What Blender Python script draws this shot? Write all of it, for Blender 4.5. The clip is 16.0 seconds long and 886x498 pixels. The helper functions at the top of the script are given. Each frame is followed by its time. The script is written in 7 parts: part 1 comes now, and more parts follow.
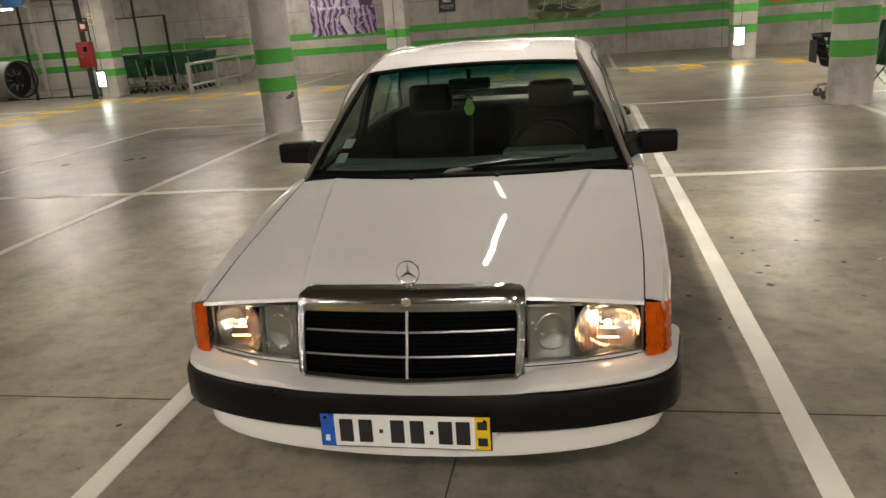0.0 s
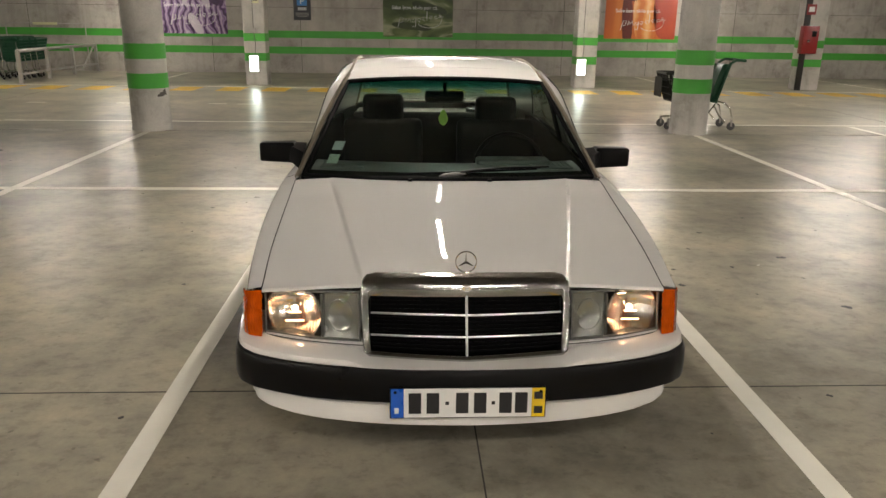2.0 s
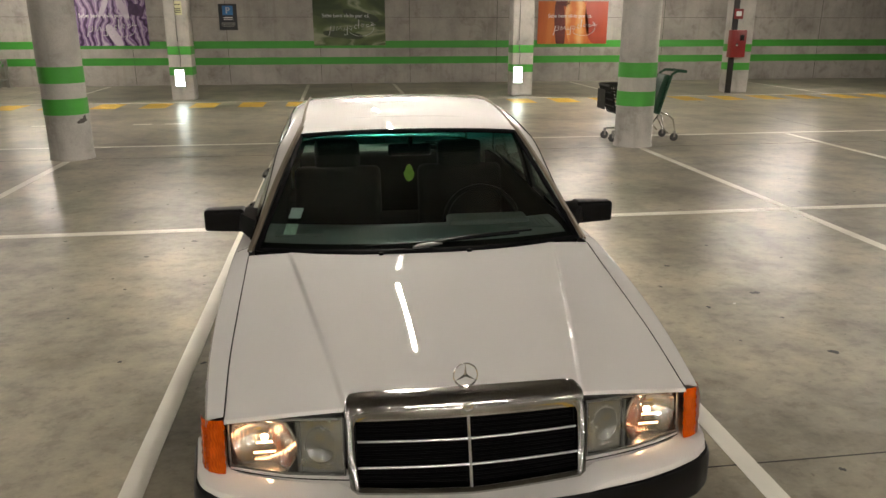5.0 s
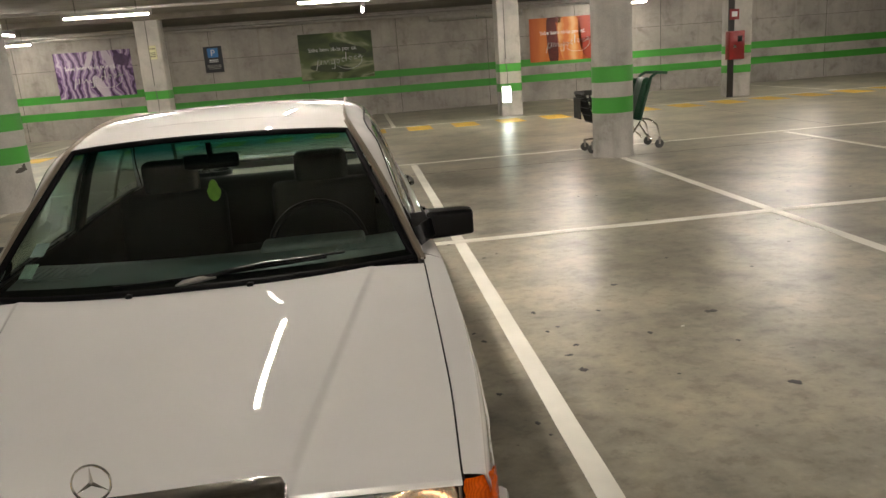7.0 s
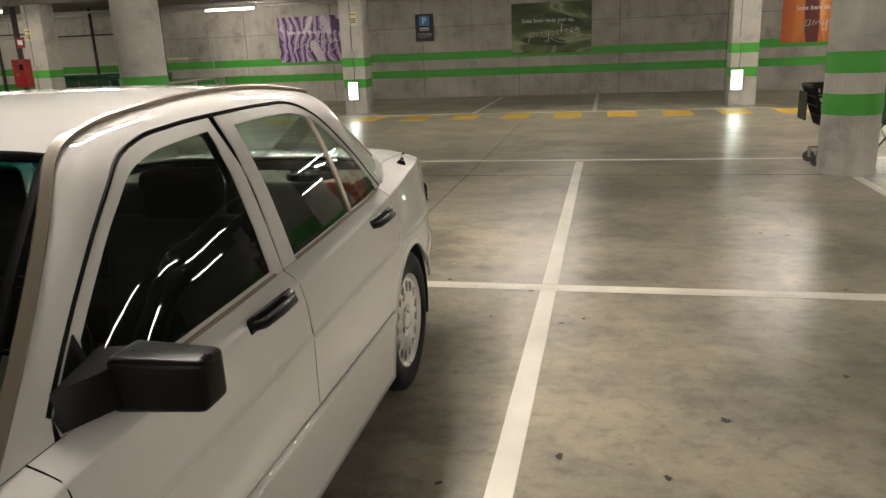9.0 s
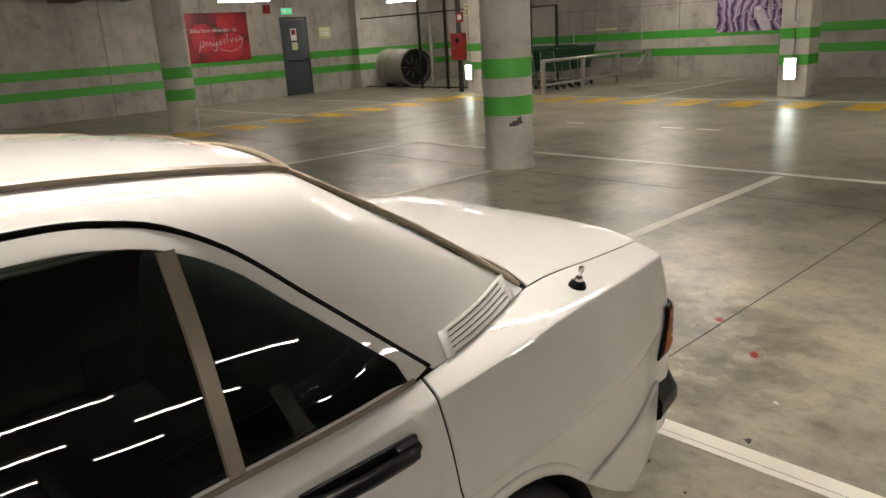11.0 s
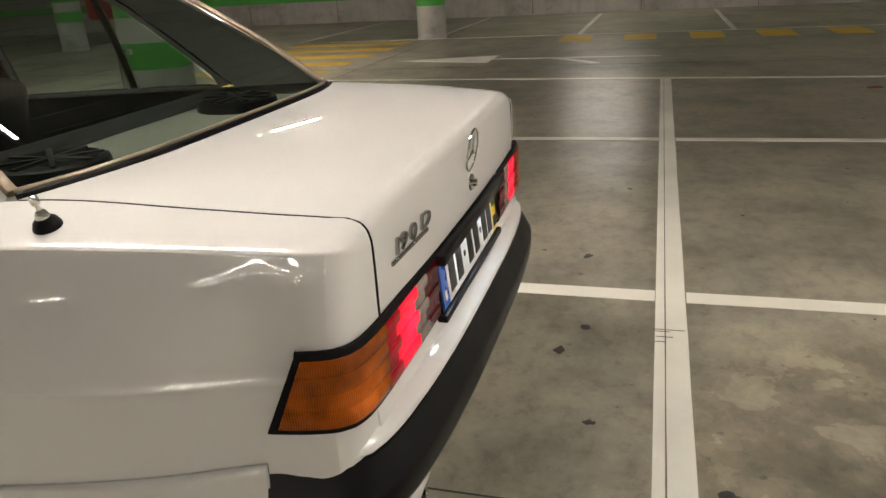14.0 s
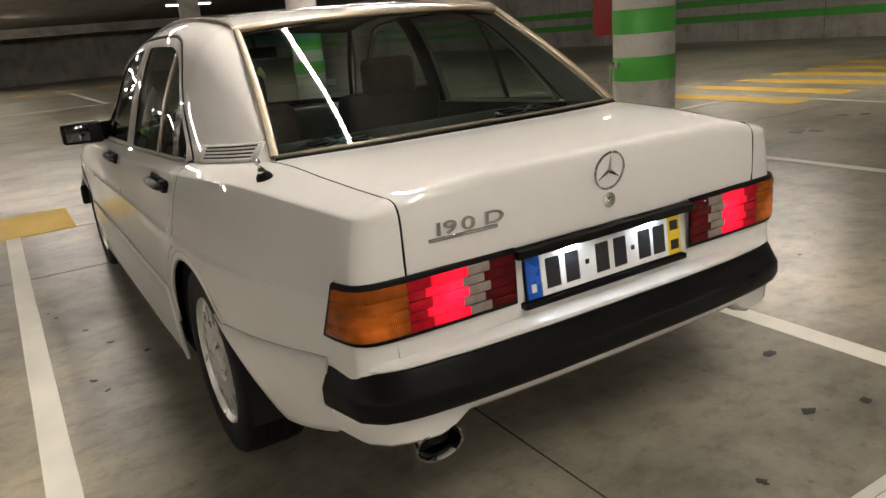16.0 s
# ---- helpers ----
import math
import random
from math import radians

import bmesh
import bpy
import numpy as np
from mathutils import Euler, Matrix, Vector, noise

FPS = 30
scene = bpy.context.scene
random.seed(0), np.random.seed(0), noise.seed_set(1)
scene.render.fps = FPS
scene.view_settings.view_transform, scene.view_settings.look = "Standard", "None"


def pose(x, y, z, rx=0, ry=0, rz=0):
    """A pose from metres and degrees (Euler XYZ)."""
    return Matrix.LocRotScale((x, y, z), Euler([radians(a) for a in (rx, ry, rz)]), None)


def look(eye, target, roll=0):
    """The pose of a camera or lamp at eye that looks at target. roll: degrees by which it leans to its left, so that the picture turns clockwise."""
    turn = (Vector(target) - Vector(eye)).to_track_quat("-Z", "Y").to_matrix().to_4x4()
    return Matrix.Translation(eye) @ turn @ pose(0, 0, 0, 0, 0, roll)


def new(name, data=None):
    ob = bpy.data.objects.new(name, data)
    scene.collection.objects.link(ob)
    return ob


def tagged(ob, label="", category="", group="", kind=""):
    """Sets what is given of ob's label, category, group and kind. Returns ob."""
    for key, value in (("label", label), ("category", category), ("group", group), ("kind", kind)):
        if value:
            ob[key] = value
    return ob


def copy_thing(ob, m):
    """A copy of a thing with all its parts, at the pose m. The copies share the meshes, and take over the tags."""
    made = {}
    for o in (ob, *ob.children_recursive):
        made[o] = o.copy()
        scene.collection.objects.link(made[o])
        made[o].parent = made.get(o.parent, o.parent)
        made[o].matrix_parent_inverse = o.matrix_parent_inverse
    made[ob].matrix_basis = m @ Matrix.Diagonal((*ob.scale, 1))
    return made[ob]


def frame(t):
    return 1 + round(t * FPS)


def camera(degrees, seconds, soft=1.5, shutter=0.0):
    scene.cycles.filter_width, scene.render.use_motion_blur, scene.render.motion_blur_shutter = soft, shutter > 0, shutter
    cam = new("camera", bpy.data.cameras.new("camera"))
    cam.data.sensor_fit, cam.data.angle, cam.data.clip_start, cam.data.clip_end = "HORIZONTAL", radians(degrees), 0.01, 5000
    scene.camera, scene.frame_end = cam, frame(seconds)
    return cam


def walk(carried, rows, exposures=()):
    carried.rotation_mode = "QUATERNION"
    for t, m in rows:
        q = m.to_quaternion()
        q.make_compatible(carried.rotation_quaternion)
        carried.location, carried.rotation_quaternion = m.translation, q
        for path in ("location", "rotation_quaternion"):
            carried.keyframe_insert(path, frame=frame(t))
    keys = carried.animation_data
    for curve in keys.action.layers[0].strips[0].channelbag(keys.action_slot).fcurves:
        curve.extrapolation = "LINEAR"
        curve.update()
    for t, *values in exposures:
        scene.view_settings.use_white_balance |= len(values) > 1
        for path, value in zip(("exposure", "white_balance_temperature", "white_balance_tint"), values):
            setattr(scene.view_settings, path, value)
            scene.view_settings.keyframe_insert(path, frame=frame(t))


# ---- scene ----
cam = camera(62.1, 16.0)
PATH = [
    (0, (0.533, -1.86, 1.524), (0.158, 0.009, 0.917), -4.5),
    (0.5, (0.377, -2.085, 1.558), (0.126, -0.186, 0.981), -2.1),
    (1, (0.236, -2.209, 1.591), (0.114, -0.284, 1.06), -0.5),
    (1.5, (0.007, -2.324, 1.592), (0.011, -0.397, 1.055), 1.4),
    (2, (-0.198, -2.195, 1.566), (-0.105, -0.286, 0.977), 0.8),
    (2.5, (-0.39, -2.032, 1.616), (-0.226, -0.139, 0.991), -1.4),
    (3, (-0.471, -2.052, 1.73), (-0.231, -0.166, 1.11), -2.0),
    (3.5, (-0.442, -2.1, 1.864), (-0.129, -0.202, 1.315), -0.7),
    (4, (-0.398, -2.076, 1.864), (-0.11, -0.183, 1.284), 1.1),
    (6.3, (0.013, -1.347, 1.6), (0.192, 0.554, 1.004), -4.7),
    (6.5, (0.195, -1.389, 1.585), (0.363, 0.518, 1.007), -5.4),
    (7, (0.574, -1.099, 1.506), (0.763, 0.828, 1.003), -4.4),
    (7.5, (0.909, -0.643, 1.423), (1.063, 1.292, 0.943), -4.3),
    (8, (1.258, -0.27, 1.381), (1.257, 1.666, 0.88), -4.1),
    (8.2, (1.361, -0.109, 1.394), (1.265, 1.821, 0.88), -3.6),
    (10.3, (1.773, 1.825, 1.493), (0.718, 3.434, 0.948), -2.6),
    (10.5, (1.778, 2.028, 1.504), (0.597, 3.548, 0.959), -2.7),
    (11, (1.692, 2.531, 1.512), (0.281, 3.834, 0.954), -3.6),
    (11.5, (1.647, 3.019, 1.467), (0.136, 4.19, 0.878), -3.9),
    (12, (1.635, 3.492, 1.421), (0.022, 4.458, 0.738), -3.3),
    (12.5, (1.525, 3.905, 1.325), (-0.178, 4.62, 0.557), -3.5),
    (13, (1.601, 4.248, 1.27), (-0.219, 4.577, 0.507), -3.3),
    (13.5, (1.636, 4.524, 1.251), (-0.223, 4.394, 0.523), -3.1),
    (14, (1.535, 4.763, 1.248), (-0.255, 4.224, 0.536), -3.4),
    (14.5, (1.505, 5.063, 1.23), (-0.122, 4.136, 0.53), -4.8),
    (15, (1.39, 5.295, 1.223), (-0.036, 4.073, 0.535), -5.2),
    (15.5, (1.226, 5.447, 1.238), (0.03, 3.989, 0.574), -5.1),
    (16, (1.231, 5.676, 1.243), (0.271, 4.02, 0.662), -5.3),
]
walk(cam, [(t, look(eye, target, roll)) for t, eye, target, roll in PATH], [(0, 1.08), (5.0, 1.08), (7.0, 1.04), (8.2, 0.94), (10.4, 0.82), (11.2, 0.72), (12.2, 0.48), (13.0, 0.61), (13.6, 0.79), (14.2, 0.70), (15.0, 0.65), (16, 0.63)])

# ---------------------------------------------------------------- world
world = bpy.data.worlds.new("world")
scene.world = world
world.use_nodes = True
world.node_tree.nodes["Background"].inputs[0].default_value = (0.02, 0.02, 0.022, 1)
world.node_tree.nodes["Background"].inputs[1].default_value = 0.2


# ---------------------------------------------------------------- materials
def nodes_of(name):
    m = bpy.data.materials.new(name)
    m.use_nodes = True
    nt = m.node_tree
    return m, nt, nt.nodes["Principled BSDF"]


def ramp(nt, src, stops):
    r = nt.nodes.new("ShaderNodeValToRGB")
    while len(r.color_ramp.elements) < len(stops):
        r.color_ramp.elements.new(0.5)
    for e, (p, c) in zip(r.color_ramp.elements, stops):
        e.position = p
        e.color = (*c, 1) if len(c) == 3 else c
    nt.links.new(src, r.inputs[0])
    return r.outputs[0]


def coords(nt, scale=(1, 1, 1), kind="Object"):
    tc = nt.nodes.new("ShaderNodeTexCoord")
    mp = nt.nodes.new("ShaderNodeMapping")
    mp.inputs["Scale"].default_value = scale
    nt.links.new(tc.outputs[kind], mp.inputs[0])
    return mp.outputs[0]


def noise_tex(nt, vec, scale, detail=4, rough=0.55, distortion=0.0):
    n = nt.nodes.new("ShaderNodeTexNoise")
    n.inputs["Scale"].default_value = scale
    n.inputs["Detail"].default_value = detail
    n.inputs["Roughness"].default_value = rough
    n.inputs["Distortion"].default_value = distortion
    nt.links.new(vec, n.inputs["Vector"])
    return n.outputs[0]


def mix(nt, a, b, fac, mode="MIX"):
    n = nt.nodes.new("ShaderNodeMix")
    n.data_type, n.blend_type = "RGBA", mode
    for sock, v in ((n.inputs[6], a), (n.inputs[7], b), (n.inputs[0], fac)):
        if hasattr(v, "is_linked"):
            nt.links.new(v, sock)
        elif isinstance(v, (int, float)):
            sock.default_value = v
        else:
            sock.default_value = (*v, 1)
    return n.outputs[2]


def bump(nt, height, strength, dist, bsdf):
    b = nt.nodes.new("ShaderNodeBump")
    b.inputs["Strength"].default_value = strength
    b.inputs["Distance"].default_value = dist
    nt.links.new(height, b.inputs["Height"])
    nt.links.new(b.outputs[0], bsdf.inputs["Normal"])
    return b


def surface(name, base, rough=0.5, metal=0.0, var=0.08, scale=6.0, fine=90.0, relief=0.0, coat=0.0, spread=0.08, spec=0.5):
    """A plain material with colour variation at two scales, uneven gloss and fine relief."""
    m, nt, p = nodes_of(name)
    vec = coords(nt)
    big, small = noise_tex(nt, vec, scale, 5), noise_tex(nt, vec, fine, 3)
    lo, hi = [c * (1 - var) for c in base], [min(1, c * (1 + var)) for c in base]
    col = ramp(nt, big, [(0.3, lo), (0.7, hi)])
    col = mix(nt, col, ramp(nt, small, [(0.3, [c * (1 - var * 0.7) for c in base]), (0.7, [min(1, c * (1 + var * 0.7)) for c in base])]), 0.4)
    nt.links.new(col, p.inputs["Base Color"])
    r = ramp(nt, big, [(0.25, [max(0.02, rough - spread)] * 3), (0.75, [min(1, rough + spread)] * 3)])
    nt.links.new(r, p.inputs["Roughness"])
    p.inputs["Metallic"].default_value = metal
    p.inputs["Specular IOR Level"].default_value = spec
    p.inputs["Coat Weight"].default_value = coat
    p.inputs["Coat Roughness"].default_value = 0.03
    if relief:
        bump(nt, small, relief, 0.002, p)
    return m


def glow(name, colour, strength):
    m, nt, p = nodes_of(name)
    p.inputs["Base Color"].default_value = (*colour, 1)
    p.inputs["Emission Color"].default_value = (*colour, 1)
    p.inputs["Emission Strength"].default_value = strength
    p.inputs["Roughness"].default_value = 0.4
    return m


def glass(name, tint, rough=0.0, gloss=0.05):
    """Thin pane: mostly clear tinted transmission with a mirror gloss that grows at grazing angles."""
    m = bpy.data.materials.new(name)
    m.use_nodes = True
    nt = m.node_tree
    nt.nodes.clear()
    out = nt.nodes.new("ShaderNodeOutputMaterial")
    tr, gl, fr, mx = (nt.nodes.new(k) for k in ("ShaderNodeBsdfTransparent", "ShaderNodeBsdfGlossy", "ShaderNodeLayerWeight", "ShaderNodeMixShader"))
    tr.inputs[0].default_value = (*tint, 1)
    gl.inputs["Roughness"].default_value = rough
    gl.inputs["Color"].default_value = (0.95, 0.97, 0.96, 1)
    # the same gloss from both sides of the pane: a little straight on, all of it at a grazing view
    fr.inputs["Blend"].default_value = 0.5
    pw, ma = nt.nodes.new("ShaderNodeMath"), nt.nodes.new("ShaderNodeMath")
    pw.operation, ma.operation = "POWER", "MULTIPLY_ADD"
    pw.inputs[1].default_value = 5
    ma.inputs[1].default_value, ma.inputs[2].default_value = 1 - gloss, gloss
    nt.links.new(fr.outputs["Facing"], pw.inputs[0])
    nt.links.new(pw.outputs[0], ma.inputs[0])
    nt.links.new(ma.outputs[0], mx.inputs[0])
    nt.links.new(tr.outputs[0], mx.inputs[1])
    nt.links.new(gl.outputs[0], mx.inputs[2])
    nt.links.new(mx.outputs[0], out.inputs[0])
    return m


def fading_band(name, tint, z0, z1):
    """Tinted film, clear at height z0 and full at z1."""
    m = bpy.data.materials.new(name)
    m.use_nodes = True
    nt = m.node_tree
    nt.nodes.clear()
    out, tr = nt.nodes.new("ShaderNodeOutputMaterial"), nt.nodes.new("ShaderNodeBsdfTransparent")
    tc, sep, mr = (nt.nodes.new(k) for k in ("ShaderNodeTexCoord", "ShaderNodeSeparateXYZ", "ShaderNodeMapRange"))
    nt.links.new(tc.outputs["Object"], sep.inputs[0])
    nt.links.new(sep.outputs[2], mr.inputs[0])
    mr.inputs[1].default_value, mr.inputs[2].default_value = z0, z1
    nt.links.new(mix(nt, (1, 1, 1), tint, mr.outputs[0]), tr.inputs[0])
    nt.links.new(tr.outputs[0], out.inputs[0])
    return m


def concrete(name, base, rough, streaks=True):
    """Cast concrete: cloudy tone, dark damp stains, streaks that run down, formwork seams, pin holes."""
    m, nt, p = nodes_of(name)
    vec = coords(nt)
    cloud = noise_tex(nt, vec, 0.55, 6, 0.62)
    blot = noise_tex(nt, vec, 2.3, 8, 0.68, 0.4)
    grain = noise_tex(nt, vec, 55, 4)
    col = ramp(nt, cloud, [(0.28, [c * 0.62 for c in base]), (0.5, base), (0.75, [c * 1.3 for c in base])])
    col = mix(nt, col, ramp(nt, blot, [(0.30, (0.50, 0.47, 0.43)), (0.46, (0.95, 0.95, 0.95)), (0.70, (1.15, 1.14, 1.12))]), 0.7, "MULTIPLY")
    col = mix(nt, col, ramp(nt, grain, [(0.3, (0.86, 0.86, 0.86)), (0.6, (1.05, 1.05, 1.05))]), 0.6, "MULTIPLY")
    if streaks:
        run = noise_tex(nt, coords(nt, (3.2, 3.2, 0.22)), 1.6, 5, 0.6)
        col = mix(nt, col, ramp(nt, run, [(0.32, (0.6, 0.58, 0.54)), (0.48, (1, 1, 1))]), 0.35, "MULTIPLY")
    vor = nt.nodes.new("ShaderNodeTexVoronoi")
    vor.inputs["Scale"].default_value = 5.5
    nt.links.new(vec, vor.inputs["Vector"])
    holes = ramp(nt, vor.outputs["Distance"], [(0.03, (0.45, 0.45, 0.45)), (0.06, (1, 1, 1))])
    col = mix(nt, col, holes, 0.5, "MULTIPLY")
    nt.links.new(col, p.inputs["Base Color"])
    p.inputs["Roughness"].default_value = rough
    bump(nt, mix(nt, grain, blot, 0.5), 0.35, 0.006, p)
    return m


def polished_floor():
    """Power-floated concrete with a worn sealer: soft clouds, dirt, fine scuffs, one old stain behind the car."""
    m, nt, p = nodes_of("polished_concrete")
    vec = coords(nt)
    cloud = noise_tex(nt, vec, 0.30, 3, 0.5)
    blot = noise_tex(nt, vec, 0.95, 8, 0.60, 0.08)
    mottle = noise_tex(nt, vec, 3.2, 8, 0.62)
    grain = noise_tex(nt, vec, 40, 5, 0.7)
    col = ramp(nt, cloud, [(0.3, (0.270, 0.252, 0.205)), (0.5, (0.345, 0.322, 0.262)), (0.7, (0.42, 0.392, 0.318))])
    col = mix(nt, col, ramp(nt, blot, [(0.37, (0.56, 0.555, 0.54)), (0.46, (0.86, 0.86, 0.85)), (0.54, (1.04, 1.03, 1.0)), (0.64, (1.24, 1.21, 1.13))]), 0.80, "MULTIPLY")
    col = mix(nt, col, ramp(nt, mottle, [(0.36, (0.70, 0.70, 0.70)), (0.47, (0.97, 0.97, 0.97)), (0.62, (1.17, 1.15, 1.10))]), 0.75, "MULTIPLY")
    scuff = noise_tex(nt, coords(nt, (1.0, 1.25, 1.0)), 10.5, 7, 0.66, 0.1)
    col = mix(nt, col, ramp(nt, scuff, [(0.39, (0.80, 0.795, 0.785)), (0.46, (0.98, 0.98, 0.98)), (0.62, (1.10, 1.09, 1.06))]), 0.8, "MULTIPLY")
    col = mix(nt, col, ramp(nt, grain, [(0.25, (0.86, 0.86, 0.86)), (0.65, (1.06, 1.06, 1.06))]), 0.6, "MULTIPLY")
    speck = noise_tex(nt, vec, 24, 2, 0.5)
    col = mix(nt, col, ramp(nt, speck, [(0.24, (0.40, 0.39, 0.37)), (0.31, (1, 1, 1))]), 0.55, "MULTIPLY")
    pale = noise_tex(nt, vec, 17, 3, 0.6)
    col = mix(nt, col, ramp(nt, pale, [(0.66, (1, 1, 1)), (0.76, (1.3, 1.28, 1.22))]), 0.6, "MULTIPLY")
    # old oil stain, round a point behind the car, with ragged flakes in it
    mp = nt.nodes.new("ShaderNodeMapping")
    mp.inputs["Location"].default_value = (0.15, -5.62, 0)
    mp.inputs["Scale"].default_value = (1, 1, 1)
    tc = nt.nodes.new("ShaderNodeTexCoord")
    nt.links.new(tc.outputs["Object"], mp.inputs[0])
    grad = nt.nodes.new("ShaderNodeTexGradient")
    grad.gradient_type = "SPHERICAL"
    nt.links.new(mp.outputs[0], grad.inputs[0])
    flake = noise_tex(nt, vec, 3.4, 6, 0.58)
    stain = mix(nt, ramp(nt, flake, [(0.36, (0.27, 0.265, 0.25)), (0.44, (0.40, 0.39, 0.37)), (0.455, (0.52, 0.51, 0.48)), (0.54, (0.60, 0.585, 0.55)), (0.552, (0.90, 0.88, 0.83)), (0.7, (1.0, 0.98, 0.92))]), (1, 1, 1), ramp(nt, grad.outputs[0], [(0.05, (1, 1, 1)), (0.32, (0.05, 0.05, 0.05))]))
    col = mix(nt, col, stain, 0.78, "MULTIPLY")
    nt.links.new(col, p.inputs["Base Color"])
    nt.links.new(ramp(nt, mottle, [(0.2, (0.28, 0.28, 0.28)), (0.8, (0.34, 0.34, 0.34))]), p.inputs["Roughness"])
    p.inputs["Specular IOR Level"].default_value = 0.20
    bump(nt, grain, 0.06, 0.003, p)
    return m


def worn_paint(name, base, wear=0.42, under=(0.24, 0.225, 0.19)):
    """Road paint, rubbed through to the concrete in specks and smears."""
    m, nt, p = nodes_of(name)
    vec = coords(nt)
    n1, n2 = noise_tex(nt, vec, 7, 8, 0.72), noise_tex(nt, vec, 1.2, 4)
    col = ramp(nt, n2, [(0.3, [c * 0.8 for c in base]), (0.7, [min(1, c * 1.08) for c in base])])
    col = mix(nt, col, under, ramp(nt, n1, [(wear - 0.10, (0.85, 0.85, 0.85)), (wear, (0, 0, 0))]))
    nt.links.new(col, p.inputs["Base Color"])
    p.inputs["Roughness"].default_value = 0.55
    p.inputs["Specular IOR Level"].default_value = 0.2
    bump(nt, n1, 0.1, 0.003, p)
    return m


def car_paint(name, base):
    m, nt, p = nodes_of(name)
    vec = coords(nt)
    n, peel = noise_tex(nt, vec, 1.6, 4), noise_tex(nt, vec, 160, 2)
    nt.links.new(ramp(nt, n, [(0.3, [c * 0.97 for c in base]), (0.7, base)]), p.inputs["Base Color"])
    p.inputs["Roughness"].default_value = 0.6
    p.inputs["Specular IOR Level"].default_value = 0.05
    p.inputs["Coat Weight"].default_value = 1.0
    p.inputs["Coat Roughness"].default_value = 0.012
    p.inputs["Coat IOR"].default_value = 1.68
    b = nt.nodes.new("ShaderNodeBump")
    b.inputs["Strength"].default_value, b.inputs["Distance"].default_value = 0.006, 0.001
    nt.links.new(peel, b.inputs["Height"])
    nt.links.new(b.outputs[0], p.inputs["Coat Normal"])
    return m


def fluted_mirror(name, base):
    """Lamp mirror seen through a fluted lens: upright ripples and fine unevenness."""
    m, nt, p = nodes_of(name)
    vec = coords(nt)
    w = nt.nodes.new("ShaderNodeTexWave")
    w.inputs["Scale"].default_value = 26
    w.inputs["Distortion"].default_value = 0.4
    nt.links.new(vec, w.inputs["Vector"])
    n = noise_tex(nt, vec, 30, 3)
    nt.links.new(ramp(nt, n, [(0.3, [c * 0.85 for c in base]), (0.7, base)]), p.inputs["Base Color"])
    p.inputs["Metallic"].default_value = 1.0
    p.inputs["Roughness"].default_value = 0.17
    bump(nt, mix(nt, w.outputs[0], n, 0.35), 0.13, 0.002, p)
    return m


def lens_plastic(name, base, emit=0.0, bulb=None):
    """Ribbed lamp plastic: fine upright flutes and level ribs, their shade also put into the colour; with emit the lens
    itself glows, round the bulb (x, z, reach) behind it where one is given.
    """
    m, nt, p = nodes_of(name)
    vec = coords(nt)
    tc, sep, com = (nt.nodes.new(k) for k in ("ShaderNodeTexCoord", "ShaderNodeSeparateXYZ", "ShaderNodeCombineXYZ"))
    nt.links.new(tc.outputs["Object"], sep.inputs[0])

    def calc(op, a, b=0.0):
        n = nt.nodes.new("ShaderNodeMath")
        n.operation = op
        for sock, v in zip(n.inputs, (a, b)):
            if hasattr(v, "is_linked"):
                nt.links.new(v, sock)
            else:
                sock.default_value = v
        return n.outputs[0]

    across = calc("ABSOLUTE", sep.outputs[0])
    nt.links.new(calc("SUBTRACT", across, sep.outputs[1]), com.inputs[0])
    nt.links.new(sep.outputs[2], com.inputs[2])
    waves = []
    for way, scale in (("X", 66), ("Z", 120)):
        w = nt.nodes.new("ShaderNodeTexWave")
        w.bands_direction = way
        w.inputs["Scale"].default_value = scale
        nt.links.new(com.outputs[0], w.inputs["Vector"])
        waves.append(w.outputs[0])
    n = noise_tex(nt, vec, 24, 3)
    # this grid carries the ribs' shade into base colour and glow
    grid = mix(nt, waves[0], waves[1], 0.35)
    nt.links.new(ramp(nt, mix(nt, n, grid, 0.3), [(0.28, [c * 0.45 for c in base]), (0.68, base)]), p.inputs["Base Color"])
    p.inputs["Roughness"].default_value = 0.12
    p.inputs["Specular IOR Level"].default_value = 0.22
    if emit:
        light = ramp(nt, mix(nt, n, grid, 0.4), [(0.25, [c * 0.25 for c in base]), (0.5, [c * 0.8 for c in base]), (0.8, [min(1, c * 1.3 + 0.02) for c in base])])
        if bulb:
            dx, dz = calc("SUBTRACT", across, bulb[0]), calc("SUBTRACT", sep.outputs[2], bulb[1])
            far = calc("DIVIDE", calc("SQRT", calc("ADD", calc("MULTIPLY", dx, dx), calc("MULTIPLY", dz, dz))), bulb[2])
            light = mix(nt, light, ramp(nt, far, [(0.0, (1.0, 1.0, 1.0)), (0.45, (0.62, 0.62, 0.62)), (1.0, (0.14, 0.14, 0.14))]), 1.0, "MULTIPLY")
        nt.links.new(light, p.inputs["Emission Color"])
        p.inputs["Emission Strength"].default_value = emit
    bump(nt, grid, 0.45, 0.001, p)
    return m


PAINT = car_paint("white_car_paint", (0.76, 0.75, 0.73))
RUBBER = surface("black_bumper_plastic", (0.0045, 0.0045, 0.005), 0.34, 0, 0.2, 9, 220, 0.12, spec=0.14)
TYRE = surface("tyre_rubber", (0.010, 0.010, 0.011), 0.7, 0, 0.25, 10, 160, 0.3, spec=0.25)
SEAL = surface("black_rubber_seal", (0.0025, 0.0025, 0.003), 0.5, 0, 0.2, spec=0.12)
GRILLE = surface("matt_black_grille", (0.0012, 0.0012, 0.0013), 0.7, 0, 0.2, spec=0.05)
CHROME = surface("chrome", (0.78, 0.78, 0.77), 0.09, 1.0, 0.04, 14, 120, 0, 0, 0.04)
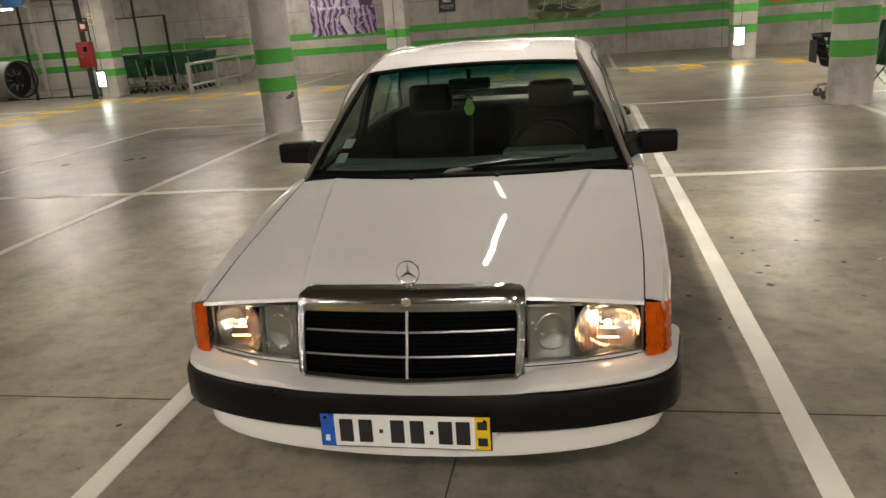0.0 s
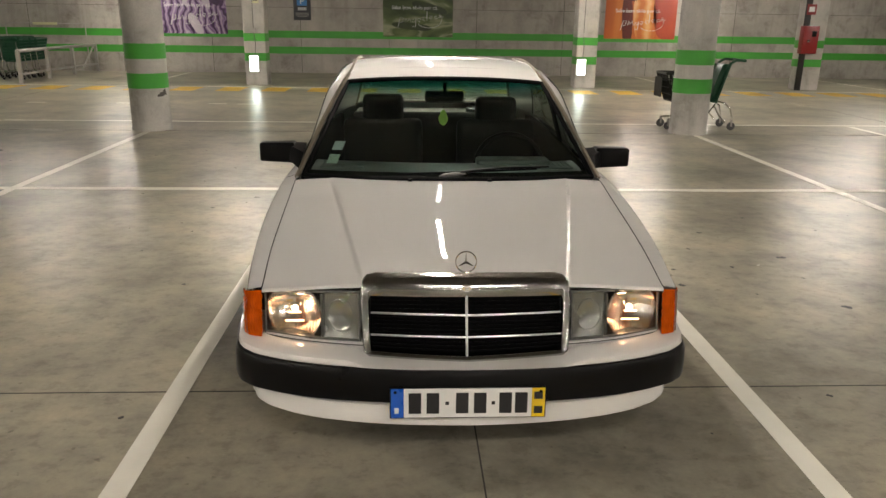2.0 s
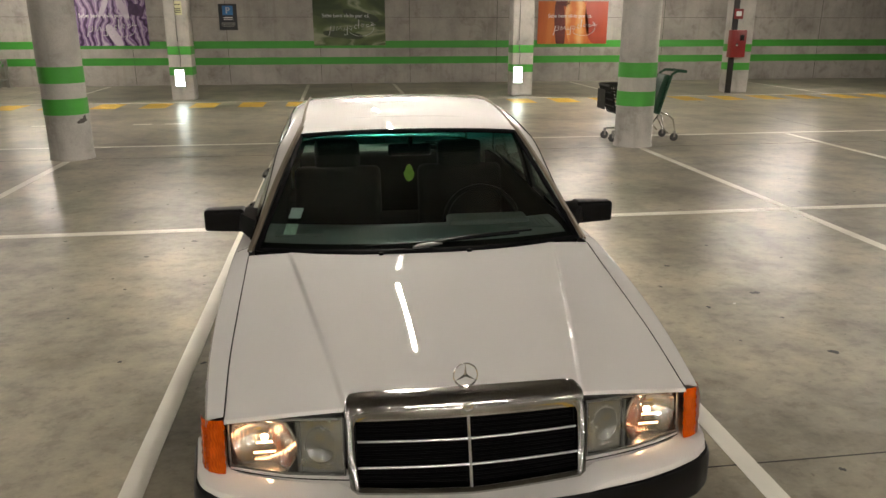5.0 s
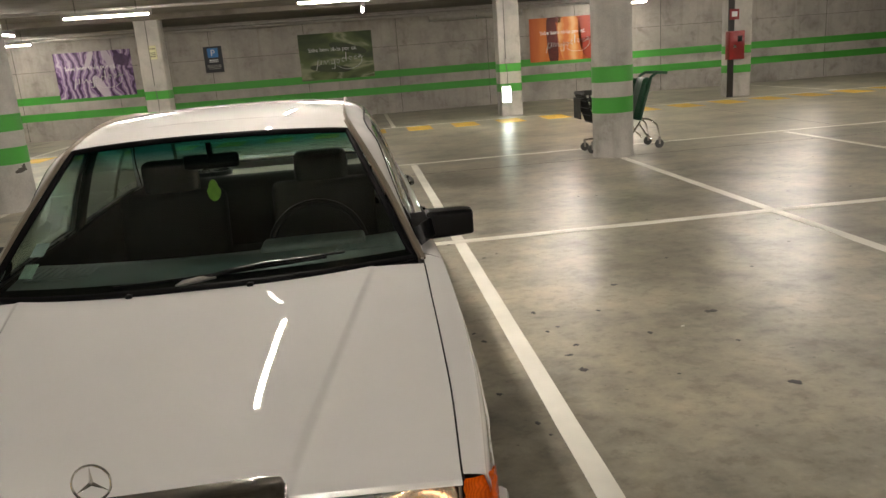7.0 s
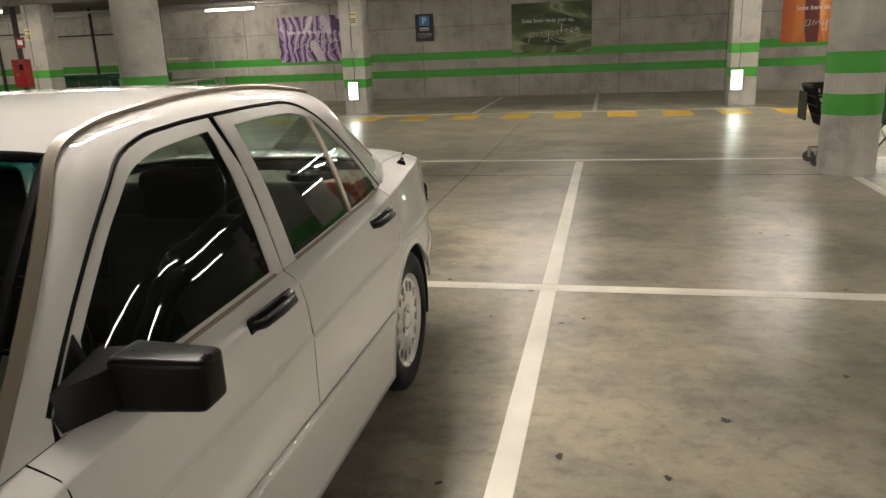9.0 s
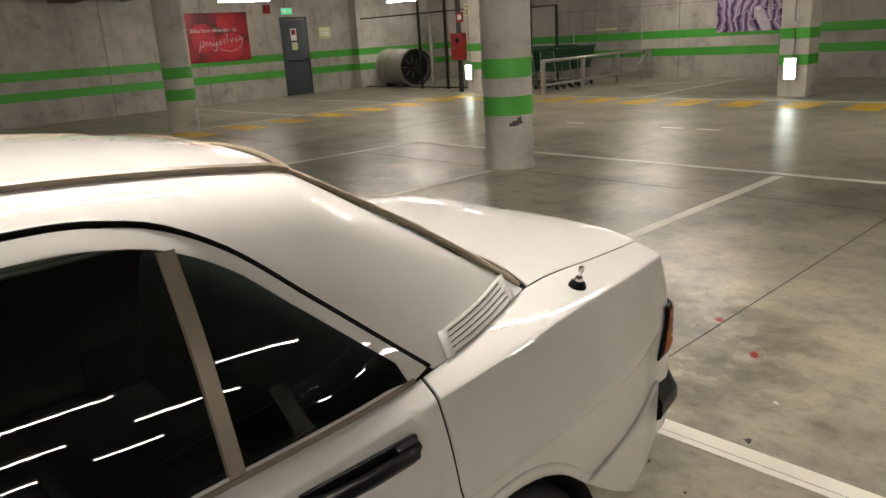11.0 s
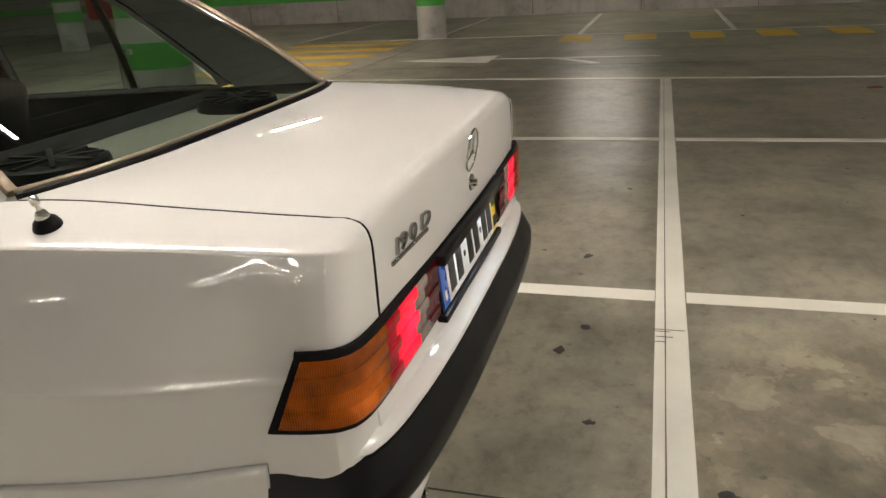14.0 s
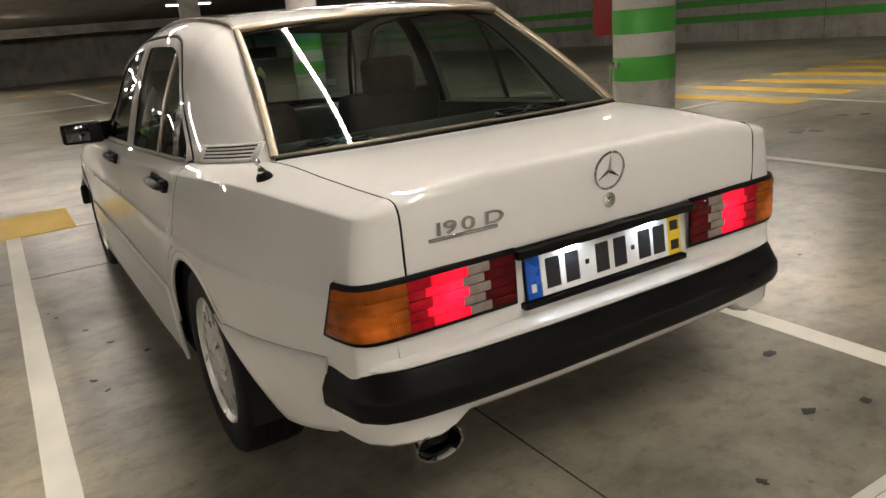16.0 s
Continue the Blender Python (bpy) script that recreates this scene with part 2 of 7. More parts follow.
GRILLE_CHROME = surface("aged_grille_chrome", (0.40, 0.40, 0.395), 0.13, 1.0, 0.08, 14, 120, 0, 0, 0.04)
DULL = surface("brushed_steel", (0.42, 0.42, 0.41), 0.34, 1.0, 0.12, 10, 90)
ALLOY = surface("painted_alloy", (0.68, 0.68, 0.66), 0.32, 0.55, 0.12, 12, 80, 0.0, 0.4)
BRONZE = surface("bronze_tinted_trim", (0.21, 0.178, 0.135), 0.36, 0.3, 0.04, 6, 160)
CHAMP = surface("champagne_trim", (0.30, 0.25, 0.18), 0.42, 0.45, 0.04, 6, 160)
DARK = surface("underbody_black", (0.010, 0.010, 0.010), 0.85, 0, 0.2)
# near-black so that the cabin's dimness behind the glass is in the colour
CABIN = surface("darkened_cabin_cloth", (0.0045, 0.0044, 0.0042), 0.92, 0, 0.2, 12, 220, 0.35)
DASH = surface("grey_dash_vinyl", (0.17, 0.19, 0.18), 0.4, 0, 0.15, 12, 180, 0.3)
GLASS = glass("green_tinted_glass", (0.71, 0.80, 0.755), gloss=0.09)
SIDEGLASS = glass("tinted_side_glass", (0.49, 0.57, 0.54))
CLEAR = glass("lamp_glass", (0.9, 0.92, 0.9))
SCREEN_GLASS = glass("windscreen_glass", (0.58, 0.66, 0.625), gloss=0.07)
SHADE_BAND = fading_band("teal_shade_band", (0.08, 0.46, 0.46), 1.185, 1.25)
ORANGE = lens_plastic("orange_lens", (0.24, 0.050, 0.001), 0.95, (0.640, 0.646, 0.062))
ORANGE_FRONT = lens_plastic("front_orange_lens", (0.56, 0.085, 0.002), 0.05)
ORANGE_LIT = lens_plastic("orange_lit_lens", (0.24, 0.052, 0.001), 0.95, (0.640, 0.646, 0.062))
RED = lens_plastic("dark_red_lens", (0.085, 0.002, 0.004), 0.18, (0.33, 0.668, 0.07))
RED_MID = lens_plastic("red_lens_beside_the_bulb", (0.36, 0.003, 0.010), 0.8, (0.452, 0.676, 0.11))
RED_LIT = lens_plastic("lit_red_lens", (0.92, 0.006, 0.030), 2.0, (0.452, 0.676, 0.085))
WHITE_LENS = lens_plastic("clear_lens", (0.34, 0.28, 0.25), 0.02)
REFLECTOR = fluted_mirror("lamp_reflector", (0.82, 0.80, 0.77))
GREYLENS = surface("grey_ribbed_lens", (0.10, 0.10, 0.095), 0.3, 0.3, 0.25, 30, 160)
BULB = glow("warm_bulb", (1.0, 0.56, 0.30), 36)
FILAMENT = glow("filament_image", (1.0, 0.52, 0.26), 3.6)
MIRROR = surface("mirror_glass_silver", (0.16, 0.17, 0.18), 0.05, 1.0, 0.02)
FOGGY = surface("grey_frosted_reflector", (0.30, 0.30, 0.285), 0.22, 0.75, 0.12, 40, 160, 0.1)
PLATE_LAMP = glow("plate_lamp", (0.72, 0.86, 1.0), 62)
PLATE_WHITE = surface("plate_white", (0.78, 0.78, 0.77), 0.3, 0, 0.03)
PLATE_BLUE = surface("plate_blue", (0.01, 0.10, 0.50), 0.3, 0, 0.05)
PLATE_YELLOW = surface("plate_yellow", (0.80, 0.55, 0.02), 0.3, 0, 0.05)
PLATE_INK = surface("plate_ink", (0.012, 0.012, 0.014), 0.4, 0, 0.1)
FLOOR = polished_floor()
WALL = concrete("wall_concrete", (0.40, 0.378, 0.34), 0.82)
COLUMN = concrete("column_concrete", (0.47, 0.455, 0.42), 0.7)
# ceiling concrete darkened well below the walls, its shade put into the colour
CEIL = concrete("darkened_ceiling_concrete", (0.13, 0.118, 0.098), 0.9, False)
GREEN = surface("green_wall_paint", (0.055, 0.34, 0.035), 0.5, 0, 0.14, 1.6, 40, 0.15)
WHITE_LINE = worn_paint("white_line_paint", (0.88, 0.86, 0.77), 0.33)
THIN_LINE = worn_paint("faded_white_line_paint", (0.88, 0.86, 0.78), 0.35)
YELLOW_LINE = worn_paint("yellow_line_paint", (0.80, 0.53, 0.085), 0.38)
JOINT = surface("joint_filler", (0.045, 0.042, 0.038), 0.7, 0, 0.3)
OIL = surface("dark_floor_spot", (0.030, 0.029, 0.028), 0.45, 0, 0.4, 30)
REDSPOT = surface("red_floor_spot", (0.30, 0.022, 0.016), 0.6, 0, 0.35, 40)
# tubes of one kind; the four strengths differ only to balance the light
TUBE = glow("lamp_tube", (1.0, 0.905, 0.80), 172)
TUBE_DIM = glow("weak_lamp_tube", (1.0, 0.905, 0.80), 38)
TUBE_SOUTH = glow("south_lamp_tube", (1.0, 0.905, 0.80), 116)
TUBE_MID = glow("medium_lamp_tube", (1.0, 0.905, 0.80), 97)
LAMPBOX = glow("column_lamp_diffuser", (0.88, 1.0, 0.90), 6.5)
RED_PAINT = surface("red_cabinet_paint", (0.21, 0.008, 0.009), 0.35, 0, 0.1, 5, 60, 0, 0.3)
STEEL = surface("galvanised_steel", (0.40, 0.385, 0.36), 0.42, 0.7, 0.18, 7, 80)
BLACK_METAL = surface("black_painted_metal", (0.022, 0.021, 0.020), 0.5, 0.2, 0.2)
GREEN_PLASTIC = surface("dark_green_plastic", (0.007, 0.062, 0.028), 0.42, 0, 0.15, 8, 80)
DOORPAINT = surface("slate_blue_door_paint", (0.045, 0.058, 0.068), 0.45, 0, 0.12, 3, 60)
SIGN_DARK = surface("dark_sign_face", (0.016, 0.018, 0.024), 0.4, 0, 0.1)
SIGN_BLUE = surface("blue_sign_face", (0.05, 0.22, 0.55), 0.4, 0, 0.08)
SIGN_WHITE = surface("white_print", (0.80, 0.80, 0.78), 0.5, 0, 0.04)
SIGN_GREEN = glow("green_exit_face", (0.08, 0.55, 0.25), 0.6)
CREAM = surface("cream_notice", (0.62, 0.62, 0.36), 0.6, 0, 0.1)
CABLE = surface("grey_cable", (0.10, 0.10, 0.10), 0.6, 0, 0.1)


# ---------------------------------------------------------------- mesh helpers
def mesh_ob(name, me, material, parent=None, label="", sharp=38):
    me.materials.append(material)
    for poly in me.polygons:
        poly.use_smooth = True
    me.set_sharp_from_angle(angle=radians(sharp))
    ob = new(name, me)
    if parent is not None:
        ob.parent = parent
    if label:
        ob["label"] = label
    return ob


def part(name, bm, material, parent=None, label="", sharp=38):
    bmesh.ops.recalc_face_normals(bm, faces=bm.faces)
    me = bpy.data.meshes.new(name)
    bm.to_mesh(me)
    bm.free()
    return mesh_ob(name, me, material, parent, label, sharp)


def thing(name, label, category, group="", at=(0, 0, 0), kind=""):
    ob = new(name)
    ob.location = at
    ob.empty_display_size = 0.1
    return tagged(ob, label, category, group, kind)


def add_box(bm, lo, hi, bevel=0.0, seg=2, m=None):
    lo, hi = Vector(lo), Vector(hi)
    r = bmesh.ops.create_cube(bm, size=1, matrix=Matrix.Translation((lo + hi) / 2) @ Matrix.Diagonal((*(hi - lo), 1)))
    vs = r["verts"]
    if bevel:
        es = list({e for v in vs for e in v.link_edges})
        out = bmesh.ops.bevel(bm, geom=es, offset=bevel, segments=seg, affect="EDGES", profile=0.6, clamp_overlap=True)
        vs = list({v for f in out["faces"] for v in f.verts} | {v for v in vs if v.is_valid})
    if m is not None:
        bmesh.ops.transform(bm, matrix=m, verts=[v for v in vs if v.is_valid])
    return bm


def box(lo, hi, bevel=0.0, seg=2, m=None):
    bm = bmesh.new()
    return add_box(bm, lo, hi, bevel, seg, m)


def add_tube(bm, pts, r, n=8, closed=False, squash=1.0):
    """A round bar along a line of points."""
    pts = [Vector(p) for p in pts]
    rings, count, last = [], len(pts), None
    for i, p in enumerate(pts):
        a = pts[(i - 1) % count] if closed or i else p
        b = pts[(i + 1) % count] if closed or i < count - 1 else p
        d = (b - a).normalized()
        if last is None:
            up = Vector((0, 0, 1)) if abs(d.z) < 0.9 else Vector((1, 0, 0))
        else:
            up = last
        s = d.cross(up).normalized()
        u = s.cross(d).normalized()
        last = u
        rad = r[i] if isinstance(r, (list, tuple)) else r
        rings.append([bm.verts.new(p + s * math.cos(k * 2 * math.pi / n) * rad + u * math.sin(k * 2 * math.pi / n) * rad * squash) for k in range(n)])
    for i in range(count if closed else count - 1):
        a, b = rings[i], rings[(i + 1) % count]
        for k in range(n):
            bm.faces.new((a[k], a[(k + 1) % n], b[(k + 1) % n], b[k]))
    if not closed:
        bm.faces.new(rings[0][::-1])
        bm.faces.new(rings[-1])
    return bm


def tube(pts, r, n=8, closed=False, squash=1.0):
    return add_tube(bmesh.new(), pts, r, n, closed, squash)


def lathe(profile, n=32, axis="z", centre=(0, 0, 0), arc=(0, 2 * math.pi)):
    """Turns a line of (radius, height) about an axis."""
    bm = bmesh.new()
    full = abs(arc[1] - arc[0] - 2 * math.pi) < 1e-6
    steps = n if full else n + 1
    rings = []
    for k in range(steps):
        a = arc[0] + (arc[1] - arc[0]) * k / n
        c, s = math.cos(a), math.sin(a)
        ring = []
        for r, h in profile:
            p = {"z": (r * c, r * s, h), "x": (h, r * c, r * s), "y": (r * c, h, r * s)}[axis]
            ring.append(bm.verts.new(Vector(p) + Vector(centre)))
        rings.append(ring)
    for k in range(n if full else n):
        a, b = rings[k], rings[(k + 1) % steps]
        for i in range(len(profile) - 1):
            bm.faces.new((a[i], b[i], b[i + 1], a[i + 1]))
    bmesh.ops.remove_doubles(bm, verts=bm.verts, dist=1e-5)
    return bm


def add_sheet(bm, rows):
    vs = [[bm.verts.new(p) for p in row] for row in rows]
    for a, b in zip(vs, vs[1:]):
        for i in range(len(a) - 1):
            bm.faces.new((a[i], a[i + 1], b[i + 1], b[i]))
    return bm


def skin(name, rows, material, parent=None, label="", out=(0, 2.2, 0.6), thick=0.0, sharp=38):
    """A sheet of quads through rows of points, facing away from a point inside, with thickness."""
    bm = add_sheet(bmesh.new(), rows)
    bmesh.ops.remove_doubles(bm, verts=bm.verts, dist=1e-5)
    bmesh.ops.recalc_face_normals(bm, faces=bm.faces)
    bm.normal_update()
    s = sum((f.normal.dot(f.calc_center_median() - Vector(out)) * f.calc_area() for f in bm.faces))
    if s < 0:
        bmesh.ops.reverse_faces(bm, faces=bm.faces)
    me = bpy.data.meshes.new(name)
    bm.to_mesh(me)
    bm.free()
    ob = mesh_ob(name, me, material, parent, label, sharp)
    if thick:
        mod = ob.modifiers.new("thickness", "SOLIDIFY")
        mod.thickness, mod.offset, mod.use_rim = thick, -1, thick > 0.0045
    return ob


def smooth_line(keys):
    """A smooth function through (t, value...) rows."""
    k = np.array(keys, float)
    t, v = k[:, 0], k[:, 1:]
    d = np.gradient(v, t, axis=0) if len(t) > 2 else np.tile((v[1] - v[0]) / (t[1] - t[0]), (2, 1))

    def at(x):
        x = min(max(x, t[0]), t[-1])
        i = min(int(np.searchsorted(t, x, side="right")) - 1, len(t) - 2)
        i = max(i, 0)
        h = t[i + 1] - t[i]
        s = (x - t[i]) / h
        return (2 * s**3 - 3 * s**2 + 1) * v[i] + (s**3 - 2 * s**2 + s) * h * d[i] + (3 * s**2 - 2 * s**3) * v[i + 1] + (s**3 - s**2) * h * d[i + 1]

    return at



def text_part(name, body, size, material, parent, m, depth=0.002, label="", shear=0.0, align="LEFT", bold=0.0):
    cu = bpy.data.curves.new(name, "FONT")
    cu.body, cu.size, cu.extrude, cu.shear, cu.align_x, cu.offset = body, size, depth, shear, align, bold
    tmp = bpy.data.objects.new(name, cu)
    scene.collection.objects.link(tmp)
    dg = bpy.context.evaluated_depsgraph_get()
    me = bpy.data.meshes.new_from_object(tmp.evaluated_get(dg))
    bpy.data.objects.remove(tmp)
    me.transform(m)
    me.materials.clear()
    return mesh_ob(name, me, material, parent, label, 30)


def linspace(a, b, n):
    return [a + (b - a) * i / (n - 1) for i in range(n)]


# ---------------------------------------------------------------- lamps of the hall
def tube_light(x, y, z, along, length=1.42, light=None):
    t = thing("tube_light", "lit white fluorescent batten light under the ceiling", "ceiling light", "tube lights of the hall", (x, y, z))
    h = length / 2
    e = (1, 0) if along == "x" else (0, 1)

    lens = box((-h, -0.018, -0.016), (h, 0.018, 0.012), 0.009, 3)
    body = box((-h - 0.03, -0.040, 0.013), (h + 0.03, 0.040, 0.085), 0.012)
    if along == "y":
        for bm in (lens, body):
            bmesh.ops.rotate(bm, cent=(0, 0, 0), matrix=Matrix.Rotation(math.pi / 2, 3, "Z"), verts=bm.verts)
    part("diffuser", lens, light or TUBE_MID, t, "glowing white diffuser")
    part("housing", body, STEEL, t)
    for s in (-1, 1):
        c = (s * (h + 0.005)) * Vector((e[0], e[1], 0))
        part("end_cap", box(c + Vector((-0.02, -0.02, -0.018)), c + Vector((0.02, 0.02, 0.03)), 0.004), STEEL, t)
        part("hanger", tube([c * 0.7 + Vector((0, 0, 0.08)), c * 0.7 + Vector((0, 0, CEILING - z))], 0.006, 6), BLACK_METAL, t)
    return t


CEILING = 2.92
first_x = tube_light(0.42, 12.6, 2.6, "x")
for lx, ly in ((-11.4, 12.6), (-7.45, 12.6), (-3.5, 12.55), (4.4, 12.7), (8.35, 12.7), (12.3, 12.7), (-7.6, -2.9), (8.4, -2.9),
               (-8.3, 19.6), (8.2, 19.9), (-16.4, 18.2), (16.3, 12.7), (12.2, 17.4), (2.0, -17.0), (-5.0, -20.0), (7.0, -22.0), (-7.6, -12.0), (0.4, -12.0), (8.4, -12.0)):
    copy_thing(first_x, pose(lx, ly, 2.6))
over_car = tube_light(0.02, 3.05, 2.6, "y", light=TUBE)
# all but the first are unseen tubes added to light the far south floor
for lx, ly in ((0.02, 6.0), (3.0, -17.5), (3.0, -20.5), (3.4, -24.0), (3.0, -29.0), (3.0, -33.0), (6.5, -27.0), (6.5, -31.0)):
    copy_thing(over_car, pose(lx, ly, 2.6))
south = tube_light(0.4, -2.9, 2.6, "x", light=TUBE_SOUTH)
for lx in (-3.6, 4.4):
    copy_thing(south, pose(lx, -2.9, 2.6))
first_y = tube_light(8.0, 10.4, 2.6, "y")
copy_thing(over_car, pose(-8.2, -0.6, 2.6))
weak = tube_light(6.6, 3.9, 2.6, "y", light=TUBE_DIM)
for lx, ly in ((6.6, 6.3), (9.6, 3.9), (9.6, 6.3), (12.8, 3.9), (12.8, 6.3), (19.6, 2.6), (19.6, 5.2), (23.4, 3.4), (23.4, 6.6), (27.0, 1.4), (27.0, 4.6), (27.0, 7.8)):
    copy_thing(weak, pose(lx, ly, 2.6))
# the last two, far south, are likewise unseen and added for light
for lx, ly in ((0.87, 15.2), (-6.4, 15.1), (5.15, 14.9), (-12.05, 15.1), (-15.4, 12.2), (16.0, 3.75), (-4.0, -6.6), (4.0, -6.6), (0.4, -9.5), (-12.2, -5.0), (14.5, -3.0), (-15.4, 3.6), (0.4, -27.0), (5.0, -36.0)):
    copy_thing(first_y, pose(lx, ly, 2.6))


# ---------------------------------------------------------------- floor, walls, ceiling
XW, XE, YS, YN = -18.2, 30.0, -46.0, 21.5


def structure(name, bm, material, label):
    return tagged(part(name, bm, material), label, "", "", "structure")


structure("floor", box((XW - 0.3, YS - 0.3, -0.3), (XE + 0.3, YN + 0.3, 0)), FLOOR, "polished grey-beige concrete floor, glossy and stained")
structure("ceiling", box((XW - 0.3, YS - 0.3, CEILING), (XE + 0.3, YN + 0.3, CEILING + 0.3)), CEIL, "bare concrete ceiling slab, its shade put into a darker colour")
structure("south_beam", box((XW, -38.4, 2.46), (XE, -38.0, CEILING - .002), 0.02), WALL, "deep bare concrete ceiling beam")
wall_n = structure("wall_north", box((XW, YN, 0), (XE, YN + 0.3, CEILING)), WALL, "bare cast concrete wall, stained and streaked")
wall_w = structure("wall_west", box((XW - 0.3, YS, 0), (XW, YN + 0.3, CEILING)), WALL, "bare cast concrete wall with a door")
structure("wall_south", box((XW, YS - 0.3, 0), (XE, YS, CEILING)), WALL, "dim bare concrete wall")
structure("wall_east", box((XE, YS, 0), (XE + 0.3, YN + 0.3, CEILING)), WALL, "dim bare concrete wall")

# shuttering seams of the cast walls
seam_n = bmesh.new()
for i in range(18):
    x = XW + 1.2 + i * 2.7
    add_box(seam_n, (x - 0.006, YN - 0.004, 0.02), (x + 0.006, YN + 0.02, CEILING - 0.02))
add_box(seam_n, (XW, YN - 0.003, 1.93), (XE, YN + 0.02, 1.938))
part("formwork_seam", seam_n, JOINT, wall_n)
seam_w = bmesh.new()
for i in range(16):
    y = YN - 1.0 - i * 2.7
    add_box(seam_w, (XW - 0.02, y - 0.006, 0.02), (XW + 0.004, y + 0.006, CEILING - 0.02))
part("formwork_seam", seam_w, JOINT, wall_w)

# two painted bands round the hall
BANDS = ((0.575, 0.785), (1.045, 1.255))
for z0, z1 in BANDS:
    part("green_band", box((XW + 0.004, YN - 0.004, z0), (XE, YN + 0.02, z1)), GREEN, wall_n)
    part("green_band", box((XW - 0.02, YS, z0), (XW + 0.004, 14.87, z1)), GREEN, wall_w)
    part("green_band", box((XW - 0.02, 15.83, z0), (XW + 0.004, YN - 0.004, z1)), GREEN, wall_w)
# low-relief block courses in the corner of the north wall
BLOCKS = surface("pale_block_paint", (0.50, 0.48, 0.43), 0.8, 0, 0.16, 3.0, 60, 0.2)
course_mesh = {}
for z0, z1, n, material in ((.05, .575, 5, BLOCKS), (.575, .785, 2, GREEN), (.785, 1.045, 3, BLOCKS), (1.045, 1.255, 2, GREEN), (1.255, 2.15, 9, BLOCKS)):
    h = (z1 - z0) / n
    for k in range(n):
        key = (round(h, 4), material.name)
        if key not in course_mesh:
            ob = part("block_course", box((XW + .36, YN - .016, .004), (-13.25, YN + .01, h - .004), .003), material, wall_n)
            course_mesh[key] = ob.data
        else:
            ob = new("block_course", course_mesh[key])
            ob.parent = wall_n
        ob.location = (0, 0, z0 + k * h)
# pilaster that stands out of the west wall
pil = structure("wall_pilaster", box((XW, 17.45, 0), (XW + 0.35, 21.5, CEILING)), WALL, "concrete pilaster beside the fan")
for z0, z1 in BANDS:
    part("green_band", box((XW, 17.44, z0), (XW + 0.354, 21.49, z1)), GREEN, pil)

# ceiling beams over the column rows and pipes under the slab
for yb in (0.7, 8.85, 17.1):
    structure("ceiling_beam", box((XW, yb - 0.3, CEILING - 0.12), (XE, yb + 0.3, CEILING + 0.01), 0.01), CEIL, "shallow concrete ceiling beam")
for yp, zp, rp in ((20.9, 2.74, 0.05), (20.6, 2.80, 0.03), (13.6, 2.8, 0.03), (10.3, 2.83, 0.04)):
    tagged(part("ceiling_pipe", tube([(XW, yp, zp), (XE, yp, zp)], rp, 10), STEEL), "grey pipe running under the ceiling", "pipe", "ceiling pipes")
duct = thing("vent_duct", "dull metal ventilation duct under the ceiling by the wall", "duct", "ventilation ducts", (4.4, 21.1, 2.66))
part("duct_body", tube([(-1.55, 0, 0), (1.2, 0, 0)], 0.13, 16), STEEL, duct)
for xx in (-1.5, -0.2, 1.15):
    part("flange", tube([(xx, 0, 0), (xx + 0.04, 0, 0)], 0.15, 16), DULL, duct)
copy_thing(duct, pose(16.2, 21.1, 2.66))


# ---------------------------------------------------------------- columns
def chip_column(bm, seed, strength=0.004):
    rnd = random.Random(seed)
    for v in bm.verts:
        if 0.03 < v.co.z < 2.8:
            v.co += Vector((rnd.uniform(-1, 1), rnd.uniform(-1, 1), 0)) * strength
    return bm


def round_column(x, y, r=0.275):
    c = thing("round_column", "round grey concrete column with two green painted bands", "column", "columns of the hall", (x, y, 0))
    prof = [(r + 0.012, 0.0), (r + 0.010, 0.03), (r, 0.05)] + [(r, 0.05 + 0.2 * i) for i in range(1, 14)] + [(r, CEILING)]
    part("shaft", chip_column(lathe(prof, 40), 3, 0.0012), COLUMN, c)
    for z0, z1 in ((0.605, 0.815), (1.015, 1.225)):
        part("green_band", lathe([(r - 0.01, z0), (r + 0.005, z0), (r + 0.005, z1), (r - 0.01, z1)], 40), GREEN, c, "green painted band")
    return c


col = round_column(-3.98, 8.92)
for cx, cy in ((4.06, 8.92), (-12.35, 8.85), (12.1, 8.92), (-3.98, 0.68), (-12.6, 0.55), (12.1, 0.7), (-3.98, -7.6), (4.06, -7.6), (-12.4, -7.6), (12.1, -7.6), (-3.98, -15.8), (4.06, -15.8)):
    copy_thing(col, pose(cx, cy, 0))


def square_column(x, y, w=0.53, d=0.5):
    c = thing("square_column", "square grey concrete column with two green painted bands", "column", "columns by the wall", (x, y, 0))
    part("shaft", box((-w / 2, -d / 2, 0), (w / 2, d / 2, CEILING), 0.025, 3), COLUMN, c)
    for z0, z1 in BANDS:
        part("green_band", box((-w / 2 - 0.004, -d / 2 - 0.004, z0), (w / 2 + 0.004, d / 2 + 0.004, z1), 0.027, 3), GREEN, c, "green painted band")
    return c


sq = square_column(-4.0, 17.12)
for cx in (4.3, -12.2, 10.15):
    copy_thing(sq, pose(cx, 17.12, 0))


